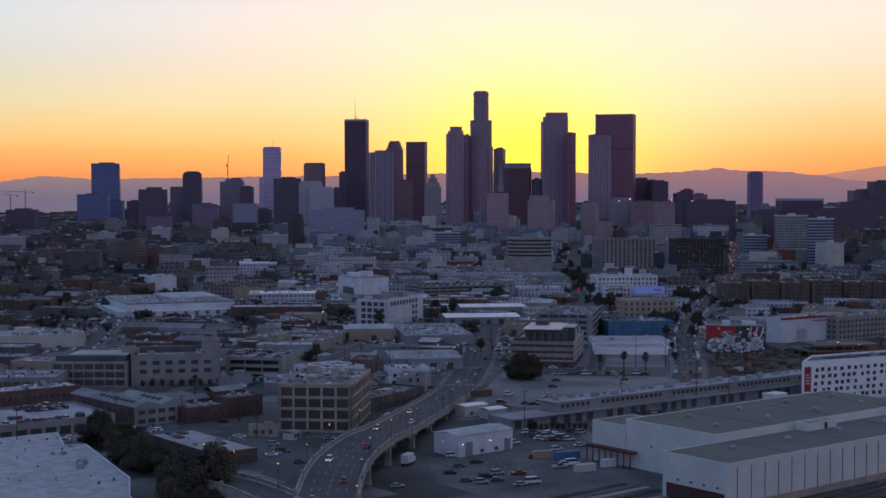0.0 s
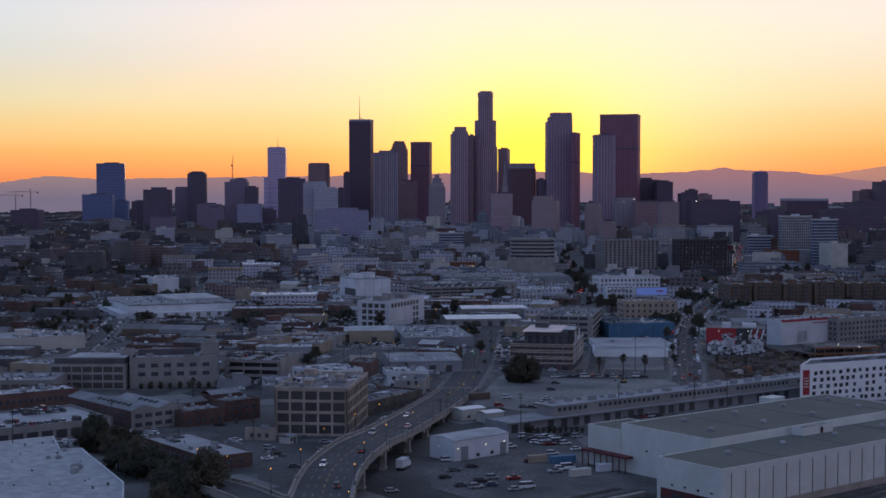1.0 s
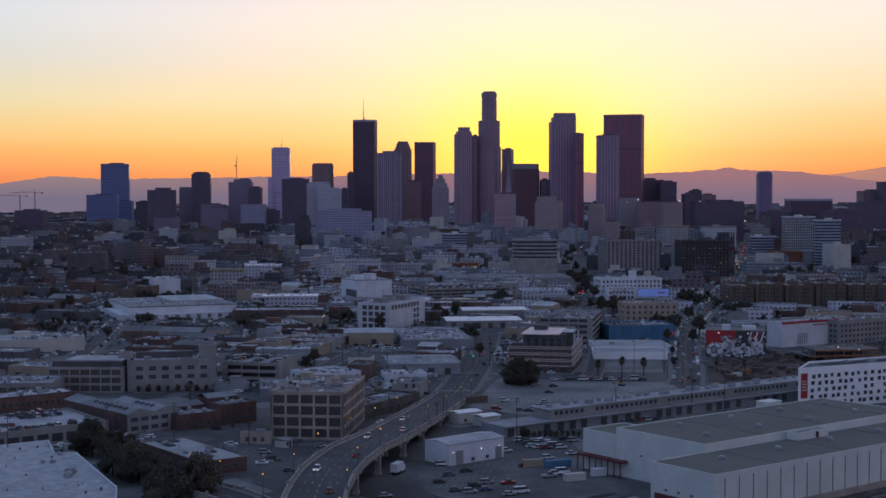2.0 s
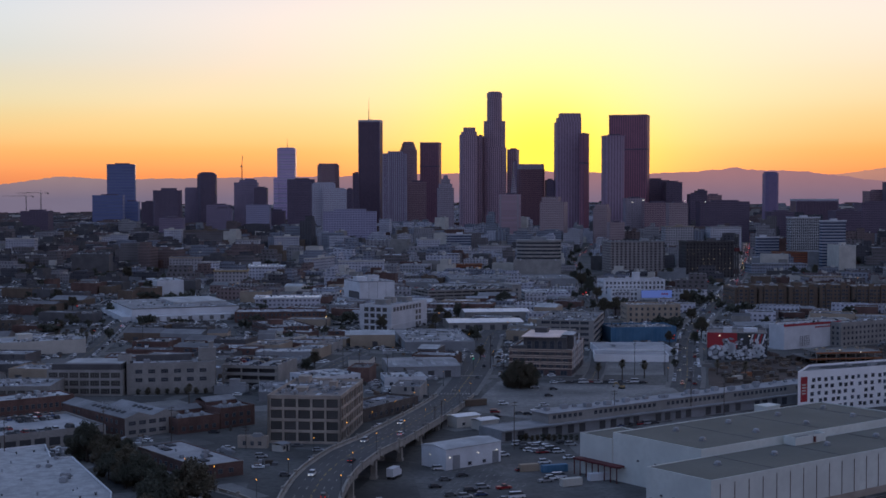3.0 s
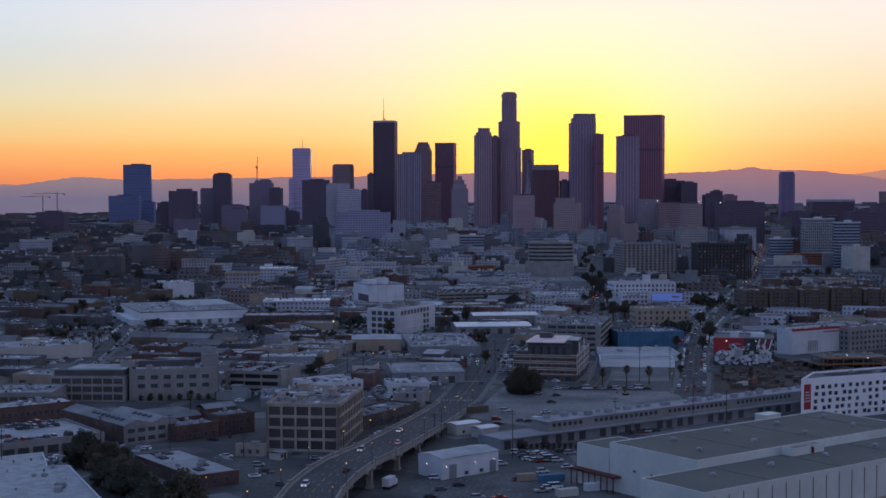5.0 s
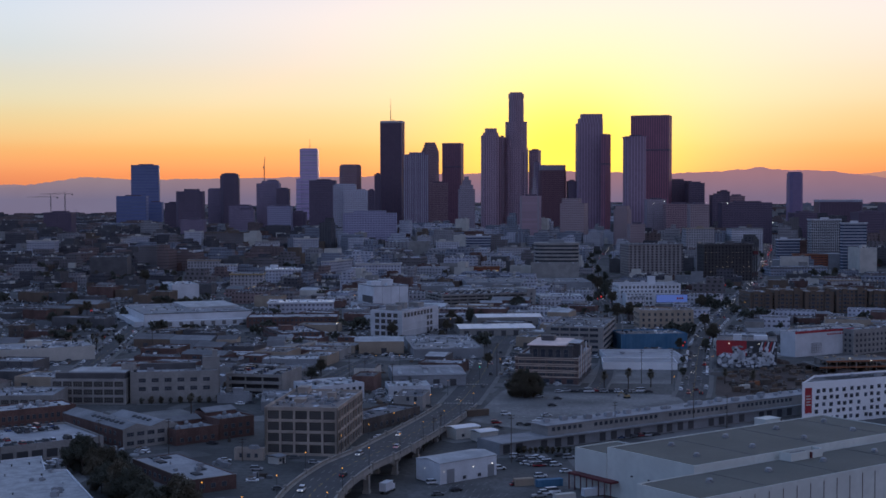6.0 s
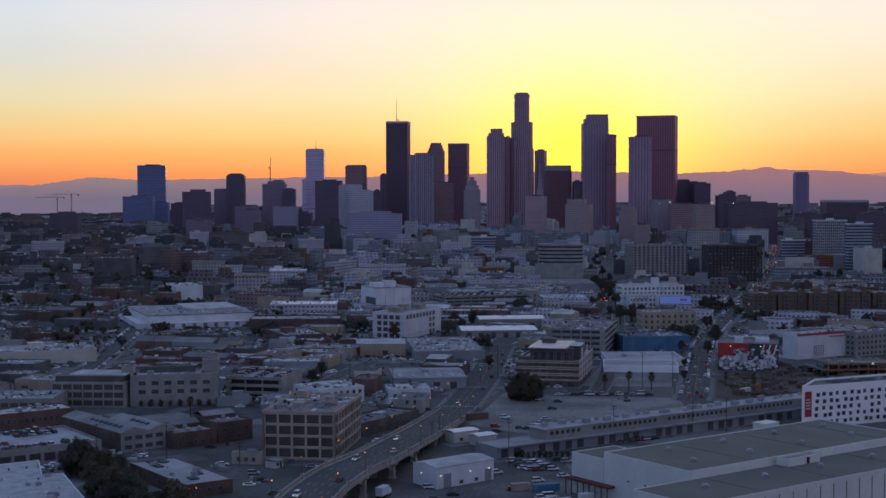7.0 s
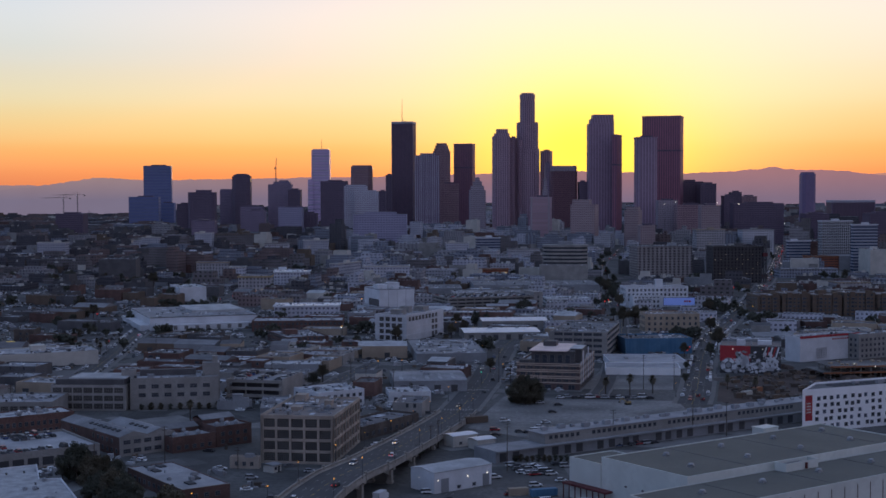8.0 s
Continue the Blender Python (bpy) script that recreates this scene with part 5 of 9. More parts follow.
def cold_store(_s, x, y, w, d, h, ang):
    """A wide white flat-roofed store with a raised bay and a low dock along two sides."""
    claim(x, y, w, d, ang)
    b = thing("warehouse", x, y, ground_z(x, y), ang, "wide white flat-roofed cold store with a low dock", "warehouse")
    part("wall", shell(w, d, h, 0.6), [MAT["white"]], b)
    part("roof", slab(w, d, h - 0.6), [MAT["roof_pale"]], b)
    g = Geo()
    g.box(-w / 2 - 0.1, w / 2 + 0.1, -d / 2 - 0.12, -d / 2 - 0.004, h - 0.5, h + 0.06, bottom=True)
    g.box(-w / 2 - 0.12, -w / 2 - 0.004, -d / 2, d / 2, h - 0.5, h + 0.06, bottom=True)
    part("coping", g, [MAT["metal_dark"]], b)
    g = Geo()
    g.box(-2, w / 2 - 1, -d * 0.12, d / 2 - 1, h - 0.6, h + 1.3)
    part("raised_bay", g, [MAT["roof_white"]], b)
    g = Geo()
    g.box(-w / 2 + 3, w / 2, -d / 2 - 7, -d / 2 - 0.004, -2, 4.4)
    g.box(-w / 2 - 7, -w / 2 - 0.004, -d / 2 + 3, d / 2, -2, 4.0)
    part("dock", g, [MAT["white"]], b)
    g = Geo()
    g.box(-1.5, 1.5, -0.1, 0, 0, 3.0)
    me = g.mesh("loading_door", [MAT["dull_unit"]])
    for k in range(9):
        part("loading_door", me, None, b, at=pose(-w / 2 + 10 + 8.4 * k, -d / 2 - 7.004, 0.6))
    roof_clutter(b, w, d, h - 0.6, 8, rng)
    ROOFS.append((x, y, w * 0.9, d * 0.9, ground_z(x, y) + h - 0.6, ang))


def white_store(_s, x, y, w, d, h, ang):
    """A tall blank white cold store: rounded dock, dark panel above it, lower rear wing, roof houses."""
    claim(x, y, w, d, ang)
    b = thing("warehouse", x, y, ground_z(x, y), ang, "tall blank white cold store with a rounded dock", "warehouse")
    part("wall", shell(w, d, h, 0.8), [MAT["white"]], b)
    part("roof", slab(w, d, h - 0.8), [MAT["roof_pale"]], b)
    g = Geo()
    g.box(-w / 2 - 0.15, w / 2 + 0.15, -d / 2 - 0.15, -d / 2 - 0.003, h - 0.7, h + 0.08, bottom=True)
    g.box(-w / 2 - 0.15, -w / 2 - 0.003, -d / 2, d / 2, h - 0.7, h + 0.08, bottom=True)
    part("coping", g, [MAT["grey"]], b)
    for k in range(1, 4):
        g = Geo()
        g.box(-0.12, 0.12, -0.05, 0, 0.5, h - 0.9)
        part("wall_joint", g, [MAT["grey"]], b, at=pose(-w / 2 + k * w / 4, -d / 2 - 0.003, 0))
    g = Geo()
    ring = [(-w / 2 - 0.004, -d / 2 + 1)] + [(-w / 2 - 9 * math.sin(q * math.pi / 14), -d / 2 + 10 - 9 * math.cos(q * math.pi / 14)) for q in range(1, 8)] + [(-w / 2 - 9, d / 2 - 6), (-w / 2 - 0.004, d / 2 - 6)]
    g.prism(ring[::-1], -2, 6.5, 0, 1)
    part("dock", g, [MAT["white"], MAT["roof_pale"]], b)
    g = Geo()
    g.box(-w / 2 - 0.12, -w / 2 - 0.003, -d / 2 + 2, d / 2 - 12, 7.0, 13.0, bottom=True)
    part("dark_opening", g, [MAT["dark"]], b)
    for px, py, pw, pd, ph in ((-w * 0.22, d * 0.1, 9, 12, 3.4), (w * 0.2, d * 0.25, 11, 8, 4.2), (w * 0.05, -d * 0.25, 5, 5, 2.2)):
        g = Geo()
        g.box(-pw / 2, pw / 2, -pd / 2, pd / 2, 0, ph)
        g.box(-pw / 2 - 0.2, pw / 2 + 0.2, -pd / 2 - 0.2, pd / 2 + 0.2, ph, ph + 0.25)
        part("roof_house", g, [MAT["white"]], b, at=pose(px, py, h - 0.8))
    roof_clutter(b, w, d, h - 0.8, 6, rng)


def loft_white(_s, x, y, w, d, h, ang):
    """A four-storey loft block: gridded windows on the short face, a mostly blank long face."""
    claim(x, y, w, d, ang)
    b = thing("apartment_block", x, y, ground_z(x, y), ang, "off-white concrete loft block with gridded windows", "apartment block")
    part("wall", shell(w, d, h, 1.0), [MAT["white"]], b)
    part("roof", slab(w, d, h - 1.0), [MAT["roof_pale"]], b)
    st = (h - 1.4) / 4
    me = window_mesh(3.2, round(st - 1.7, 2), (2, 1), "loft_glass", "frame")
    windows_on(b, w, d, me, 4.9, st, 1.0, 4, (3,))
    face = lambda px, z: pose(px, -d / 2 - 0.004, z)
    for k in range(4):
        g = Geo()
        g.box(-w / 2 - 0.3, -w / 2 - 0.003, -d / 2, d / 2, -0.25, 0.25, bottom=True)
        g.box(-w / 2, w / 2, -d / 2 - 0.3, -d / 2 - 0.003, -0.25, 0.25, bottom=True)
        part("floor_band", g, [MAT["white"]], b, at=pose(0, 0, (k + 1) * st + 0.2))
        part("window", me, None, b, at=face(w * 0.2, 1.0 + k * st))
        part("window", me, None, b, at=face(w * 0.29, 1.0 + k * st))
    for k in range(7):
        part("window", me, None, b, at=face(-w / 2 + 5 + k * 5.4, 1.0 + 3 * st))
    for px, py, pw, pd, ph in ((-w * 0.3, 0, 8, 9, 3.6), (0, 3, 6, 7, 4.2), (w * 0.3, 0, 10, 8, 3.2)):
        g = Geo()
        g.box(-pw / 2, pw / 2, -pd / 2, pd / 2, 0, ph)
        g.box(-pw / 2 - 0.2, pw / 2 + 0.2, -pd / 2 - 0.2, pd / 2 + 0.2, ph, ph + 0.25)
        part("penthouse", g, [MAT["concrete"]], b, at=pose(px, py, h - 1.0))
    roof_clutter(b, w, d, h - 1.0, 9, rng)


def mission(_s, x, y, w, d, h, ang):
    """A stepped white block: tall rear range with a stair turret, lower arcaded wing before it."""
    claim(x, y, w, d + 16, ang)
    b = thing("apartment_block", x, y, ground_z(x, y), ang, "stepped white plastered block with arched windows and turret", "apartment block")
    part("wall", shell(w, d, h, 1.1), [MAT["white"]], b)
    part("roof", slab(w, d, h - 1.1), [MAT["roof_pale"]], b)
    me = window_mesh(1.9, 2.3, (1, 1), "glass", "white")
    windows_on(b, w, d, me, 3.7, 4.2, h - 12.6, 3)
    for px, pw, ph in ((-w * 0.38, 9, 2.6), (w * 0.34, 12, 2.2), (-w * 0.12, 7, 3.0)):
        g = Geo()
        g.box(-pw / 2, pw / 2, -0.4, -0.003, -1.2, ph * 0.5, bottom=True)
        g.box(-pw / 4, pw / 4, -0.4, -0.003, ph * 0.5, ph, bottom=True)
        part("gable_step", g, [MAT["white"]], b, at=pose(px, -d / 2, h))
    g = Geo()
    g.box(-3, 3, -3, 3, -1.2, 5.5)
    g.box(-3.4, 3.4, -3.4, 3.4, 5.5, 6.1, bottom=True)
    part("turret", g, [MAT["white"]], b, at=pose(w * 0.08, 0, h))
    ww, wd, wh = w * 0.46, 15, h * 0.6
    g = Geo()
    g.box(-ww / 2, ww / 2, -wd, -0.004, -3, wh)
    wing = part("wing", g, [MAT["white"]], b, at=pose(-w / 2 + ww / 2 + 3, -d / 2, 0))
    g = Geo()
    g.box(-ww / 2 + 0.4, ww / 2 - 0.4, -wd + 0.4, -0.4, wh + 0.004, wh + 0.06)
    part("wing_roof", g, [MAT["roof_pale"]], wing)
    g = Geo()
    g.box(-ww / 2 - 0.3, ww / 2 + 0.3, -wd - 0.3, -wd - 0.003, wh - 0.9, wh + 0.7, bottom=True)
    part("coping", g, [MAT["white"]], wing)
    for k in range(int(ww // 3.4)):
        for fl in range(3):
            part("window", me, None, wing, at=pose(-ww / 2 + 2.2 + k * 3.4, -wd - 0.004, 1.0 + fl * 4.2))
    roof_clutter(b, w, d, h - 1.1, 5, rng)


def round_office(_s, x, y, w, d, h, ang):
    """A round-cornered office: pale spandrel bands over recessed dark glass."""
    claim(x, y, w, d, ang)
    b = thing("office", x, y, ground_z(x, y), ang, "round-cornered office with deep pale concrete bands", "office")

    def plan(grow, n=7, r=13.0):
        pts = []
        for cx, cy, a0 in ((1, -1, -90), (1, 1, 0), (-1, 1, 90), (-1, -1, 180)):
            for q in range(n):
                a = radians(a0 + 90 * q / (n - 1))
                pts.append((cx * (w / 2 - r) + (r + grow) * math.cos(a), cy * (d / 2 - r) + (r + grow) * math.sin(a)))
        return pts
    g = Geo()
    g.prism(plan(-0.9), -3, h - 0.5, 0, 1)
    part("glass_wall", g, [MAT["glass"], MAT["roof_grey"]], b, "dark strip glazing")
    n = 9
    for k in range(n):
        g = Geo()
        z = (k + 1) * h / n
        g.prism(plan(0), z - h / n * 0.52, z, 0, 0, bottom=True)
        part("band", g, [MAT["concrete"]], b)
    g = Geo()
    g.box(-9, 9, -7, 7, h, h + 3.6)
    part("plant_room", g, [MAT["grey"]], b)


def terrace(_s, x, y, w, d, h, ang):
    """Four-storey apartments: brick with thin pale bands, set-back dark top storey under a pale roof plate, pale fins on the long side."""
    claim(x, y, w, d, ang)
    b = thing("apartment_block", x, y, 0, ang, "banded brick apartment block, set-back dark top under pale roof plate", "apartment block")
    part("wall", shell(w, d, h, 0.9), [MAT["dark_brick"]], b)
    part("roof", slab(w, d, h - 0.9), [MAT["roof_white"]], b)
    for k in range(7):
        g = Geo()
        z = 3.5 + (k // 2) * 3.4 + (0 if k % 2 == 0 else 2.5)
        t = 0.25
        for x0, x1, y0, y1 in ((-w / 2 - t, w / 2 + t, -d / 2 - t, -d / 2 - 0.003), (-w / 2 - t, -w / 2 - 0.003, -d / 2, d / 2), (w / 2 + 0.003, w / 2 + t, -d / 2, d / 2), (-w / 2 - t, w / 2 + t, d / 2 + 0.003, d / 2 + t)):
            g.box(x0, x1, y0, y1, z, z + 0.45, bottom=True)
        part("band", g, [MAT["band_stone"]], b)
    windows_on(b, w, d, window_mesh(2.9, 1.7, (1, 0), "glass", "band_stone"), 3.9, 3.4, 4.2, 3)
    windows_on(b, w, d, window_mesh(3.4, 2.4, (1, 0)), 6.4, 3.4, 0.3, 1)
    g = Geo()
    g.box(-w / 2 + 5, w / 2 - 6, -d / 2 + 3.5, d / 2 - 7, h - 0.9, h + 6.2)
    top = part("top_storey", g, [MAT["dark"]], b, "dark set-back top storey")
    for k in range(9):
        part("window", window_mesh(2.4, 4.4, (0, 1), "glass"), None, top, at=pose(-w / 2 + 9 + k * 5.2, -d / 2 + 3.496, h - 0.2))
    for k in range(5):
        part("window", window_mesh(2.4, 4.4, (0, 1), "glass"), None, top, at=pose(-w / 2 + 4.996, -d / 2 + 7 + k * 4.2, h - 0.2, 0, 0, -90))
    g = Geo()
    g.box(-w / 2 + 3, w / 2 - 22, -d / 2 + 7, d / 2 - 6, h + 6.2, h + 6.7, bottom=True)
    part("roof_plate", g, [MAT["plate"]], top, "pale overhanging roof plate")
    g = Geo()
    g.box(-w / 2 + 12, w / 2 - 34, -d / 2 + 0.4, -d / 2 + 6.4, h - 0.9, h + 6.9)
    part("stair_head", g, [MAT["dark"]], b)
    g = Geo()
    g.box(-w / 2 + 11, w / 2 - 34, -d / 2 + 0.2, -d / 2 + 6.6, h + 6.9, h + 7.3, bottom=True)
    part("stair_roof", g, [MAT["roof_white"]], b)
    g = Geo()
    g.box(-4.5, 4.5, -3.5, 3.5, 0, 2.6)
    part("plant_room", g, [MAT["dark"]], b, at=pose(-2, 3, h + 6.7))
    g = Geo()
    g.box(-3, 3, -4, 4, 0, 2.4)
    part("roof_hut", g, [MAT["dark"]], b, at=pose(-w / 2 + 5, d / 2 - 5, h - 0.9))
    g = Geo()
    g.box(-0.15, 0.15, -0.6, -0.26, 2.8, h + 1.2)
    fin = g.mesh("fin", [MAT["white"]])
    for k in range(6):
        part("fin", fin, None, b, at=pose(-w / 2 + 4 + k * 9.4, -d / 2, 0))
    for k in (1, 5):
        g = Geo()
        g.box(-0.9, 0.9, -0.7, -0.3, 2.8, h + 6.0)
        part("pale_pylon", g, [MAT["white"]], b, at=pose(-w / 2 + 6.6 + k * 5.2, -d / 2, 0))


def mural(_s, x, y, w, d, h, ang):
    """A tall blank wall painted with bold shapes."""
    claim(x, y, w, d, ang)
    b = thing("painted_building", x, y, 0, ang, "dark building with a bold red, black and white wall painting", "building")
    part("wall", shell(w, d, h, 0.8), [MAT["grey"]], b)
    part("roof", slab(w, d, h - 0.8), [MAT["roof_tan"]], b)
    r = random.Random(3)

    def blot(cx, cz, rx, rz, mat, depth, n=13, rough=0.25):
        g = Geo()
        ring = []
        for k in range(n):
            a = 2 * math.pi * k / n
            q = 1 + r.uniform(-rough, rough)
            ring.append((max(-w / 2, min(w / 2, cx + rx * q * math.cos(a))), -d / 2 - depth, max(0.2, min(h - 0.3, cz + rz * q * math.sin(a)))))
        g.face(ring)
        g2 = [(p[0], p[1] + depth - 0.002, p[2]) for p in ring]
        for i in range(n):
            g.face([ring[i], g2[i], g2[(i + 1) % n], ring[(i + 1) % n]])
        part("painted_shape", g, [MAT[mat]], b)
    g = Geo()
    g.box(-w / 2, 0, -d / 2 - 0.03, -d / 2 - 0.004, h * 0.45, h - 0.1)
    part("painted_field", g, [MAT["red"]], b, "red painted field")
    g = Geo()
    g.box(0, w / 2, -d / 2 - 0.03, -d / 2 - 0.004, 0.2, h - 0.1)
    part("painted_field", g, [MAT["black"]], b, "black painted field")
    g = Geo()
    g.box(-w / 2, 0, -d / 2 - 0.028, -d / 2 - 0.004, 0.2, h * 0.45)
    part("painted_field", g, [MAT["black"]], b)
    for k in range(15):
        a = 2 * math.pi * k / 15
        blot(-12.4 + 3.3 * math.cos(a), 4.9 + 3.2 * math.sin(a), 1.2, 1.1, ("white", "grey", "white")[k % 3], 0.05 + 0.001 * k, 7, 0.35)
    blot(-12.4, 4.9, 1.7, 1.7, "grey", 0.068, 9, 0.25)
    blot(-5, 8, 4.0, 4.6, "white", 0.05, 11, 0.3)
    blot(12, 7, 4.2, 5.6, "white", 0.05, 11, 0.3)
    blot(-3, 7, 2.6, 3.4, "white", 0.05, 11, 0.4)
    blot(0, 4, 2.8, 2.2, "white", 0.055, 11, 0.4)
    blot(4, 6, 2.6, 3.4, "grey", 0.06)
    blot(10, 5, 3.6, 3.2, "white", 0.05, 12, 0.4)
    for k in range(115):
        blot(r.uniform(-9, 16.6), r.uniform(0.8, 13 if k % 3 else 8), r.uniform(0.3, 1.6), r.uniform(0.3, 1.1), ("black", "white", "grey", "white")[k % 4], 0.07 + 0.001 * k, 6, 0.5)
    for k in range(5):
        g = Geo()
        zz = h - 1.5
        xx = 7 + k * 1.75
        g.face([(xx, -d / 2 - 0.08, zz - 5), (xx + 0.9, -d / 2 - 0.08, zz - 5), (xx + 2.6, -d / 2 - 0.08, zz + 1), (xx + 1.7, -d / 2 - 0.08, zz + 1)])
        part("painted_stripe", g, [MAT["red" if k % 2 else "white"]], b)
    for px in (-10, 7):
        g = Geo()
        g.beam((0, -d / 2, h - 2), (0, -d / 2 - 1.2, h - 1.6), 0.1, 0.1)
        part("lamp_arm", g, [MAT["metal_dark"]], b, at=pose(px, 0, 0))
        g = Geo()
        g.tube(0, 0, -0.25, 0.15, 0.22, 0.3, 8)
        part("wall_lamp", g, [MAT["white_lamp"]], b, at=pose(px, -d / 2 - 1.2, h - 1.6))
    for x0, x1, y0, y1, z1 in ((-8, -3, -6, -2, 3.2), (4, 12, 0, 6, 2.2)):
        g = Geo()
        g.box(x0, x1, y0, y1, 0, z1)
        part("roof_hut", g, [MAT["white"]], b, at=pose(0, 0, h - 0.8))
    roof_clutter(b, w, d, h - 0.8, 6, rng)


def dotted(_s, x, y, w, d, h, ang):
    """Five-storey white block with scattered square windows and a red banner."""
    claim(x, y, w, d, ang)
    b = thing("apartment_block", x, y, 0, ang, "white five-storey block with scattered square windows and red banner", "apartment block")
    skew = 21.0
    plan = [(-w / 2, -d / 2), (w / 2, -d / 2), (w / 2, d / 2), (-w / 2 + skew, d / 2)]
    g = Geo()
    g.prism(plan, -3, h)
    inner = [(-w / 2 + 0.8, -d / 2 + 0.3), (w / 2 - 0.3, -d / 2 + 0.3), (w / 2 - 0.3, d / 2 - 0.3), (-w / 2 + skew + 0.2, d / 2 - 0.3)]
    for p0, p1, q1, q0 in zip(plan, plan[1:] + plan[:1], inner[1:] + inner[:1], inner):
        g.face([(*p0, h), (*p1, h), (*q1, h), (*q0, h)])
    g.prism(inner[::-1], h - 1.0, h)
    part("wall", g, [MAT["bright_white"]], b)
    g = Geo()
    g.face([(*p, h - 0.9) for p in inner])
    g.face([(*p, h - 1.2) for p in inner[::-1]])
    part("roof", g, [MAT["roof_grey"]], b)
    r = random.Random(8)
    a, c = window_mesh(1.7, 1.5, (1, 0), "glass", "frame"), window_mesh(1.5, 1.5, (1, 0), "glass_blue", "grey")
    for face, span, off, turn in ((0, w, d / 2, 0),):
        for k in range(int((span - 10) // 3.9)):
            for fl in range(5):
                if r.random() < 0.06:
                    continue
                m = pose(0, 0, 0, 0, 0, turn) @ pose(-span / 2 + 8.6 + k * 3.9 + r.uniform(-0.7, 0.7), -off - 0.004, 1.5 + fl * 3.1 + (0.25 if (k + fl) % 2 else 0))
                part("window", a if r.random() < 0.75 else c, None, b, at=m)
    g = Geo()
    g.box(-w / 2 + 1.6, -w / 2 + 5.4, -d / 2 - 0.12, -d / 2 - 0.004, 5.2, h - 2.6, bottom=True)
    part("banner", g, [MAT["red"]], b, "red hanging banner with pale unreadable lettering")
    for k in range(4):
        g = Geo()
        g.box(-w / 2 + 2.2, -w / 2 + 4.8 - 0.3 * (k % 2), -d / 2 - 0.14, -d / 2 - 0.125, 8.6 + k * 1.3, 9.2 + k * 1.3)
        part("lettering_bar", g, [MAT["cream"]], b)
    g = Geo()
    g.box(-1.8, 1.8, -0.9, 0.9, 0.3, 0.42)
    g.beam((-1.5, 0, 0), (-1.5, 0, 0.3), 0.1, 0.1)
    g.beam((1.5, 0, 0), (1.5, 0, 0.3), 0.1, 0.1)
    me = g.mesh("solar_panel", [MAT["skylight"]])
    for k in range(18):
        for j in range(2):
            part("solar_panel", me, None, b, at=pose(-w / 2 + 24 + k * 4.2, -2 + j * 4, h - 0.9, 15, 0, 0))
    roof_clutter(b, w * 0.6, d, h - 0.9, 12, rng)


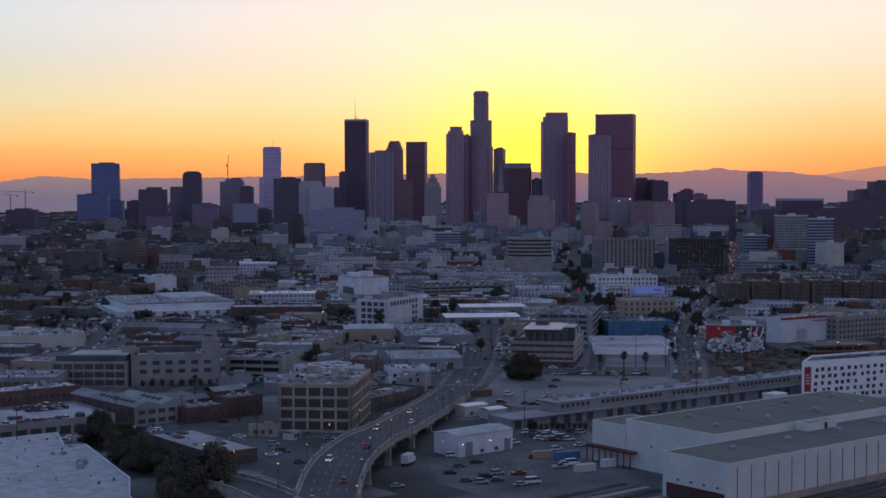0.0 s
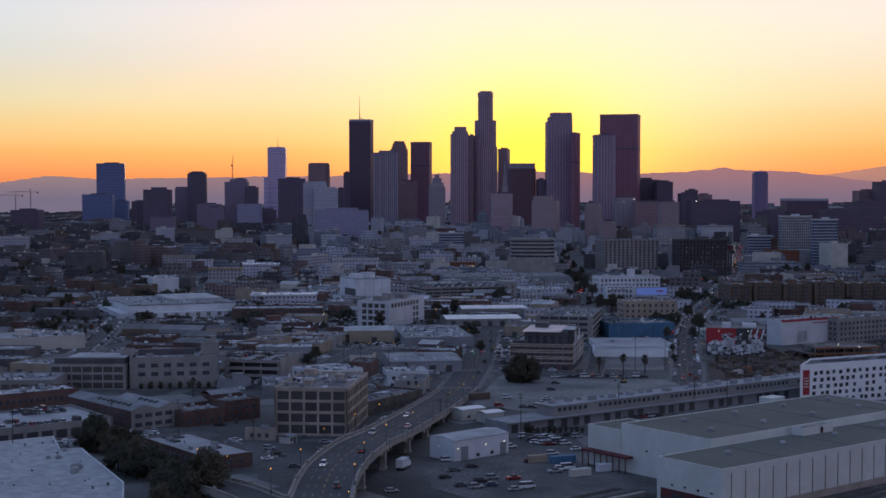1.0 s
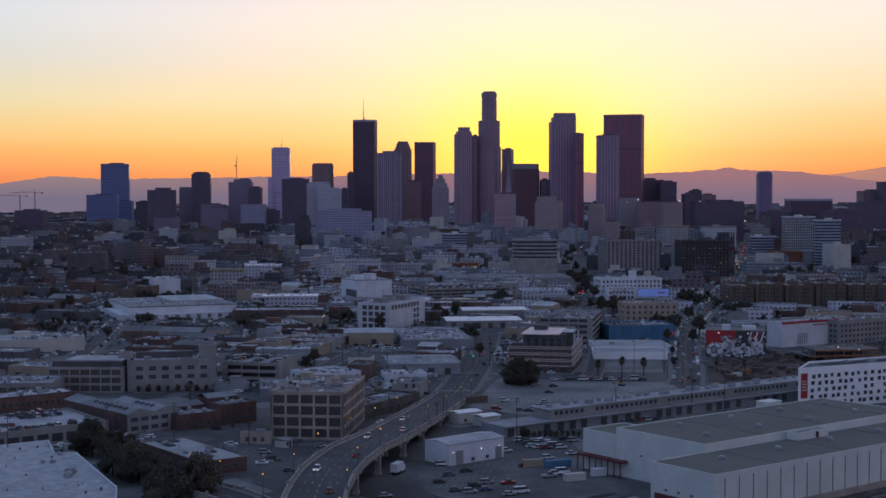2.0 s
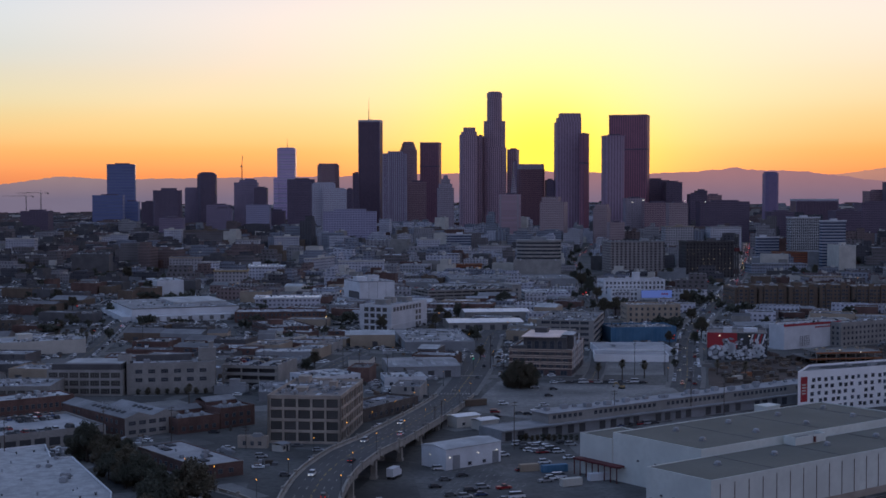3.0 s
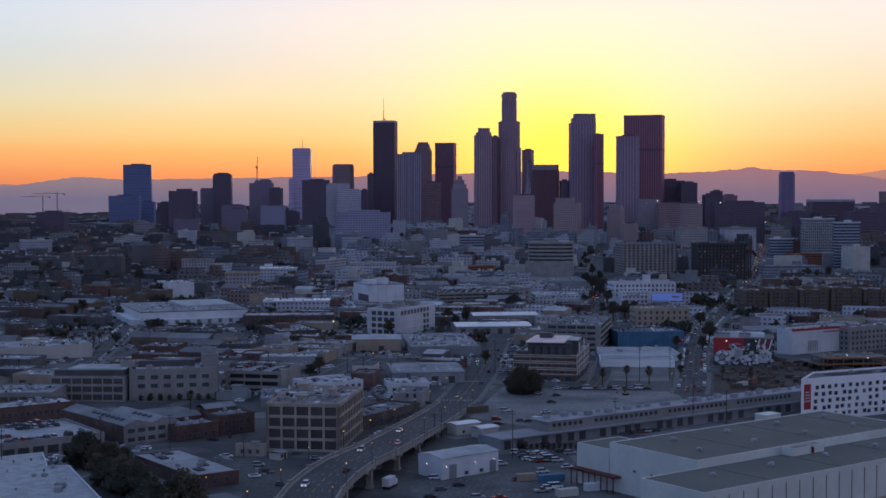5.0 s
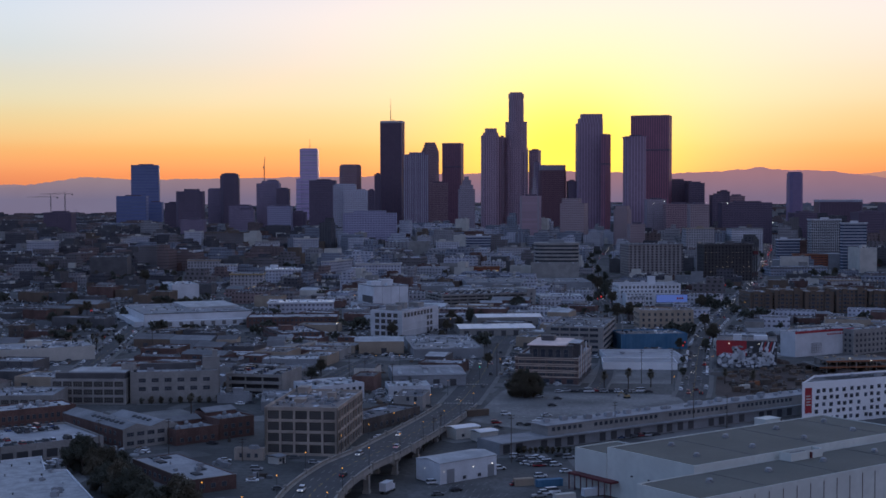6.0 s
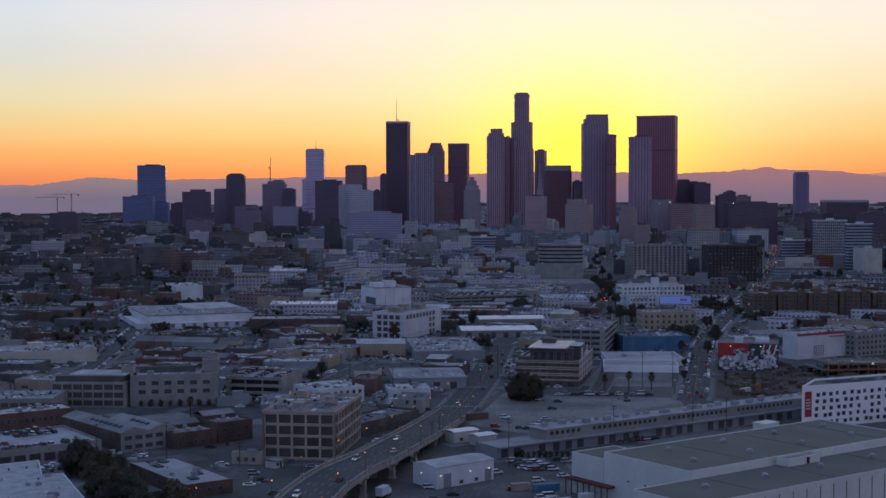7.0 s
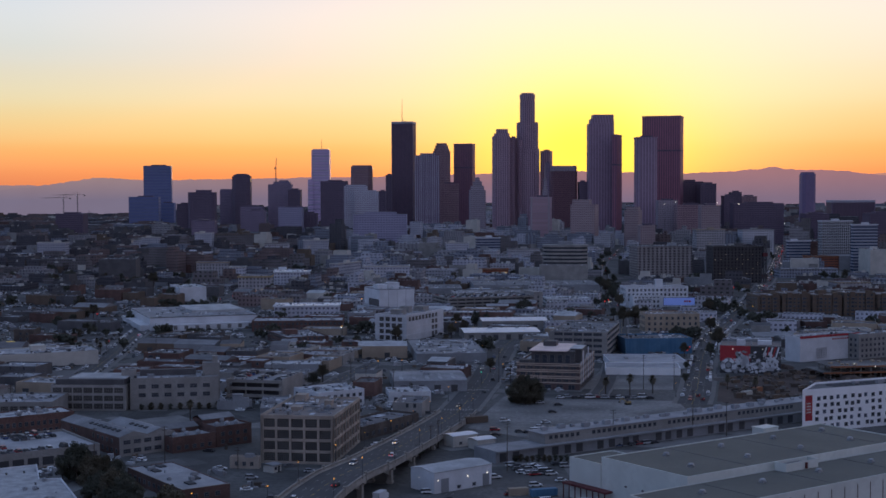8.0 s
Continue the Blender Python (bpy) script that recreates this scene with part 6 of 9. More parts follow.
def shed(_s, x, y, w, d, h, ang):
    """A big pale metal shed with a dark flat roof, downpipes and roof ventilators."""
    claim(x, y, w, d, ang)
    b = thing("rail_shed", x, y, 0, ang, "large pale metal-clad rail maintenance shed with a flat dark roof", "shed", "rail sheds")
    part("wall", shell(w, d, h, 0.45, 0.35), [MAT["shed"]], b)
    part("roof", slab(w, d, h - 0.25, 0.3, 0.35), [MAT["roof_shed"]], b)
    g = Geo()
    g.box(-0.08, 0.08, -0.16, 0, 2.4, h - 1.6)
    pipe = g.mesh("downpipe", [MAT["brown"]])
    for k in range(int(w // 6.4) if w > 135 else 0):
        part("downpipe", pipe, None, b, at=pose(-w / 2 + 4 + k * 6.4, -d / 2 - 0.004, 0))
    g = Geo()
    g.box(-w / 2, w / 2, -d / 2 - 0.1, -d / 2 - 0.004, -1, 2.3)
    part("plinth", g, [MAT["tan_concrete"]], b)
    g = Geo()
    g.box(-0.9, 0.9, -0.9, 0.9, 0, 0.5)
    g.tube(0, 0, 0.5, 0.9, 0.6, 0.6, 10)
    g.tube(0, 0, 0.9, 1.3, 1.1, 0.7, 10)
    vent = g.mesh("roof_ventilator", [MAT["unit"]])
    for k in range(4):
        for j in ((-0.22, 0.24) if w < 135 else (0.08,)):
            part("roof_ventilator", vent, None, b, at=pose(-w / 2 + 13 + k * 27 + (7 if j > 0 else 0), j * d, h - 0.25))
    for k in range(3):
        g = Geo()
        g.box(-0.06, 0.06, -d / 2 + 0.4, d / 2 - 0.4, 0, 0.12)
        part("roof_seam", g, [MAT["roof_dark"]], b, at=pose(-w / 2 + 30 + 34 * k, 0, h - 0.25))
    g = Geo()
    g.box(-7, 7, -2.4, -2.15, 0, 2.1)
    g.box(-7, 7, 2.15, 2.4, 0, 2.1)
    g.box(-7, -6.75, -2.15, 2.15, 0, 2.1)
    g.box(6.75, 7, -2.15, 2.15, 0, 2.1)
    if w < 135:
        house = None
    else:
        house = part("roof_housing", g, [MAT["shed"]], b, at=pose(-w / 2 + 73, d / 2 - 2.6, h - 0.25) @ Matrix.Diagonal((1.15, 1, 1.3, 1)))
    g = Geo()
    g.box(-5.5, 2.5, -1.5, 1.5, 0, 1.6)
    if house:
        part("roof_machine", g, [MAT["dull_unit"]], house)
    for px, pz in ((1.5, 0.2), (8.4, 0.0)) if house else ():
        g = Geo()
        g.box(-0.3, 0.3, -0.3, 0.3, 0, 1.5)
        part("roof_hatch", g, [MAT["canopy"]], house, at=pose(px, -2.75 if px < 7 else 0, pz))
    # track doors at the end: flat black sheet for the doorway's shade, half-raised red leaves
    span, top = (17.0, 6.6) if w < 135 else (23.0, 5.2)
    y0 = -d / 2 + (2.0 if w < 135 else 1.4)
    g = Geo()
    g.box(-0.05, 0, y0, y0 + span, 0.02, top, bottom=True)
    part("track_opening", g, [MAT["black"]], b, "flat black sheet for the shade inside the track doorway", at=pose(-w / 2 - 0.004, 0, 0))
    for k in range(5):
        g = Geo()
        lw = span / 5
        g.box(-0.14, -0.06, y0 + k * lw + 0.15, y0 + (k + 1) * lw - 0.15, top - (0.9 if k % 2 else 2.6), top - 0.05, bottom=True)
        part("track_door", g, [MAT["canopy"]], b, at=pose(-w / 2 - 0.004, 0, 0))
    g = Geo()
    g.box(-0.3, 0, -0.4, 0.4, 0, 0.5)
    lamp = g.mesh("wall_light", [MAT["metal_dark"]])
    for k in range(4):
        part("wall_light", lamp, None, b, at=pose(-w / 2 - 0.004, -d / 2 + 4 + k * d / 5, 8.2 if w < 135 else 6.4))
    return b


def depot(_s, x, y, w, d, h, ang):
    """A very long low freight depot with a raised clerestory."""
    claim(x, y, w, d, ang)
    b = thing("freight_depot", x, y, 0, ang, "very long low grey concrete depot with a clerestory window row", "depot")
    part("wall", shell(w, d, h - 1.2, 0.3, 0.3), [MAT["grey"]], b)
    part("roof", slab(w, d, h - 1.4, 0.2), [MAT["roof_pale"]], b)
    g = Geo()
    g.box(-w / 2 + 26, w / 2 - 1, -d / 2 + 2.5, d / 2 - 1.5, h - 1.4, h + 2.6)
    part("clerestory", g, [MAT["concrete"]], b)
    g = Geo()
    g.box(-w / 2 + 25, w / 2 - 0.6, -d / 2 + 2.1, d / 2 - 1.1, h + 2.6, h + 2.9)
    part("upper_roof", g, [MAT["roof_pale"]], b)
    me = window_mesh(1.5, 1.4, (1, 0))
    for k in range(56):
        if k % 15 in (6, 7):
            continue
        part("window", me, None, b, at=pose(-w / 2 + 29 + k * 2.8, -d / 2 + 2.496, h + 0.4))
    g = Geo()
    g.box(-1.6, 1.6, -0.1, 0, 0, 3.4)
    dock = g.mesh("dock_door", [MAT["metal_dark"]])
    for k in range(30):
        if k % 5 != 2:
            part("dock_door", dock, None, b, at=pose(-w / 2 + 4 + k * 6.2 + rng.uniform(-0.8, 0.8), -d / 2 - 0.004, 0.4))
    g = Geo()
    g.box(-w / 2, w / 2, -d / 2 - 1.5, -d / 2 - 0.004, h - 1.7, h - 1.2, bottom=True)
    part("eaves_canopy", g, [MAT["roof_grey"]], b)
    for k in range(26):
        part("air_unit", rng.choice(UNITS), None, b, at=pose(-w / 2 + 32 + k * 6 + rng.uniform(-2, 2), rng.uniform(-2, 2.5), h + 2.9))



def white_box(_s, x, y, w, d, h, ang):
    """A white metal shed with a very low gable and lamps on its walls."""
    claim(x, y, w, d, ang)
    b = thing("metal_shed", x, y, 0, ang, "white metal shed with a low pitched roof and roller doors", "shed")
    g = Geo()
    x0, y0 = w / 2, d / 2
    g.prism([(-x0, -y0), (x0, -y0), (x0, y0), (-x0, y0)], -2, h)
    for s in (-1, 1):
        q = [(s * x0, -y0, h), (s * x0, y0, h), (s * x0, 0, h + 1.0)]
        g.face(q if s > 0 else q[::-1])
    part("wall", g, [MAT["white"]], b)
    part("roof", gabled_roof(d, -x0, x0, h, 1.0, 0.2), [MAT["roof_white"]], b, at=pose(0, 0, 0, 0, 0, 90))
    for px, w2, h2 in ((-8.4, 3.4, 5.0), (10.5, 3.0, 4.4)):
        g = Geo()
        g.box(-w2 / 2, w2 / 2, -0.1, 0, 0, h2)
        part("roller_door", g, [MAT["grey"]], b, at=pose(px, -d / 2 - 0.004, 0))
    for px in (-2, 5):
        part("window", window_mesh(1.4, 1.0, (1, 0)), None, b, at=pose(px, -d / 2 - 0.004, 0.8))
    for px, py, turn in ((-11.5, -d / 2, 0), (2, -d / 2, 0), (11, -d / 2, 0), (-w / 2, 2, 90)):
        g = Geo()
        g.box(-0.13, 0.13, -0.2, 0, -0.1, 0.1)
        part("wall_lamp", g, [MAT["white_lamp"]], b, at=pose(px, py - (0.004 if turn == 0 else 0), 4.6, 0, 0, 0))


_g = Geo()
_g.tube(0, 0, 0, 0.6, 0.3, 0.3, 6)
_g.tube(0, 0, 0.6, 0.85, 0.5, 0.36, 6)
DARK_VENT = _g.mesh("vent", [MAT["metal_dark"]])


def white_roofed_hall():
    """The wide hall with a white felt roof and many small vents."""
    b = thing("hall", -128, 500, 0, 0, "wide low hall with a stained white flat roof and many vents", "hall")
    corners = [(-230, 330), (-62, 330), (-92, 398), (-98, 424), (-127, 482), (-134, 480), (-144, 506), (-230, 442)]
    pts = [(x + 128, y - 500) for x, y in corners]
    g = Geo()
    g.prism(pts, -3, 5.0)
    part("wall", g, [MAT["white"]], b)
    g = Geo()
    g.face([(px, py, 4.6) for px, py in pts], 0)
    inner = list(reversed(pts))
    part("roof", g, [MAT["felt"]], b)
    g = Geo()
    for p, q in zip(pts, pts[1:] + pts[:1]):
        way = Vector((q[0] - p[0], q[1] - p[1], 0)).normalized()
        nrm = Vector((-way.y, way.x, 0)) * 0.2
        a, c = Vector((*p, 4.8)) + nrm, Vector((*q, 4.8)) + nrm
        g.beam(a, c, 0.42, 0.62)
    part("parapet", g, [MAT["white"]], b)
    r = random.Random(4)
    for k in range(150):
        px, py = r.uniform(-70, 30), r.uniform(-85, 0)
        if px * 2.0 + py > -22 or py - 0.73 * px > 16:
            continue
        if k % 2:
            part("vent", DARK_VENT if k % 4 == 1 else VENT, None, b, at=pose(px, py, 4.6, 0, 0, 0) @ Matrix.Diagonal((*(r.uniform(0.6, 1.1),) * 3, 1)))
    for k in range(16):
        px, py = r.uniform(-60, 20), r.uniform(-80, 0)
        if px * 2.0 + py > -26 or py - 0.73 * px > 12:
            continue
        part("air_unit", r.choice(UNITS), None, b, at=pose(px, py, 4.6, 0, 0, r.choice((0, 90))))
    claim(-160, 420, 150, 170, 0)


white_roofed_hall()
loft("", -48.1, 559.2, 49.5, 29.4, 18.5, 84)
brick_shed("", -86.8, 488.2, 17.8, 47.7, 5.0, 38)
gable_works("", -133.8, 575.2, 24.5, 56.0, 8.0, 42)
brick_annexe("", -104.5, 568.8, 20.0, 22.0, 6.6, 42)
brick_annexe("", -90.7, 582.3, 17.0, 22.0, 8.6, 42)
block("tan_low", -69.5, 526.6, 3.4, 11.5, 4.6, 84)
block("wide_roof", -102.4, 671.0, 16.0, 8.0, 4.2, 0)
block("wide_roof", -80.2, 663.0, 14.5, 38.0, 4.6, 8)
block("brick_office", -183.4, 598.0, 43.1, 17.0, 9.2, 38)
deck("", -166.2, 536.8, 59.3, 42.0, 6.0, 38)
block("factory", -172.5, 674.0, 37.0, 24.0, 12.6, -1)
block("pale_works", -196.9, 645.9, 31.1, 30.0, 9.0, 4)
block("concrete_works", -134.1, 680.0, 42.6, 22.0, 15.5, 12)
block("stair_tower", -156.5, 677.0, 6.0, 7.0, 18.5, 4)
block("stair_tower", -117.5, 688.0, 8.6, 9.0, 21.0, 12)
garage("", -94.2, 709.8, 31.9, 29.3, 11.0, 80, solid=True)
block("white_low", -57.7, 687.3, 26.6, 24.5, 8.0, 38)
block("white_low", -18.8, 700.9, 21.4, 18.0, 5.5, 10)
block("dark_low", -27.0, 608.0, 45.0, 17.0, 6.0, 60.5)
warehouse("grey", -11.5, 749.8, 38.9, 42.0, 6.0, 8)
terrace("", 59.8, 770.0, 62.0, 33.9, 14.0, 79)
block("slab_office", 84.0, 904.8, 73.2, 36.4, 18.0, 79)
block("blue_front", 129.5, 917.5, 44.5, 30.0, 10.4, 8)
block("pale_white", 116.0, 846.0, 46.0, 36.0, 4.6, 2)
block("plain_white", 111.5, 812.0, 43.0, 26.0, 4.2, -3)
mural("", 176.3, 820.0, 34.6, 30.0, 16.4, -11)
block("white_wall", 232.3, 880.2, 51.8, 12.8, 15.7, 33)
block("pale_flats", 284.4, 901.3, 78.3, 9.3, 16.0, 33)
dotted("", 209.5, 643.3, 117.7, 17.0, 19.0, 27)
shed("", 119.9, 486.3, 113.0, 40.0, 16.5, 38)
shed("", 131.0, 451.1, 140.0, 26.0, 14.5, 38)
depot("", 99.5, 599.0, 190.0, 15.0, 6.0, 36)
white_box("", 11.2, 496.1, 26.5, 13.6, 7.6, 41)
cold_store("", -222.7, 1103.0, 84.0, 95.0, 10.0, 24)
white_store("", -70.2, 1199.0, 32.0, 40.0, 22.0, 25)
loft_white("", -38.7, 1006.9, 61.0, 25.4, 19.0, 67)
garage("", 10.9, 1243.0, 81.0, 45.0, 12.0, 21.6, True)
block("wide_roof", 15.9, 1327.3, 70.2, 60.0, 8.0, 6)
warehouse("bright", 26.8, 1006.0, 55.2, 35.0, 5.4, 8)
block("wide_roof", -8.0, 895.0, 44.0, 84.0, 6.0, 8)
warehouse("bright", 37.0, 1070.7, 50.9, 30.0, 7.0, 8)
block("wide_roof", 62.0, 1448.0, 130.0, 74.0, 8.5, 4)
block("wide_roof", -46.0, 1420.0, 64.0, 60.0, 6.5, 4)
block("white_low", 88.0, 1272.0, 40.0, 30.0, 7.5, 6)
block("bright_low", -136.0, 1156.0, 54.0, 36.0, 11.0, 5)
block("brick_low", -129.3, 1059.9, 69.4, 32.0, 8.0, 5)
block("brick_low", -115.9, 965.9, 30.0, 53.5, 7.0, 24)
mission("", 168.0, 1266.0, 57.5, 26.0, 18.5, 8)
claim(186, 1214, 34, 22, 8)
block("tan_works", 156.4, 1052.1, 41.1, 26.0, 14.0, 4)
block("brown_flats", 252.2, 1184.8, 19.3, 34.0, 17.5, 6)
block("brown_flats", 275.5, 1185.9, 24.3, 34.0, 19.0, 6)
block("brown_flats", 301.3, 1185.5, 24.9, 34.0, 18.0, 6)
block("brown_flats", 328.5, 1186.3, 26.4, 34.0, 19.6, 6)
block("brown_flats", 364.2, 1187.3, 43.0, 34.0, 18.4, 6)
block("grey_hotel", 217.9, 1648.5, 65.9, 42.6, 38.9, 8)
block("dark_frame", 292.0, 1570.7, 56.7, 26.9, 41.7, 8)
block("strip_office", 423.5, 1846.3, 29.5, 9.5, 35.9, 6)
block("grid_tower", 468.6, 1835.8, 39.4, 17.7, 62.8, 6)
block("strip_office", 489.2, 1766.6, 31.3, 9.9, 59.9, 6)
block("orange_low", 442.2, 1797.0, 39.2, 30.0, 18.4, 6)
block("grey_flats", 391.2, 1658.5, 68.7, 30.0, 10.4, 6)
block("blank_cream", 488.3, 1721.0, 21.6, 40.0, 30.7, 6)
block("blank_grey", 480.0, 1802.0, 40.0, 40.0, 19.1, 6)
round_office("", 104.0, 1640.0, 54.0, 40.0, 40.0, -4)
block("band_base", 100.5, 1606.0, 56.0, 22.0, 18.0, -4)
block("orange_low", 18.5, 1677.9, 33.2, 22.0, 9.0, 5)
block("white_flats", -155.9, 1603.2, 59.3, 10.8, 20.9, 70)
block("white_flats", -104.8, 1581.0, 51.9, 30.0, 18.8, 5)
block("yellow_works", -233.6, 1448.0, 34.4, 30.0, 15.5, 5)
block("bright_low", -209.5, 1545.5, 39.2, 35.0, 14.6, 5)
block("blank_dark", -422.6, 1596.9, 42.6, 40.0, 26.2, 8)
block("blank_white", -278.4, 1326.7, 25.8, 48.5, 14.1, 25)
block("white_flats", -544.2, 2210.6, 27.1, 25.0, 27.8, 5)
block("pale_flats", -575.4, 2243.2, 17.4, 25.0, 23.0, 5)
block("brown_flats", -413.8, 2287.3, 76.5, 40.0, 31.0, 5)
block("white_low", -414.0, 1920.0, 59.4, 35.0, 17.7, 5)
block("tan_works", -331.2, 1694.8, 39.5, 30.0, 16.8, 5)
block("white_flats", -291.6, 1647.9, 17.6, 25.0, 13.6, 5)
block("white_flats", -624.5, 1964.2, 39.9, 25.0, 30.2, 5)
block("pale_flats", -304.7, 2014.0, 34.7, 25.0, 26.3, 5)
block("white_flats", -253.8, 2064.1, 37.3, 25.0, 29.4, 5)
block("white_flats", -447.1, 2166.1, 26.5, 30.0, 36.6, 5)
block("white_flats", -38.0, 2013.9, 33.2, 25.0, 27.0, 5)
block("strip_office", 6.6, 2064.0, 35.8, 25.0, 32.6, 5)
block("pale_flats", 58.2, 1964.4, 44.6, 25.0, 20.0, 5)
block("white_low", -221.0, 1592.5, 31.3, 35.0, 13.1, 5)
block("tan_works", 345.0, 2116.9, 44.0, 30.0, 42.7, 5)
block("pale_flats", 425.7, 2167.5, 49.9, 30.0, 40.3, 6)
block("tan_works", 388.8, 1439.9, 33.2, 30.0, 10.0, 6)
block("dark_low", -314.3, 977.6, 14.2, 20.0, 9.0, 5)
block("blank_cream", -258.0, 846.0, 62.0, 36.0, 8.5, 27)
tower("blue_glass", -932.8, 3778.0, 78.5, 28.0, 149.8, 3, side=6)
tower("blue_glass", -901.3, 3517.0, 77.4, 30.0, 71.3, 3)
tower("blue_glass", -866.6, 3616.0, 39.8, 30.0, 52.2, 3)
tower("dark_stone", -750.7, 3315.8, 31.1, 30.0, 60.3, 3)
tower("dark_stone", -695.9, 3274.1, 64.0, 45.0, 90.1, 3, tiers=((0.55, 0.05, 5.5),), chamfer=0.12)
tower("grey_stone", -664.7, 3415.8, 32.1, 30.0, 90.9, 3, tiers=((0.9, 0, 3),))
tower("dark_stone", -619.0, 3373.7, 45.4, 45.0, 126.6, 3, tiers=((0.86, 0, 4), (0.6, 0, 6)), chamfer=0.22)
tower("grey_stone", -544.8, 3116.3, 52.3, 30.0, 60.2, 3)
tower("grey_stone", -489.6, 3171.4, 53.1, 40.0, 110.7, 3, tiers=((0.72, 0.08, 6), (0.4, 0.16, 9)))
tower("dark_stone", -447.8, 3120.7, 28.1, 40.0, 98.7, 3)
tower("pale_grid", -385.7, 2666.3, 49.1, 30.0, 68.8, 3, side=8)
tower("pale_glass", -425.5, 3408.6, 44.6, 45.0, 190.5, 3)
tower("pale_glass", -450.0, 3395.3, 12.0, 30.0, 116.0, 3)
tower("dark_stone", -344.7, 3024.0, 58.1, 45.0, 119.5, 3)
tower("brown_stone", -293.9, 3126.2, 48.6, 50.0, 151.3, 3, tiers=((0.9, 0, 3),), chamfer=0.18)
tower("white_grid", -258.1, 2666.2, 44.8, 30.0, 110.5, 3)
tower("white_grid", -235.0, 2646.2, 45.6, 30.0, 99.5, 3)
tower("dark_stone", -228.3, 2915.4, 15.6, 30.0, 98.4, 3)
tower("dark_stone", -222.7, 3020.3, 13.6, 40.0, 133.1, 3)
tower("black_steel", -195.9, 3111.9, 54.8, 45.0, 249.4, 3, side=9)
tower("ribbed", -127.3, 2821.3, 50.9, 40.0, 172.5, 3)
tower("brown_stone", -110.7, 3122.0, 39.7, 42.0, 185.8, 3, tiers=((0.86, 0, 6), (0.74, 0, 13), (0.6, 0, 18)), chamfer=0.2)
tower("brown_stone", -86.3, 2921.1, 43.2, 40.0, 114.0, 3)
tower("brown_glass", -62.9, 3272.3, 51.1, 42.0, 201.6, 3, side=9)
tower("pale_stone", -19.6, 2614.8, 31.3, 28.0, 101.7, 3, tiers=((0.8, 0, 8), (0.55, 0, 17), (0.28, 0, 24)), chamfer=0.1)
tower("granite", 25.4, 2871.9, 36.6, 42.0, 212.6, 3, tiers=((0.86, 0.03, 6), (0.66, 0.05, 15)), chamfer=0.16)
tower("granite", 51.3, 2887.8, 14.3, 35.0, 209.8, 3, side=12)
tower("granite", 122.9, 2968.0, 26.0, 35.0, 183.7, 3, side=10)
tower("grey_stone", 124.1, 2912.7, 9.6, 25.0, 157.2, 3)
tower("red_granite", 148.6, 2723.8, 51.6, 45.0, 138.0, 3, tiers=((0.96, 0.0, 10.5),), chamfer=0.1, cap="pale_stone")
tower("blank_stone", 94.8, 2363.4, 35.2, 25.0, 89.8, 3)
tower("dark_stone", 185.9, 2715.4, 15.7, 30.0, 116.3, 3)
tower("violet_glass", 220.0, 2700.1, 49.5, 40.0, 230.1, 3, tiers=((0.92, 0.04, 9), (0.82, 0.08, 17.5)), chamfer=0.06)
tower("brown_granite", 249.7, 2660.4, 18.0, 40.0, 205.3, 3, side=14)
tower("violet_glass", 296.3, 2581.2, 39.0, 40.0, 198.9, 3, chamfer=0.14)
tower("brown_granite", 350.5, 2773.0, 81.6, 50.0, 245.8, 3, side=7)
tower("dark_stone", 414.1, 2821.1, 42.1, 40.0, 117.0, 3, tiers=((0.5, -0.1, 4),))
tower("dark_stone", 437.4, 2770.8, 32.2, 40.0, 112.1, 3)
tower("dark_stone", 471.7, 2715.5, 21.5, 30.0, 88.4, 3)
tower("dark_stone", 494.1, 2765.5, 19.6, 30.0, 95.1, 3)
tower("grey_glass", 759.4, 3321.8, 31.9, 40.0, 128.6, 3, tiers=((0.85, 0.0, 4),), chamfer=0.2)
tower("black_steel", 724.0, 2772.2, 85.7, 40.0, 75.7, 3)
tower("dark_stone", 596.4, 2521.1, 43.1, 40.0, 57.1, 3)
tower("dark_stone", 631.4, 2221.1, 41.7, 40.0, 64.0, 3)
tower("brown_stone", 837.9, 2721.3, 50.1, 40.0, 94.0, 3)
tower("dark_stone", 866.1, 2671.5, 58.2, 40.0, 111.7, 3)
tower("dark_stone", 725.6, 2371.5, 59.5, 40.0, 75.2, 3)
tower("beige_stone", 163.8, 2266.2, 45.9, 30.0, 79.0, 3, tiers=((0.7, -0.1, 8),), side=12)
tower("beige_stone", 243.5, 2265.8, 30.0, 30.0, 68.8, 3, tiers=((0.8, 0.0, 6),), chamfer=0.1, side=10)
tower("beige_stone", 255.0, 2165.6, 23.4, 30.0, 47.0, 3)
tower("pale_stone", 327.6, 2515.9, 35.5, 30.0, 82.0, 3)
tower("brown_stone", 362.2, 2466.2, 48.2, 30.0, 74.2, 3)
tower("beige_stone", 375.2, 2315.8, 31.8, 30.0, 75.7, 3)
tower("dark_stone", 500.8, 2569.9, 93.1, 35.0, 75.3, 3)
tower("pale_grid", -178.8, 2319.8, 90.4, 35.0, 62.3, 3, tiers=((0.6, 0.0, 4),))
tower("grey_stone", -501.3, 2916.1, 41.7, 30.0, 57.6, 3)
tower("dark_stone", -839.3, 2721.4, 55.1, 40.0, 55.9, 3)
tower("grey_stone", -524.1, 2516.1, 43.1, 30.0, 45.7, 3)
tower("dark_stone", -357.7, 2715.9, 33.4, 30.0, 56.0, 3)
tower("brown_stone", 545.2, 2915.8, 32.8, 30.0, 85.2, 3)
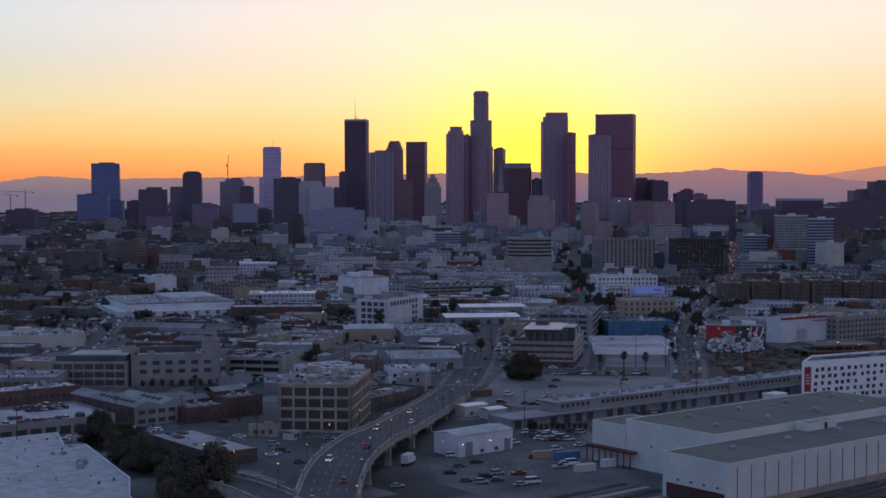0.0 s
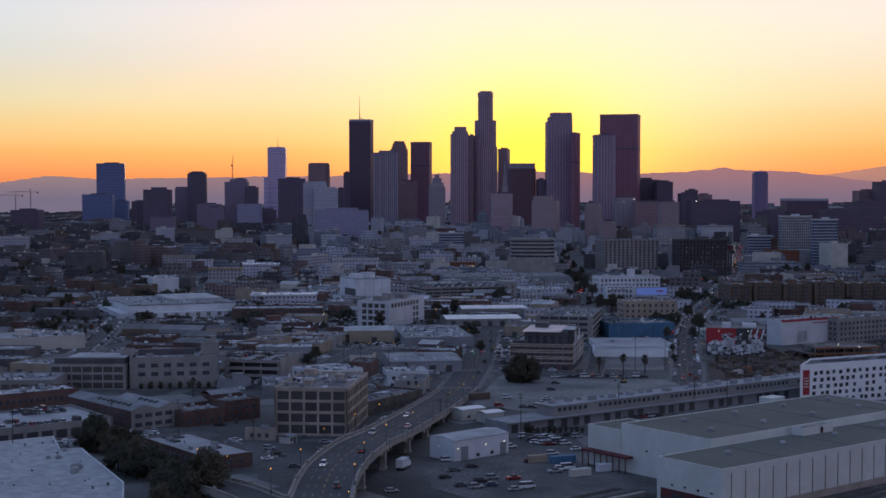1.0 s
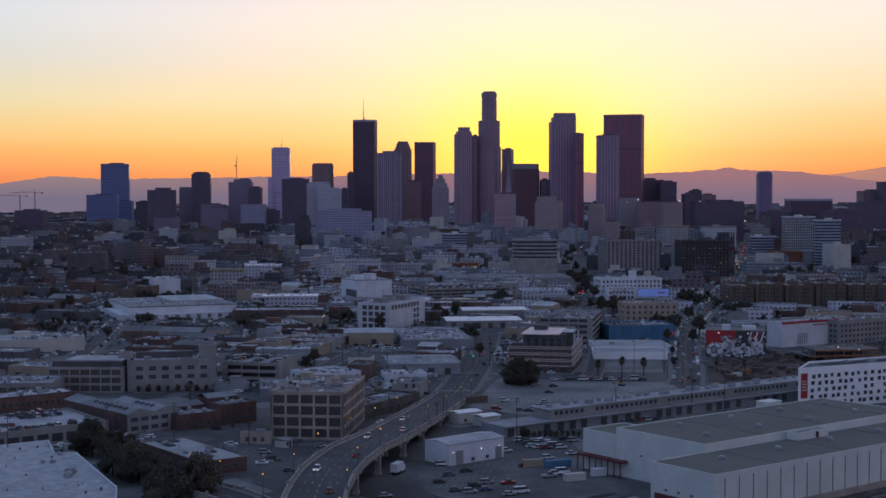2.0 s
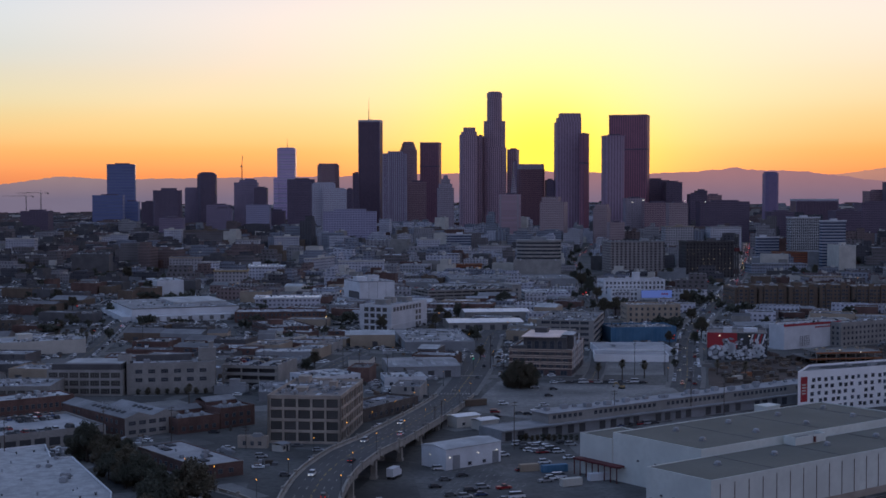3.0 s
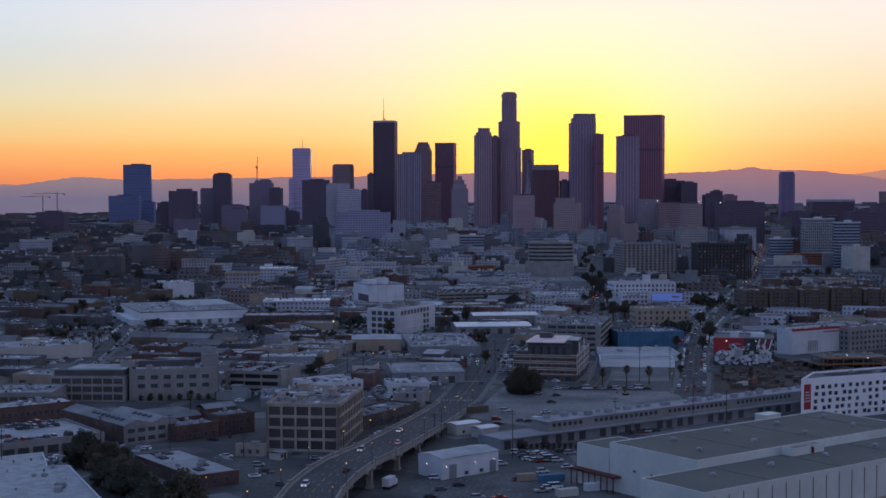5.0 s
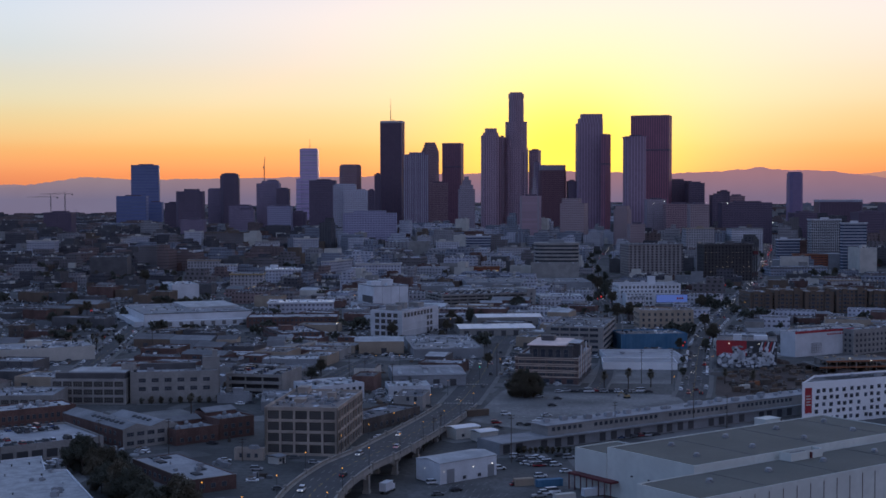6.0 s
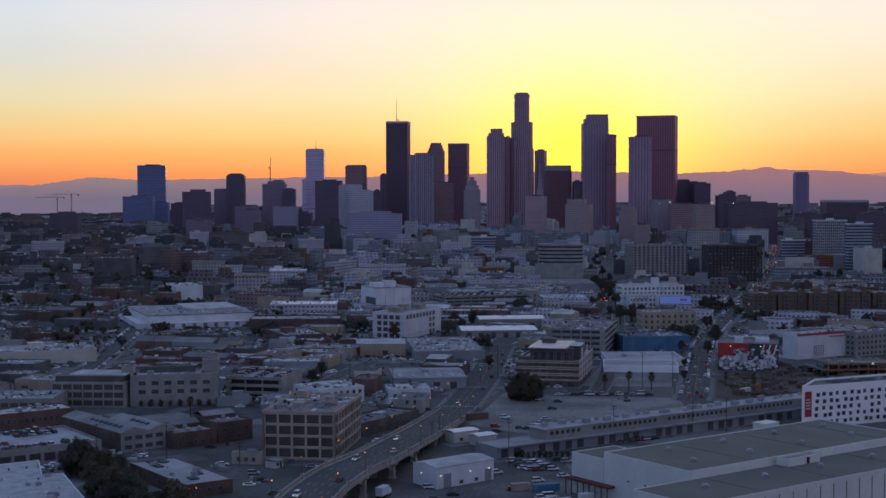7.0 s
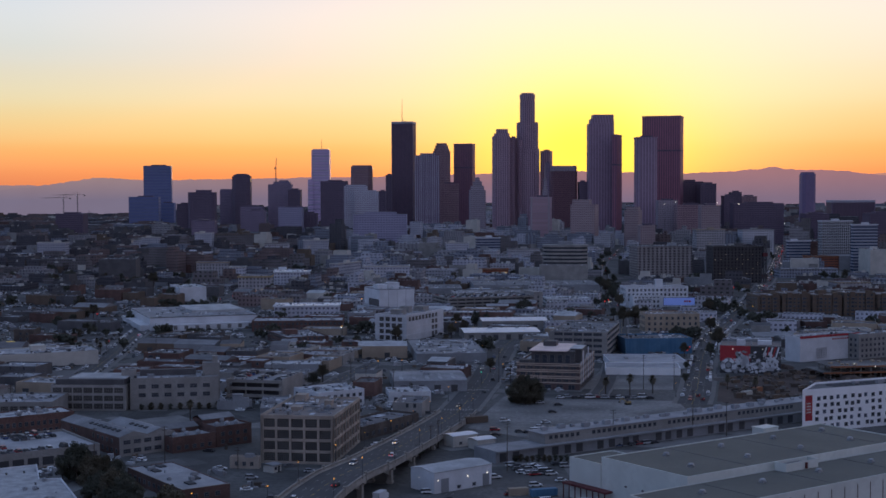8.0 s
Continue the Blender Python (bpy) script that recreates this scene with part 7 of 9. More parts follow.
# hoist mast and rows of work lamps on the dark frame
_b = thing("hoist_mast", 325.0, 1561.0, ground_z(325, 1561), 8, "dark construction hoist mast beside the unfinished frame", "hoist")
_g = Geo()
for _sx in (-1.4, 1.4):
    for _sy in (-1.4, 1.4):
        _g.beam((_sx, _sy, -1), (_sx, _sy, 50), 0.7, 0.7)
for _k in range(12):
    _s = 1 if _k % 2 else -1
    _g.beam((-1.4 * _s, -1.4, 4 * _k), (1.4 * _s, -1.4, 4 * _k + 4), 0.4, 0.4)
part("lattice", _g, [MAT["metal_dark"]], _b)
_g = Geo()
_g.box(-2.6, 2.6, -2.4, 2.4, 30, 34)
part("hoist_car", _g, [MAT["canopy"]], _b)
_b = thing("work_lights", 292.0, 1557.0, ground_z(292, 1557), 8, "rows of small lit work lamps on the unfinished frame", "work lights")
for _k in range(5):
    _g = Geo()
    for _j in range(9):
        if (_j * 7 + _k * 3) % 5 in (1, 2, 4):
            _g.box(-25 + 6.2 * _j + _k % 2, -24.0 + 6.2 * _j + _k % 2, -0.5, 0.5, 10.6 + 5.4 * _k, 10.75 + 5.4 * _k, bottom=True)
    part("lamp_row", _g, [MAT["work_lamp"]], _b)
# lower bay of the rail shed, with its red canopy
_b = thing("shed_annexe", 65.7, 479.5, 0, 38, "lower pale metal bay with a red canopy beside the rail shed", "shed", "rail sheds")
part("wall", shell(20, 16, 14.2, 0.4, 0.3), [MAT["shed"]], _b)
part("roof", slab(20, 16, 13.9), [MAT["roof_shed"]], _b)
_g = Geo()
_g.box(-13.4, -10.01, -14, 8, 5.2, 5.9, bottom=True)
part("canopy", _g, [MAT["canopy"]], _b, "faded red canopy")
for _k in range(8):
    _g = Geo()
    _g.box(-13.3, -13.0, -0.15, 0.15, -1, 5.2)
    part("post", _g, [MAT["canopy"]], _b, at=pose(0, -13.5 + 3.0 * _k, 0))
# workshop wing behind the shed, its pale stair head over the roof edge
_b = thing("workshop_wing", 141.5, 539.6, 0, 38, "pale workshop wing with a stair head behind the rail shed", "shed", "rail sheds")
part("wall", shell(34, 11, 8.6, 0.5, 0.3), [MAT["shed"]], _b)
part("roof", slab(34, 11, 8.2), [MAT["roof_shed"]], _b)
_g = Geo()
_g.prism([(-16.9, -1), (-8.5, -1), (-8.5, 4.6), (-16.9, 4.6)], 8.2, 15.6)
_g.box(-17.1, -8.3, -1.2, 4.8, 15.6, 15.9, bottom=True)
part("stair_head", _g, [MAT["shed"]], _b)
for _k in range(3):
    part("air_unit", UNITS[1], None, _b, at=pose(-2 + 7 * _k, 0, 8.2))
# slender spire, roof masts and cranes
top_piece("office_tower", "pale_stone", 106, 2500, 20, [(5, 5, 0, 92, 0), (3, 3, 0, 112, 0), (1.2, 1.2, 0, 138, 0)], "slender pale stone spire")
mast(-200, 3111, 267.4, 319, "tall thin roof mast on the black tower")
mast(-424, 3408, 207.4, 240, "thin roof mast on the pale tower")
tower_crane(-498, 3160, 128, 38, 24, 80, 1.35)
tower_crane(-1010, 3300, 20, 84, 62, 178)
tower_crane(-1110, 3500, 20, 76, 62, 178)


# ---- vehicles ----
def build_car(kind, paint):
    """A car on four wheels: body, glasshouse, wheels, lamps. Points along +x."""
    L, W, H, roof0, roof1 = {"sedan": (4.6, 1.8, 1.42, -1.5, 0.7), "suv": (4.7, 1.9, 1.75, -2.1, 0.75), "van": (5.4, 2.0, 2.2, -2.6, 1.7), "pickup": (5.4, 1.95, 1.8, -0.5, 0.9)}[kind]
    belt = H * 0.58
    b = new("car" if kind != "van" else "van")
    g = Geo()
    s = [(-L / 2, 0.35), (-L / 2 + 0.1, belt - 0.05), (-L / 2 + 0.5, belt), (L / 2 - 0.9, belt), (L / 2 - 0.15, belt - 0.2), (L / 2, 0.4)]
    for sg in (-1, 1):
        q = [(px, sg * W / 2, pz) for px, pz in s]
        g.face(q if sg < 0 else q[::-1])
    for (a, az), (c, cz) in zip(s, s[1:] + s[:1]):
        g.face([(a, -W / 2, az), (a, W / 2, az), (c, W / 2, cz), (c, -W / 2, cz)])
    part("body", g, [paint], b)
    g = Geo()
    wt = W / 2 - 0.22
    g.face([(roof0, -wt, H), (roof1 - 0.3, -wt, H), (roof1 - 0.3, wt, H), (roof0, wt, H)])
    part("car_roof", g, [paint], b)
    g = Geo()
    lo, hi = (roof0 - 0.45, roof1 + 0.45), (roof0, roof1 - 0.3)
    wl_ = W / 2 - 0.06
    for sg in (-1, 1):
        q = [(lo[0], sg * wl_, belt), (lo[1], sg * wl_, belt), (hi[1], sg * wt, H - 0.02), (hi[0], sg * wt, H - 0.02)]
        g.face(q if sg < 0 else q[::-1])
    g.face([(lo[1], -wl_, belt), (lo[1], wl_, belt), (hi[1], wt, H - 0.02), (hi[1], -wt, H - 0.02)])
    g.face([(lo[0], wl_, belt), (lo[0], -wl_, belt), (hi[0], -wt, H - 0.02), (hi[0], wt, H - 0.02)])
    part("glasshouse", g, [MAT["car_glass"]], b)
    for sx in (-1, 1):
        for sy in (-1, 1):
            part("wheel", WHEEL, None, b, at=pose(sx * L * 0.31, sy * (W / 2 - 0.1), 0.33))
    return b


_g = Geo()
_n = 10
for _k in range(_n):
    _a, _c = 2 * math.pi * _k / _n, 2 * math.pi * (_k + 1) / _n
    _g.face([(0.33 * math.cos(_a), -0.11, 0.33 * math.sin(_a)), (0.33 * math.cos(_c), -0.11, 0.33 * math.sin(_c)), (0.33 * math.cos(_c), 0.11, 0.33 * math.sin(_c)), (0.33 * math.cos(_a), 0.11, 0.33 * math.sin(_a))])
for _s in (-0.11, 0.11):
    _q = [(0.33 * math.cos(2 * math.pi * _k / _n), _s, 0.33 * math.sin(2 * math.pi * _k / _n)) for _k in range(_n)]
    _g.face(_q if _s < 0 else _q[::-1])
WHEEL = _g.mesh("wheel", [MAT["tyre"]])
PAINT_WORDS = ["white", "silver", "black", "dark grey", "red", "dark blue"]
CARS = {}


def car(x, y, heading, colour, kind="sedan", z=None, where="parked on asphalt", lamps=""):
    key = (kind, colour)
    m = pose(x, y, ground_z(x, y) + 0.06 if z is None else z, 0, 0, heading)
    if key not in CARS:
        c = CARS[key] = build_car(kind, PAINTS[colour])
        c.matrix_basis = m
    else:
        c = copy_thing(CARS[key], m)
        for o in list(c.children):
            if o.name.split(".")[0] in ("headlight", "tail_light"):
                bpy.data.objects.remove(o)
    tagged(c, PAINT_WORDS[colour] + " " + {"suv": "sport utility car", "sedan": "saloon car", "van": "panel van", "pickup": "pickup truck"}[kind] + " " + where, "car" if kind != "van" else "van", "cars")
    if lamps:
        for sy in (-0.62, 0.62):
            if "h" in lamps:
                part("headlight", HEAD, None, c, at=pose(2.32, sy, 0.68))
            if "t" in lamps:
                part("tail_light", TAIL, None, c, at=pose(-2.36, sy, 0.8))
    return c


_g = Geo()
_g.box(-0.05, 0.06, -0.13, 0.13, -0.08, 0.08, bottom=True)
HEAD = _g.mesh("headlight", [MAT["white_lamp"]])
_g = Geo()
_g.box(-0.06, 0.05, -0.13, 0.13, -0.08, 0.08, bottom=True)
TAIL = _g.mesh("tail_light", [MAT["tail_lamp"]])
KINDS = ["sedan", "sedan", "suv", "suv", "pickup", "van"]
r_car = random.Random(21)


def any_car(x, y, heading, z=None, where="parked on asphalt", lamps="", kinds=KINDS):
    return car(x, y, heading + r_car.uniform(-3, 3), r_car.choice((0, 1, 1, 2, 2, 3, 3, 3, 4, 5)), r_car.choice(kinds), z, where, lamps)


car(3.2, 483.9, 18, 0, "suv")
car(5.6, 465.6, 18, 3, "sedan")
car(2.5, 454.1, 18, 2, "sedan")
car(11.6, 472.6, 18, 2, "sedan")
car(7.6, 441.4, 18, 3, "sedan")
car(12.6, 438.8, 18, 1, "suv")
car(14.2, 447.7, 18, 2, "suv")
car(18.4, 453.2, 18, 1, "suv")
car(17.7, 442.3, 18, 5, "sedan")
car(25.3, 452.3, 18, 4, "pickup")
car(25.1, 435.4, 18, 1, "sedan")
car(29.1, 438.8, 18, 0, "van")
car(32.4, 481.8, 18, 4, "sedan")
car(26.8, 509.5, 18, 0, "suv")
car(33.6, 534.1, 18, 1, "sedan")
car(35.3, 525.2, 18, 3, "sedan")
car(37.0, 519.1, 18, 0, "sedan")
car(38.3, 527.7, 18, 2, "sedan")
car(40.0, 524.0, 18, 1, "suv")
car(41.7, 531.5, 18, 0, "sedan")
car(44.0, 525.2, 18, 0, "suv")
car(41.7, 515.5, 18, 4, "sedan")
car(45.2, 519.1, 18, 0, "van")
car(50.5, 535.4, 18, 2, "sedan")
car(53.9, 531.5, 18, 1, "suv")
car(41.6, 495.9, 18, 0, "suv")
car(51.2, 504.9, 18, 0, "sedan")
car(39.9, 463.7, 18, 1, "pickup")
car(42.2, 467.6, 18, 0, "suv")
car(44.7, 469.6, 18, 0, "van")
car(-14.5, 432.8, 18, 1, "sedan")
car(30.7, 634.9, 8, 0, "suv")
car(26.2, 610.5, 8, 4, "suv")
car(49.4, 631.3, 8, 0, "sedan")
car(46.2, 619.0, 8, 0, "sedan")
car(57.2, 683.7, 8, 2, "sedan")
car(53.4, 661.4, 8, 2, "sedan")
car(48.3, 690.1, 8, 1, "sedan")
car(36.9, 607.1, 8, 3, "sedan")
car(40.6, 605.5, 8, 2, "sedan")
car(44.5, 607.1, 8, 0, "van")
car(51.5, 615.6, 8, 1, "sedan")
car(48.1, 603.8, 8, 0, "suv")
car(26.5, 598.9, 8, 2, "sedan")
car(59.2, 707.7, 6, 0, "sedan")
car(63.2, 709.9, 6, 1, "suv")
car(66.9, 707.7, 6, 2, "sedan")
car(70.9, 709.9, 6, 3, "sedan")
car(74.5, 707.7, 6, 0, "van")
car(78.6, 709.9, 6, 4, "sedan")
car(82.2, 707.7, 6, 1, "suv")
car(86.3, 709.9, 6, 2, "sedan")
car(89.8, 707.7, 6, 0, "suv")
car(94.0, 709.9, 6, 3, "sedan")
car(97.5, 707.7, 6, 1, "sedan")
car(101.7, 709.9, 6, 0, "van")
car(105.2, 707.7, 6, 2, "sedan")
car(33.4, 553.0, 30, 2, "sedan")
car(36.2, 554.4, 30, 3, "suv")
car(39.1, 555.9, 30, 4, "sedan")
car(42.0, 557.3, 30, 1, "sedan")
car(47.8, 560.1, 30, 0, "sedan")
car(50.8, 561.6, 30, 3, "sedan")
car(53.7, 563.0, 30, 5, "suv")
car(56.7, 564.5, 30, 2, "sedan")
car(59.7, 565.9, 30, 3, "sedan")
car(65.7, 568.9, 30, 1, "sedan")
car(68.7, 570.3, 30, 2, "sedan")
car(71.7, 571.8, 30, 0, "suv")
car(74.8, 573.3, 30, 3, "sedan")
car(77.8, 574.8, 30, 5, "sedan")
car(84.0, 577.8, 30, 3, "sedan")
car(87.1, 579.4, 30, 4, "sedan")
car(90.2, 580.9, 30, 1, "suv")
car(93.4, 582.4, 30, 2, "sedan")
car(33.1, 532.2, 18, 0, "suv")
car(35.7, 530.9, 18, 2, "sedan")
car(38.3, 529.7, 18, 1, "sedan")
car(40.9, 528.4, 18, 0, "suv")
car(43.4, 527.2, 18, 3, "sedan")
car(46.0, 526.0, 18, 2, "sedan")
car(39.7, 517.2, 18, 0, "sedan")
car(42.5, 516.3, 18, 1, "suv")
car(45.3, 517.4, 18, 2, "sedan")
car(48.0, 516.4, 18, 0, "suv")
car(-78.2, 522.7, 5, 0, "sedan")
car(-63.3, 506.0, 5, 1, "suv")
car(-43.5, 519.1, 5, 1, "sedan")
car(-50.1, 472.5, 5, 3, "sedan")

# rooftop and deck parking
def deck_spots(w, d, nx, ny):
    """Where cars stand on a deck: rows along the edges, or all over."""
    if nx:
        return car_spots(min(nx, 12), min(ny, 4), (w - 6) / max(1, min(nx, 12) - 1), (d - 8) / max(1, min(ny, 4) - 1))
    near = [(-w / 2 + 4 + 3.0 * k, -d / 2 + 4) for k in range(int((w - 8) / 3))]
    middle = [(-w / 2 + 5 + 3.0 * k, -d / 2 + 16) for k in range(8)]
    back = [(4 + 3.0 * k, d / 2 - 4) for k in range(8)] + [(6 + 3.1 * k, d / 2 - 11) for k in range(6)]
    return near + middle + back


for _x, _y, _z, _ang, _w, _d, _nx, _ny in DECKS:
    for _px, _py in deck_spots(_w, _d, _nx, _ny):
        if r_car.random() < 0.8:
            _c, _s = math.cos(radians(_ang)), math.sin(radians(_ang))
            any_car(_x + _c * _px - _s * _py, _y + _s * _px + _c * _py, _ang + 90, _z + 0.02, "on a concrete parking deck")
# traffic on the streets
for _line, _n, _off in ((ROADS[1], 34, 3.4), (ROADS[0], 5, 3.6)):
    _r = sides(_line)
    for _k in range(_n):
        _i = int(4 + _k * (150 if _line is ROADS[1] else 60) / _n * 1.0 + r_car.uniform(0, 2))
        if _i >= len(_line) - 2:
            break
        for _s in (-1, 1):
            if r_car.random() < 0.3:
                continue
            _p = _line[_i] + _r[_i] * _off * _s * r_car.choice((0.5, 1.35))
            _wv = _line[_i + 1] - _line[_i]
            _h = math.degrees(math.atan2(_wv.y, _wv.x))
            any_car(_p.x, _p.y, _h if _s > 0 else _h + 180, _p.z, "in traffic on the avenue", ("t" if _s > 0 else "h") if r_car.random() < 0.45 else "", KINDS[:4])
for _k, _s, _col in ((22, -1, 0), (30, -1, 1), (36, 1, 3), (44, -1, 0), (50, 1, 2), (60, -1, 1), (66, 1, 0), (74, -1, 0)):
    _p = VIADUCT[_k] + sides(VIADUCT)[_k] * 3.8 * _s
    _wv = VIADUCT[_k + 1] - VIADUCT[_k]
    _h = math.degrees(math.atan2(_wv.y, _wv.x))
    car(_p.x, _p.y, _h if _s > 0 else _h + 180, _col, "sedan" if _k % 4 else "suv", _p.z + 0.02, "crossing the viaduct", "t" if _s > 0 else "h")


# ---- lamps and poles ----
def lamp_standard(twin):
    b = new("street_lamp")
    g = Geo()
    g.tube(0, 0, 0, 0.9, 0.28, 0.2, 8)
    g.tube(0, 0, 0.9, 7.2, 0.12, 0.08, 8)
    part("pole", g, [MAT["metal_dark"]], b)
    for s in ((-1, 1) if twin else (0,)):
        if s:
            g = Geo()
            g.beam((0, 0, 6.9), (0.8 * s, 0, 7.1), 0.08, 0.08)
            part("bracket", g, [MAT["metal_dark"]], b)
        g = Geo()
        g.tube(0.8 * s, 0, 7.15, 7.3, 0.1, 0.16, 8)
        g.tube(0.8 * s, 0, 7.3, 7.5, 0.16, 0.1, 8)
        globe = part("globe", g, [MAT["lamp"]], b, "glowing amber globe")
        g = Geo()
        g.tube(0.8 * s, 0, 7.5, 7.7, 0.13, 0.05, 8)
        part("finial", g, [MAT["metal_dark"]], globe)
    return tagged(b, "ornate dark street lamp with amber globes on the viaduct", "street lamp", "viaduct lamps")


LAMPS = {}


def lamp(x, y, z, twin=False, ang=0):
    m = pose(x, y, z, 0, 0, ang)
    if twin not in LAMPS:
        LAMPS[twin] = lamp_standard(twin)
        LAMPS[twin].matrix_basis = m
        return LAMPS[twin]
    return copy_thing(LAMPS[twin], m)


for _k in range(14, len(VIADUCT) - 4, 9):
    for _s in (-1, 1):
        _p = VIADUCT[_k + (3 if _s > 0 else 0)] + sides(VIADUCT)[_k] * 9.2 * _s
        if min((_p.xy - _q.xy).length for _q in FORK_LINE) > 6.6:
            lamp(_p.x, _p.y, _p.z + 0.2)
for _x, _y in ((-74.0, 418.9), (-62.9, 407.5), (-47.3, 388.4)):
    lamp(_x, _y, 9.15)
for _i in (0, 1):
    for _k in range(8, 120, 23):
        if _k < len(ROADS[_i]):
            _s = 1 if _k % 2 else -1
            _p = ROADS[_i][_k] + sides(ROADS[_i])[_k] * 9.5 * _s
            lamp(_p.x, _p.y, _p.z)


def utility_pole(x, y, h, ang, z=None):
    b = thing("utility_pole", x, y, ground_z(x, y) if z is None else z, ang, "dark wooden utility pole with crossarms", "utility pole", "utility poles")
    g = Geo()
    g.tube(0, 0, -0.3, h, 0.19, 0.12, 8)
    part("pole", g, [MAT["wood"]], b)
    for k, wd in ((0.5, 2.6), (1.6, 2.2)):
        g = Geo()
        g.beam((-wd / 2, 0, h - k), (wd / 2, 0, h - k), 0.14, 0.16)
        for q in (-0.45, -0.2, 0.2, 0.45):
            g.tube(q * wd, 0, h - k + 0.07, h - k + 0.26, 0.06, 0.04, 6)
        part("crossarm", g, [MAT["wood"]], b)


utility_pole(31.4, 522.7, 18.6, 16)
utility_pole(75.8, 577.2, 15.2, 13)
utility_pole(112.1, 600.6, 20.1, 44)
utility_pole(-121.9, 504.8, 19.0, 55)
utility_pole(-103.1, 535.3, 14.6, 34)
utility_pole(-71.7, 522.7, 9.0, 5)
utility_pole(27.4, 766.1, 19.2, 30)
utility_pole(33.7, 728.5, 16.7, 25)
utility_pole(105.1, 740.6, 18.6, 15)
utility_pole(121.4, 740.7, 18.6, 26)
utility_pole(0.2, 562.5, 10.6, 35)
utility_pole(2.9, 569.7, 11.9, 52)
utility_pole(-58.4, 625.9, 11.8, 20)
utility_pole(-44.4, 740.6, 12.4, 40)
utility_pole(-28.5, 728.5, 12.2, 30)
utility_pole(-155.2, 493.6, 16.6, 30)
utility_pole(-55.5, 766.1, 13.4, 10)
utility_pole(-135.4, 716.7, 18.0, 30)
utility_pole(126.6, 600.6, 15.1, 30)
utility_pole(-207.9, 653.5, 13.7, 20)
utility_pole(-197.2, 888.2, 14.8, 10)
utility_pole(-100.1, 766.0, 12.8, 50)


# ---- trees ----
def leaf_cloud(r, clumps, leaves, size, rad):
    g = Geo()
    for cx, cy, cz, cr in clumps:
        for _ in range(leaves):
            v = Vector((r.gauss(0, 1), r.gauss(0, 1), r.gauss(0, 0.8))).normalized() * cr * r.uniform(0.3, 1.08)
            p = Vector((cx, cy, cz)) + v
            a = Vector((r.gauss(0, 1), r.gauss(0, 1), r.gauss(0, 1))).normalized() * size * r.uniform(0.6, 1.3)
            n = Vector((r.gauss(0, 1), r.gauss(0, 1), r.gauss(0, 1))).normalized()
            c = a.cross(n).normalized() * size * r.uniform(0.35, 0.7)
            g.face([p - a, p + c, p + a, p - c])
    return g


def build_tree(seed, h, spread, mat, low=0.35):
    r = random.Random(seed)
    b = new("tree")
    g = Geo()
    g.tube(0, 0, -0.4, h * 0.4, h * 0.035, h * 0.022, 7)
    tips = []
    for k in range(6):
        a = k * 1.05 + r.uniform(-0.3, 0.3)
        tip = Vector((math.cos(a) * spread * r.uniform(0.35, 0.7), math.sin(a) * spread * r.uniform(0.35, 0.7), h * r.uniform(0.4, 0.8)))
        g.beam((0, 0, h * r.uniform(0.25, 0.38)), tip, h * 0.018, h * 0.018)
        tips.append(tip)
    part("trunk", g, [MAT["bark"]], b)
    clumps = [(t.x, t.y, t.z, spread * r.uniform(0.25, 0.45)) for t in tips]
    clumps += [(r.uniform(-0.4, 0.4) * spread, r.uniform(-0.4, 0.4) * spread, h * r.uniform(low, 0.97), spread * r.uniform(0.14, 0.36)) for _ in range(17)]
    part("crown", leaf_cloud(r, clumps, 400, 0.023 * h, spread), [MAT[mat]], b)
    return tagged(b, "broad dark green street tree with a ragged crown", "tree", "trees")


def build_palm(seed, h):
    r = random.Random(seed)
    b = new("palm_tree")
    g = Geo()
    g.tube(0, 0, -0.3, h, 0.3, 0.2, 7)
    part("trunk", g, [MAT["bark"]], b)
    g = Geo()
    for k in range(110):
        a = r.uniform(0, 2 * math.pi)
        el = r.uniform(-1.35, 1.2)
        d = Vector((math.cos(a) * math.cos(el), math.sin(a) * math.cos(el), math.sin(el)))
        q = r.uniform(0.7, 1.1)
        p0, p1, p2 = Vector((0, 0, h)), Vector((0, 0, h)) + d * 1.7 * q, Vector((0, 0, h)) + d * 2.6 * q + Vector((0, 0, -0.5))
        s = d.cross(Vector((0, 0, 1))).normalized() * 0.42
        g.face([p0, p1 - s, p1 + s])
        g.face([p1 - s, p2, p1 + s])
    part("crown", g, [MAT["leaf_dry"]], b)
    g = Geo()
    for k in range(10):
        a = 0.63 * k
        g.face([(0, 0, h), (math.cos(a) * 0.8, math.sin(a) * 0.8, h - 0.4), (math.cos(a + 0.6) * 0.6, math.sin(a + 0.6) * 0.6, h - 2.4)])
    part("dead_frond_skirt", g, [MAT["bark"]], b)
    return tagged(b, "slender fan palm with a shaggy crown", "palm", "palms")


TREES = [build_tree(1, 9, 4.2, "leaf"), build_tree(2, 8, 4.6, "leaf"), build_tree(3, 11, 4.4, "leaf_dry"), build_tree(4, 7, 3.4, "leaf")]
BUSHY = [build_tree(7, 8.5, 5.0, "leaf_dry", 0.08), build_tree(8, 9.5, 4.6, "leaf", 0.08)]
PALMS = [build_palm(5, 8.5), build_palm(6, 7)]
_used = set()
r_tree = random.Random(33)


def plant(src, x, y, size=1.0):
    k = r_tree.randrange(len(src))
    m = pose(x, y, ground_z(x, y), 0, 0, r_tree.uniform(0, 360))
    if (id(src), k) not in _used:
        _used.add((id(src), k))
        src[k].matrix_basis = m
        t = src[k]
    else:
        t = copy_thing(src[k], m)
    q = size * r_tree.uniform(0.85, 1.15)
    t.scale = (q, q, q)
    return t


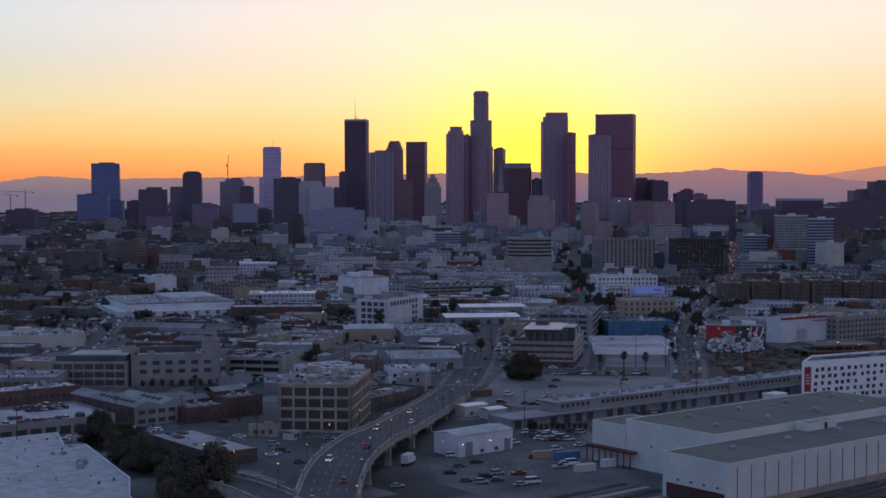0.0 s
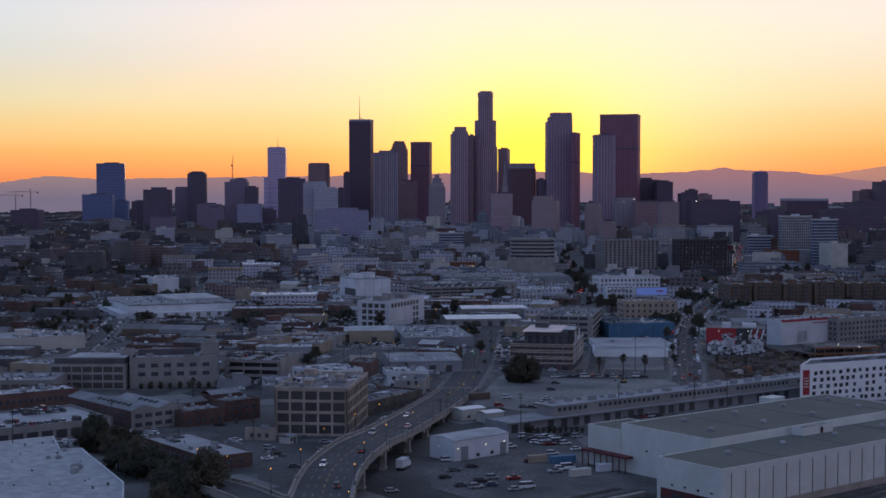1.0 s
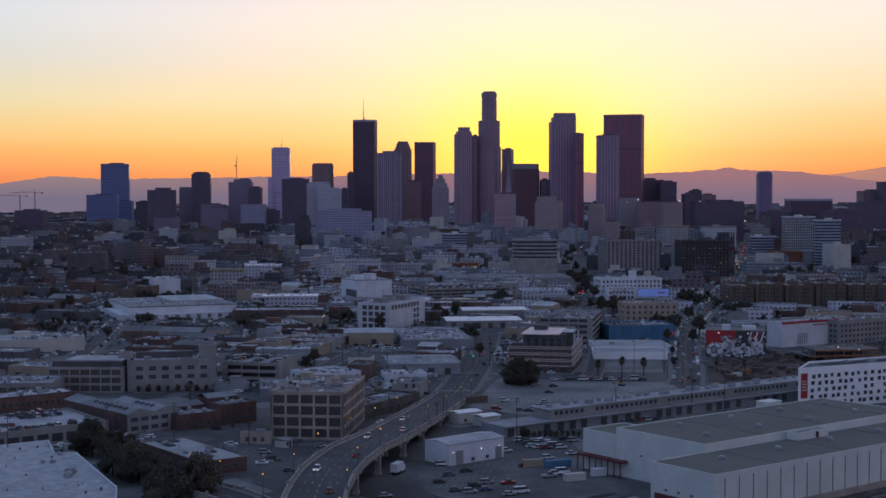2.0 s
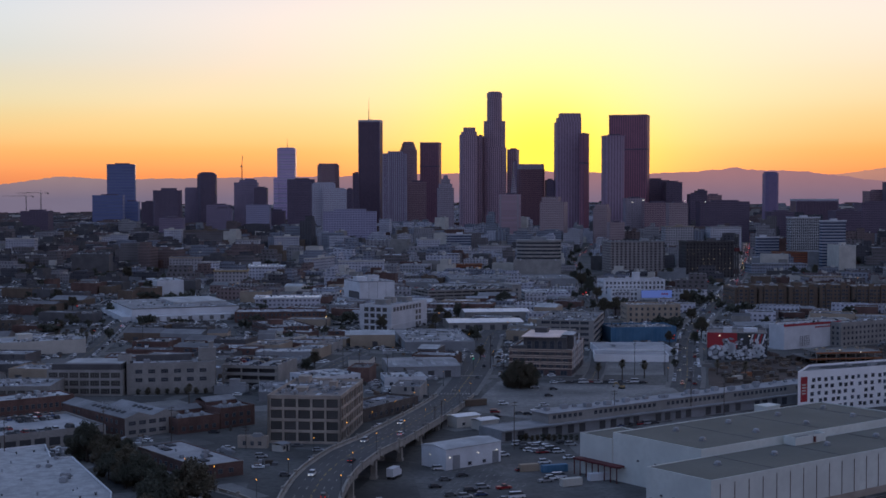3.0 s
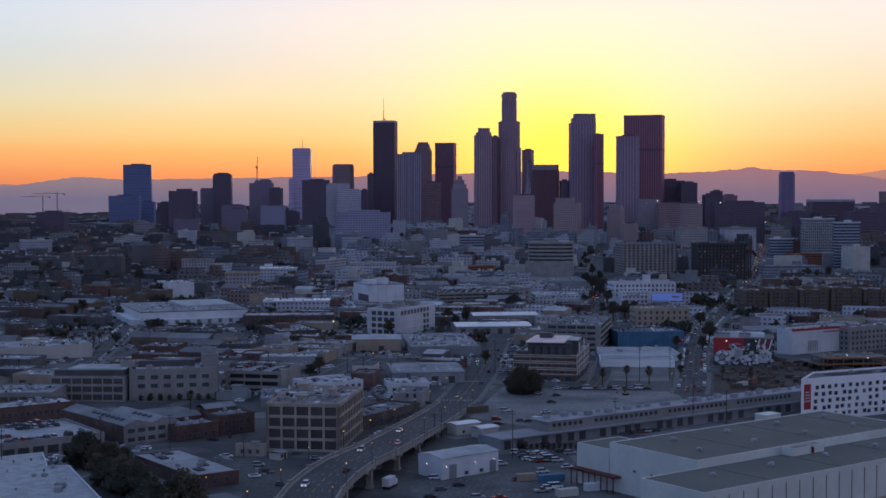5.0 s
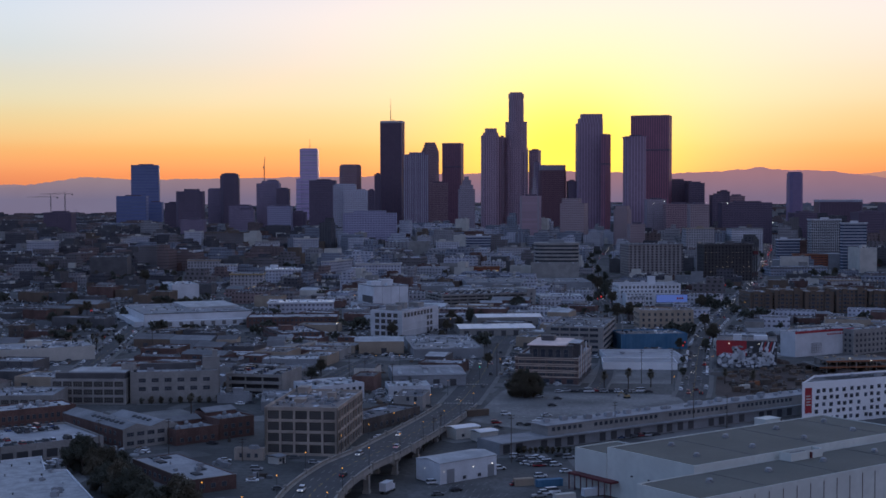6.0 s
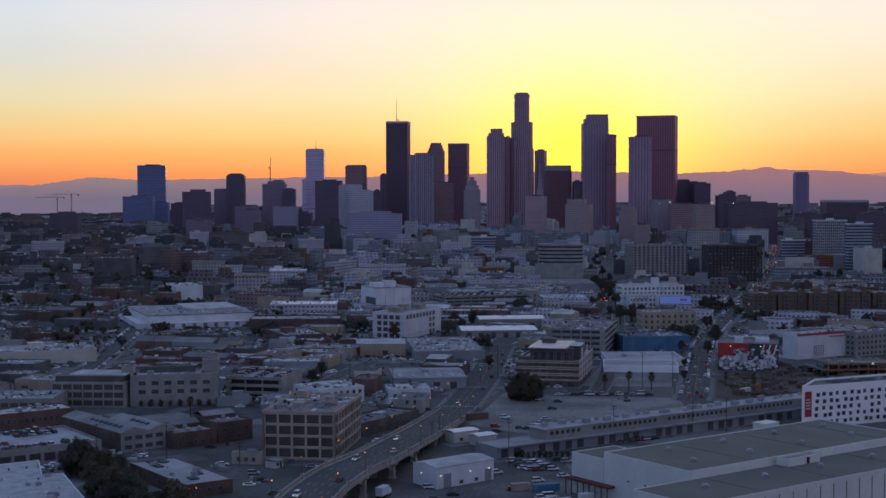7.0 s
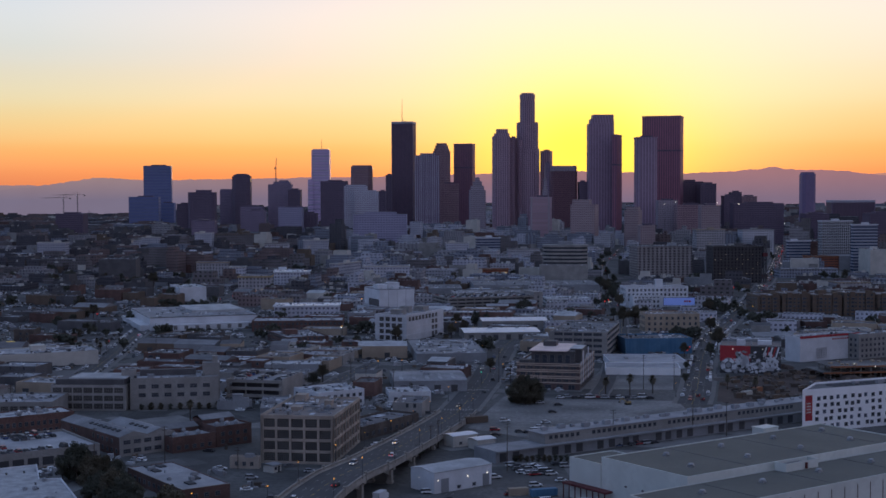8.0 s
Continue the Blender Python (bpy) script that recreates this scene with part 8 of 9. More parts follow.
plant(TREES, -3.2, 545.9, 0.6)
plant(TREES, -71.4, 766.1, 0.8)
plant(TREES, -74.1, 745.5, 0.9)
plant(TREES, 22.2, 807.8, 0.8)
plant(TREES, -43.6, 728.5, 0.7)
plant(TREES, -19.4, 728.5, 0.6)
plant(TREES, 131.0, 766.1, 0.7)
plant(TREES, 138.9, 822.8, 0.7)
plant(TREES, 146.3, 888.3, 0.8)
plant(TREES, 162.9, 888.4, 1)
plant(TREES, 173.5, 925.2, 1.2)
plant(TREES, 182.9, 986.6, 1.1)
plant(TREES, 184.9, 1032.2, 1.1)
plant(TREES, 134.4, 1092.8, 1.4)
plant(TREES, 124.1, 1082.2, 1.5)
plant(TREES, 144.8, 1120.3, 1.4)
plant(TREES, 121.0, 1137.4, 1.2)
plant(TREES, -6.1, 1056.5, 1.2)
plant(TREES, 0.4, 1032.1, 1)
plant(TREES, 7.2, 1076.9, 1.2)
plant(TREES, -7.9, 999.7, 1)
plant(TREES, -9.4, 944.7, 0.9)
plant(TREES, -149.4, 1474.9, 1.1)
plant(TREES, -248.9, 888.1, 1)
plant(TREES, -235.0, 870.8, 1.1)
plant(TREES, -317.8, 1056.3, 1.2)
plant(TREES, -318.8, 1097.9, 1.2)
plant(TREES, -435.1, 1578.8, 1.5)
plant(TREES, -401.3, 1525.0, 1.6)
plant(TREES, -369.8, 1474.7, 1.6)
plant(TREES, -356.1, 1494.4, 1.6)
plant(TREES, -288.9, 1302.9, 1.4)
plant(TREES, -289.2, 1342.0, 1.4)
plant(TREES, -325.0, 1725.0, 1.4)
plant(TREES, 132.3, 1475.2, 1.6)
plant(TREES, 132.7, 1383.9, 1.5)
plant(TREES, 133.1, 1303.2, 1.6)
plant(TREES, 152.6, 1525.5, 1.5)
plant(TREES, 133.5, 1231.4, 1.4)
plant(TREES, 153.6, 1637.1, 1.6)
plant(TREES, -151.7, 753.1, 0.7)
plant(TREES, -52.9, 986.5, 1)
plant(TREES, -45.7, 965.1, 1)
plant(TREES, 347.2, 1167.2, 1.2)
for _x, _y in ((-352, 1150), (-345, 1153), (-338, 1149), (-331, 1152), (-324, 1150), (-430, 1580), (-420, 1590), (-440, 1600), (-300, 1335), (-296, 1322), (-272, 1210), (-265, 1214), (-395, 1560), (-380, 1610), (-365, 1600), (-350, 1606), (-290, 1010), (-284, 1003)):
    plant(BUSHY, _x, _y, 0.72 if _y < 1160 else 1.1)
plant(TREES, -575.0, 1838.0, 1.5)
plant(TREES, -538.5, 1698.5, 1.5)
plant(TREES, -544.5, 1838.1, 1.5)
plant(BUSHY, 36.5, 690.0, 1.30)
plant(BUSHY, 41.0, 688.0, 1.50)
plant(BUSHY, 45.5, 690.0, 1.35)
plant(BUSHY, 38.5, 694.0, 1.45)
plant(BUSHY, 43.5, 695.0, 1.50)
plant(BUSHY, 34.5, 693.0, 1.05)
plant(BUSHY, 48.0, 694.0, 1.05)
plant(BUSHY, 44.2, 1160.4, 1.5)
plant(BUSHY, 49.4, 1182.1, 1.6)
plant(TREES, -131.6, 498.0, 1.06)
plant(BUSHY, -127.5, 500.0, 1.19)
plant(BUSHY, -122.0, 498.0, 1.26)
plant(TREES, -118.0, 502.0, 1.09)
plant(BUSHY, -112.7, 500.0, 0.93)
plant(BUSHY, -113.5, 470.0, 0.67)
plant(TREES, -108.0, 466.0, 1.07)
plant(BUSHY, -102.9, 462.0, 1.27)
plant(BUSHY, -98.5, 458.0, 1.14)
plant(TREES, -93.1, 450.0, 0.87)
plant(BUSHY, -89.1, 446.0, 0.70)
plant(BUSHY, -83.5, 436.0, 0.91)
plant(TREES, -79.8, 434.0, 1.07)
plant(BUSHY, -76.2, 431.0, 1.04)
plant(BUSHY, -72.3, 427.0, 0.90)
plant(TREES, -76.3, 392.0, 1.13)
plant(BUSHY, -73.0, 392.0, 1.17)
plant(BUSHY, -69.4, 390.0, 1.18)
plant(TREES, -77.8, 385.0, 1.01)
plant(BUSHY, -66.6, 391.0, 0.95)
plant(BUSHY, -105.5, 470.0, 0.99)
plant(TREES, -100.5, 452.0, 0.96)
plant(BUSHY, -87.0, 441.0, 0.78)
plant(BUSHY, -125.0, 506.0, 1.09)
plant(TREES, -116.0, 495.0, 1.04)
plant(BUSHY, -95.5, 463.0, 0.89)
plant(BUSHY, -84.5, 428.0, 0.68)
plant(TREES, -79.0, 424.0, 0.64)
plant(BUSHY, -64.0, 384.0, 0.94)
plant(BUSHY, -71.0, 381.0, 0.99)
plant(BUSHY, -80.5, 404.0, 1.67)
plant(BUSHY, -76.0, 402.0, 1.77)
plant(BUSHY, -71.5, 400.0, 1.72)
plant(TREES, -67.5, 399.0, 1.61)
plant(TREES, -83.5, 410.0, 1.50)
plant(BUSHY, -74.0, 396.0, 1.61)
plant(BUSHY, -92.0, 447.0, 1.18)
plant(TREES, -96.0, 452.0, 1.33)
plant(BUSHY, -101.0, 457.0, 1.40)
plant(BUSHY, -106.0, 461.0, 1.40)
plant(TREES, -110.0, 466.0, 1.22)
plant(BUSHY, -88.0, 440.0, 1.08)
plant(TREES, -114.0, 472.0, 1.11)
plant(BUSHY, -120.0, 494.0, 1.40)
plant(TREES, -126.0, 497.0, 1.44)
plant(BUSHY, -131.0, 503.0, 1.29)
plant(TREES, -110.0, 492.0, 1.17)
plant(TREES, -104.0, 478.0, 1.00)
plant(BUSHY, -147.0, 664.0, 0.34)
plant(BUSHY, -142.4, 664.8, 0.39)
plant(BUSHY, -137.8, 665.6, 0.44)
plant(BUSHY, -133.2, 666.4, 0.34)
plant(BUSHY, -128.6, 667.2, 0.39)
plant(BUSHY, -124.0, 668.0, 0.44)
plant(BUSHY, -119.4, 668.8, 0.34)
plant(BUSHY, -114.8, 669.6, 0.39)
plant(BUSHY, -110.2, 670.4, 0.44)
plant(BUSHY, 32.6, 542.4, 0.3)
plant(BUSHY, 34.8, 541.3, 0.3)
plant(BUSHY, 37.0, 542.5, 0.3)
plant(BUSHY, 39.2, 541.4, 0.3)
plant(BUSHY, 41.5, 542.6, 0.3)
plant(BUSHY, 43.7, 541.6, 0.3)
plant(BUSHY, 46.0, 542.8, 0.3)
plant(BUSHY, 48.1, 541.7, 0.3)
plant(BUSHY, 50.4, 542.9, 0.3)
plant(BUSHY, 52.6, 541.8, 0.3)
plant(BUSHY, 54.9, 543.0, 0.3)
plant(BUSHY, 57.0, 541.9, 0.3)
plant(TREES, 407.5, 1534.8, 1.25)
plant(TREES, -133.5, 1076.0, 1.12)
plant(TREES, 3.7, 1329.5, 1.09)
plant(TREES, 85.5, 1494.2, 0.82)
plant(TREES, 8.4, 1087.0, 1.07)
plant(TREES, -316.4, 1143.8, 1.14)
plant(TREES, 427.5, 1611.2, 1.15)
plant(TREES, -356.2, 1239.5, 0.86)
plant(TREES, -198.7, 1115.6, 0.76)
plant(TREES, 16.4, 1126.6, 0.85)
plant(TREES, -209.9, 1113.0, 0.95)
plant(TREES, 253.6, 1796.6, 0.92)
plant(TREES, -262.3, 1227.4, 0.75)
plant(TREES, 534.0, 1805.5, 1.14)
plant(TREES, -481.8, 1545.8, 1.19)
plant(TREES, -361.1, 1618.4, 1.11)
plant(TREES, -132.6, 1781.7, 1.29)
plant(TREES, -406.0, 1790.2, 0.91)
plant(TREES, 89.1, 1186.8, 0.77)
plant(TREES, -190.4, 1797.5, 0.97)
plant(TREES, 205.9, 1188.3, 1.24)
plant(TREES, 186.9, 1122.4, 1.12)
plant(TREES, -27.9, 1575.9, 1.1)
plant(TREES, -204.3, 1709.5, 0.97)
plant(PALMS, 83.5, 722.2, 1.0)
plant(PALMS, 96.0, 720.4, 1.0)
plant(PALMS, 108.5, 726.9, 1.0)
plant(PALMS, -116.1, 634.8, 1.0)
plant(PALMS, -234.1, 888.1, 1.0)
plant(PALMS, -235.1, 906.2, 1.0)
plant(PALMS, -247.6, 925.0, 1.0)
plant(PALMS, 149.8, 740.7, 1.0)
plant(PALMS, 162.5, 728.6, 1.0)


# ---- rail yard, car park and building site ----
def track(x, y, ang, length):
    """A railway track: ballast bed, sleepers and two rails."""
    b = thing("railway_track", x, y, 0.02, ang, "railway track with bright worn rails on dark ballast", "railway track", "yard tracks")
    g = Geo()
    g.prism([(0, -1.7), (length, -1.7), (length, 1.7), (0, 1.7)], -0.2, 0.12, 0, 0)
    part("ballast_bed", g, [MAT["ballast"]], b)
    g = Geo()
    for k in range(int(length / 1.3)):
        g.box(0.4 + k * 1.3, 0.65 + k * 1.3, -1.25, 1.25, 0.1, 0.2)
    part("sleepers", g, [MAT["wood"]], b)["kind"] = "stuff"
    for s in (-0.72, 0.72):
        g = Geo()
        g.box(0, length, s - 0.07, s + 0.07, 0.18, 0.36)
        part("rail", g, [MAT["steel"]], b)
    return b


for _k in range(6):
    track(4 + _k * 6.6, 392 - _k * 3.2, 40, 72 if _k < 4 else 58)
for _k in range(4):
    _o = 5 + 5 * _k
    track(40 + _o * 0.616, 364 - _o * 0.788, 38, 190)


def platform(x, y, ang, length, w):
    b = thing("service_platform", x, y, 0, ang, "low concrete service platform between the tracks", "platform", "service platforms")
    g = Geo()
    g.box(0, length, -w / 2, w / 2, -0.2, 0.9)
    part("slab", g, [MAT["concrete"]], b)
    g = Geo()
    g.box(0.2, length - 0.2, -w / 2 + 0.1, -w / 2 + 0.35, 0.904, 0.93)
    part("edge_stripe", g, [MAT["yellow_paint"]], b)


platform(32, 402, 40, 44, 2.2)
platform(46, 398, 40, 40, 2.2)


def container(x, y, ang, mat, words, l=6.1, h=2.6):
    """A shipping container with ribbed sides and door bars."""
    b = thing("shipping_container", x, y, 0.03, ang, words, "container", "containers")
    g = Geo()
    g.box(-l / 2, l / 2, -1.22, 1.22, 0.1, h, bottom=True)
    part("body", g, [MAT[mat]], b)
    g = Geo()
    for s in (-0.7, -0.2, 0.2, 0.7):
        g.tube(l / 2 + 0.05, s, 0.2, h - 0.1, 0.04, 0.04, 6)
    part("door_bar", g, [MAT["unit"]], b)


container(48, 458, 25, "cream", "beige shipping container in the rail yard", 7.5)
container(58.5, 467, 25, "white", "white shipping container in the rail yard", 8.5)
container(44, 481, 20, "blue", "dark blue covered container beside parked cars", 9.5)
container(35, 482, 18, "tan", "tan container beside the car park", 7)
container(17.5, 632, 25, "brown", "brown steel container at the roadside", 11, 3.0)


def box_truck(x, y, ang):
    b = thing("box_truck", x, y, 0.05, ang, "white box truck parked under the viaduct", "truck")
    g = Geo()
    g.box(-4, 2, -1.25, 1.25, 1.0, 3.9, bottom=True)
    part("cargo_box", g, [MAT["white"]], b)
    g = Geo()
    g.prism([(2.2, -1.1), (4.0, -1.1), (4.0, 1.1), (2.2, 1.1)], 0.5, 2.5, 0, 0)
    part("cab", g, [PAINTS[0]], b)
    g = Geo()
    g.box(4.0, 4.03, -1.0, 1.0, 1.5, 2.3)
    part("windscreen", g, [MAT["glass"]], b)
    for px in (-2.8, -1.6, 3.2):
        for s in (-1, 1):
            part("wheel", WHEEL, None, b, at=pose(px, s * 1.1, 0.45) @ Matrix.Diagonal((1.4, 1.4, 1.4, 1)))


box_truck(-12, 470, 70)


def small_shed(x, y, w, d, h, ang, roof, words):
    b = thing("small_shed", x, y, 0, ang, words, "shed")
    claim(x, y, w, d, ang, 0.5)
    g = Geo()
    g.prism([(-w / 2, -d / 2), (w / 2, -d / 2), (w / 2, d / 2), (-w / 2, d / 2)], -1, h)
    part("wall", g, [MAT["cream"]], b)
    part("roof", gabled_roof(d, -w / 2, w / 2, h, 0.5, 0.4), [MAT[roof]], b, at=pose(0, 0, 0.25, 0, 0, 90))
    g = Geo()
    g.box(-0.6, 0.6, -0.08, 0, 0, 2.2)
    part("door", g, [MAT["metal_dark"]], b, at=pose(w * 0.2, -d / 2 - 0.004, 0))
    part("window", window_mesh(1.2, 1.0, (1, 0)), None, b, at=pose(-w * 0.2, -d / 2 - 0.004, 1.0))


small_shed(12, 577, 12, 7, 4.5, 36, "roof_bright", "cream shed with a bright sloping roof by the depot")
small_shed(21, 570, 9, 7, 4.0, 36, "roof_bright", "cream shed with a pale roof by the depot")
small_shed(-58, 520, 4.5, 5, 2.6, 60, "roof_pale", "small open hut beside the viaduct")


def bay_lines():
    g = Geo()
    c, s = math.cos(radians(18)), math.sin(radians(18))
    for row in range(5):
        for k in range(13):
            px, py = 2 + k * 2.6 * c - row * 3.5, 446 + row * 9.0 + k * 2.6 * s
            if not (0 < px < 46 and 430 < py < 500):
                continue
            q = [(px - 0.06, py), (px + 0.06, py), (px + 0.06 + 1.2, py + 4.6), (px - 0.06 + 1.2, py + 4.6)]
            g.face([(a, b, 0.045) for a, b in q])
    for row in range(4):
        for k in range(26):
            px, py = 36 + k * 2.7, 628 + row * 17 + k * 0.9
            g.face([(px, py, 0.045), (px + 0.12, py, 0.045), (px + 1.0, py + 4.8, 0.045), (px + 0.88, py + 4.8, 0.045)])
    tagged(part("bay_markings", g, [MAT["paint"]]), "faded white parking bay lines on asphalt", "markings", kind="stuff")


bay_lines()


def unfinished_floor(x, y, ang):
    """A raw concrete floor on columns on the building site."""
    b = thing("unfinished_building", x, y, 0, ang, "raw concrete floor slab on columns, timber edges", "building")
    for k in range(2):
        g = Geo()
        g.box(-22 + 4 * k, 22, -13, 13 - 3 * k, 3.4 + 3.4 * k, 3.8 + 3.4 * k, bottom=True)
        part("floor_slab", g, [MAT["pale_lot"]], b)
        g = Geo()
        g.box(-22 + 4 * k, 22, -13.3, -13.004, 3.0 + 3.4 * k, 3.9 + 3.4 * k, bottom=True)
        part("timber_edge", g, [MAT["orange"]], b)
        for i in range(7):
            for j in range(3):
                g = Geo()
                g.box(-0.3, 0.3, -0.3, 0.3, -0.5 + 3.8 * k - 0.1, 3.4 + 3.4 * k)
                part("column", g, [MAT["concrete"]], b, at=pose(-17 + i * 6, -11 + j * 8, 0))
    for k in range(9):
        g = Geo()
        g.box(-1.6, 1.6, -0.8, 0.8, 0, 0.9)
        part("timber_block", g, [MAT["tan"]], b, at=pose(rng.uniform(-16, 18), rng.uniform(-10, 6), 7.2, 0, 0, rng.uniform(0, 90)))


unfinished_floor(230, 800, 10)


def site_heap(x, y, r0, h, seed):
    """A heap of dug earth with an uneven outline."""
    r = random.Random(seed)
    g = Geo()
    n = 14
    rad = [r0 * r.uniform(0.75, 1.2) for _ in range(n)]
    lv = [(1.0, -0.2), (0.7, h * 0.5), (0.35, h * 0.85)]
    for (f0, z0), (f1, z1) in zip(lv, lv[1:]):
        for k in range(n):
            a, c = 2 * math.pi * k / n, 2 * math.pi * (k + 1) / n
            p, q = rad[k], rad[(k + 1) % n]
            g.face([(p * f0 * math.cos(a), p * f0 * math.sin(a), z0), (q * f0 * math.cos(c), q * f0 * math.sin(c), z0), (q * f1 * math.cos(c), q * f1 * math.sin(c), z1), (p * f1 * math.cos(a), p * f1 * math.sin(a), z1)])
    g.face([(rad[k] * 0.35 * math.cos(2 * math.pi * k / n), rad[k] * 0.35 * math.sin(2 * math.pi * k / n), h * 0.85) for k in range(n)])
    b = part("soil_mound", g, [MAT["dirt"]])
    b.matrix_basis = pose(x, y, 0)
    tagged(b, "mound of brown dug soil on the building site", "soil mound", "soil mounds")


for _k in range(26):
    site_heap(rng.uniform(165, 300), 0 + rng.uniform(745, 850), rng.uniform(3, 8), rng.uniform(1, 3), _k)
for _k in range(5):
    container(150 + _k * 5 + rng.uniform(-2, 2), 712 + _k * 7, 20 + 15 * (_k % 2), ("brown", "cream", "dock_wall", "orange", "dock_wall")[_k], "site container on bare brown earth", 6)


def excavator(x, y, ang):
    b = thing("excavator", x, y, 0.05, ang, "yellow tracked excavator on a worn car park", "excavator")
    for s in (-1, 1):
        g = Geo()
        g.box(-1.8, 1.8, s * 1.1 - 0.3, s * 1.1 + 0.3, 0, 0.9)
        part("crawler_track", g, [MAT["tyre"]], b)
    g = Geo()
    g.box(-1.7, 1.3, -1.2, 1.2, 1.0, 2.2, bottom=True)
    part("house", g, [MAT["amber_wall"]], b)
    g = Geo()
    g.box(0.1, 1.4, 0.2, 1.2, 2.2, 3.2)
    part("cab", g, [MAT["glass"]], b)
    g = Geo()
    g.beam((1.2, -0.3, 2.0), (4.0, -0.3, 4.4), 0.4, 0.5)
    part("boom", g, [MAT["amber_wall"]], b)
    g = Geo()
    g.beam((4.0, -0.3, 4.4), (5.6, -0.3, 2.2), 0.35, 0.4)
    part("dipper", g, [MAT["amber_wall"]], b)
    g = Geo()
    g.box(5.2, 6.2, -0.8, 0.2, 1.4, 2.2, bottom=True)
    part("bucket", g, [MAT["metal_dark"]], b)


excavator(92, 688, 200)
bpy.data.objects["excavator"].scale = (0.8, 0.8, 0.8)


# ---- red coping and faded lettering on the tall cream wall ----
def wall_trim(x, y, w, d, h, ang):
    b = thing("wall_sign", x, y, ground_z(x, y), ang, "red coping and faded red lettering on a cream wall", "sign")
    g = Geo()
    g.box(-w / 2 - 0.15, w / 2 + 0.15, -d / 2 - 0.18, -d / 2 - 0.01, h - 1.1, h + 0.3, bottom=True)
    part("coping", g, [MAT["red"]], b)
    for k in range(7):
        g = Geo()
        g.box(2 + k * 2.2, 3.6 + k * 2.2, -d / 2 - 0.05, -d / 2 - 0.01, h - 3.2, h - 2.2)
        part("lettering_bar", g, [MAT["red"]], b)
    g = Geo()
    for k in range(5):
        g.beam((-12 + k * 2, -d / 2 - 0.6, 2), (-12 + k * 2, -d / 2 - 0.6, 8), 0.15, 0.15)
        g.beam((-12, -d / 2 - 0.6, 2 + k * 1.5), (-4, -d / 2 - 0.6, 2 + k * 1.5), 0.15, 0.15)
    part("scaffold", g, [MAT["metal_dark"]], b)


wall_trim(232.3, 880.2, 51.8, 12.8, 15.7, 33)


# ---- lit lamps out in the town ----
def floodlight(x, y, h, r, mat):
    b = thing("yard_light", x, y, ground_z(x, y), 0, "lit " + ("white" if mat == "white_lamp" else "amber") + " yard light on a tall dark pole", "yard light", "yard lights")
    g = Geo()
    g.tube(0, 0, -0.5, h - r, 0.2, 0.12, 6)
    part("pole", g, [MAT["metal_dark"]], b)
    g = Geo()
    g.tube(0, 0, h - r, h, r * 0.6, r, 8)
    g.tube(0, 0, h, h + r, r, r * 0.5, 8)
    part("lamp_head", g, [MAT[mat]], b)


floodlight(-604.6, 1913.0, 9.0, 0.68, "white_lamp")
floodlight(-578.4, 1913.0, 9.0, 0.68, "white_lamp")
floodlight(-554.0, 1930.1, 9.0, 0.40, "white_lamp")
floodlight(-87.3, 986.9, 9.0, 0.32, "white_lamp")
floodlight(335.9, 2450.0, 79.3, 0.89, "white_lamp")
floodlight(316.6, 2450.0, 76.2, 0.64, "white_lamp")
floodlight(447.5, 2450.0, 76.2, 0.89, "white_lamp")
floodlight(528.0, 2450.0, 41.7, 0.64, "white_lamp")
floodlight(-62.5, 1045.1, 9.0, 0.33, "white_lamp")
floodlight(410.0, 2450.0, 78.3, 0.51, "white_lamp")
floodlight(227.8, 783.7, 9.0, 0.25, "white_lamp")
floodlight(236.2, 771.7, 9.0, 0.25, "white_lamp")
floodlight(388.7, 1788.0, 9.0, 0.44, "white_lamp")
floodlight(338.7, 1591.0, 9.0, 0.41, "white_lamp")
floodlight(-116.3, 1182.3, 9.0, 0.44, "lamp")
floodlight(-174.3, 1414.0, 9.0, 0.49, "lamp")
floodlight(-158.0, 1442.2, 9.0, 0.34, "lamp")
floodlight(-98.5, 1236.3, 9.0, 0.36, "lamp")
floodlight(-87.8, 996.7, 9.0, 0.24, "lamp")
floodlight(-42.4, 789.7, 9.0, 0.22, "lamp")
floodlight(-28.7, 792.8, 9.0, 0.18, "lamp")
floodlight(-6.0, 1025.3, 9.0, 0.25, "lamp")
floodlight(239.6, 1163.5, 9.0, 0.26, "lamp")
floodlight(214.0, 1195.6, 9.0, 0.22, "lamp")
floodlight(-211.6, 1327.2, 9.0, 0.28, "lamp")
floodlight(420.4, 1414.5, 9.0, 0.29, "lamp")


def traffic_signal(x, y, h, r, mat):
    word = {"tail_lamp": "red", "green_lamp": "green", "lamp": "amber"}[mat]
    b = thing("traffic_signal", x, y, ground_z(x, y), 0, "traffic signal showing " + word + " on a dark pole", "traffic signal", "traffic signals")
    g = Geo()
    g.tube(0, 0, -0.3, h + r, 0.16, 0.1, 6)
    part("pole", g, [MAT["metal_dark"]], b)
    g = Geo()
    g.box(-r * 1.1, r * 1.1, -0.3, 0.3, h - r * 3, h + r * 1.4, bottom=True)
    part("signal_head", g, [MAT["black"]], b)
    g = Geo()
    g.prism([(r * 0.8, -0.34), (r * 0.8, -0.301), (-r * 0.8, -0.301), (-r * 0.8, -0.34)][::-1], h - r * 0.8, h + r * 0.8, 0, 0, True)
    part("lit_lens", g, [MAT[mat]], b)


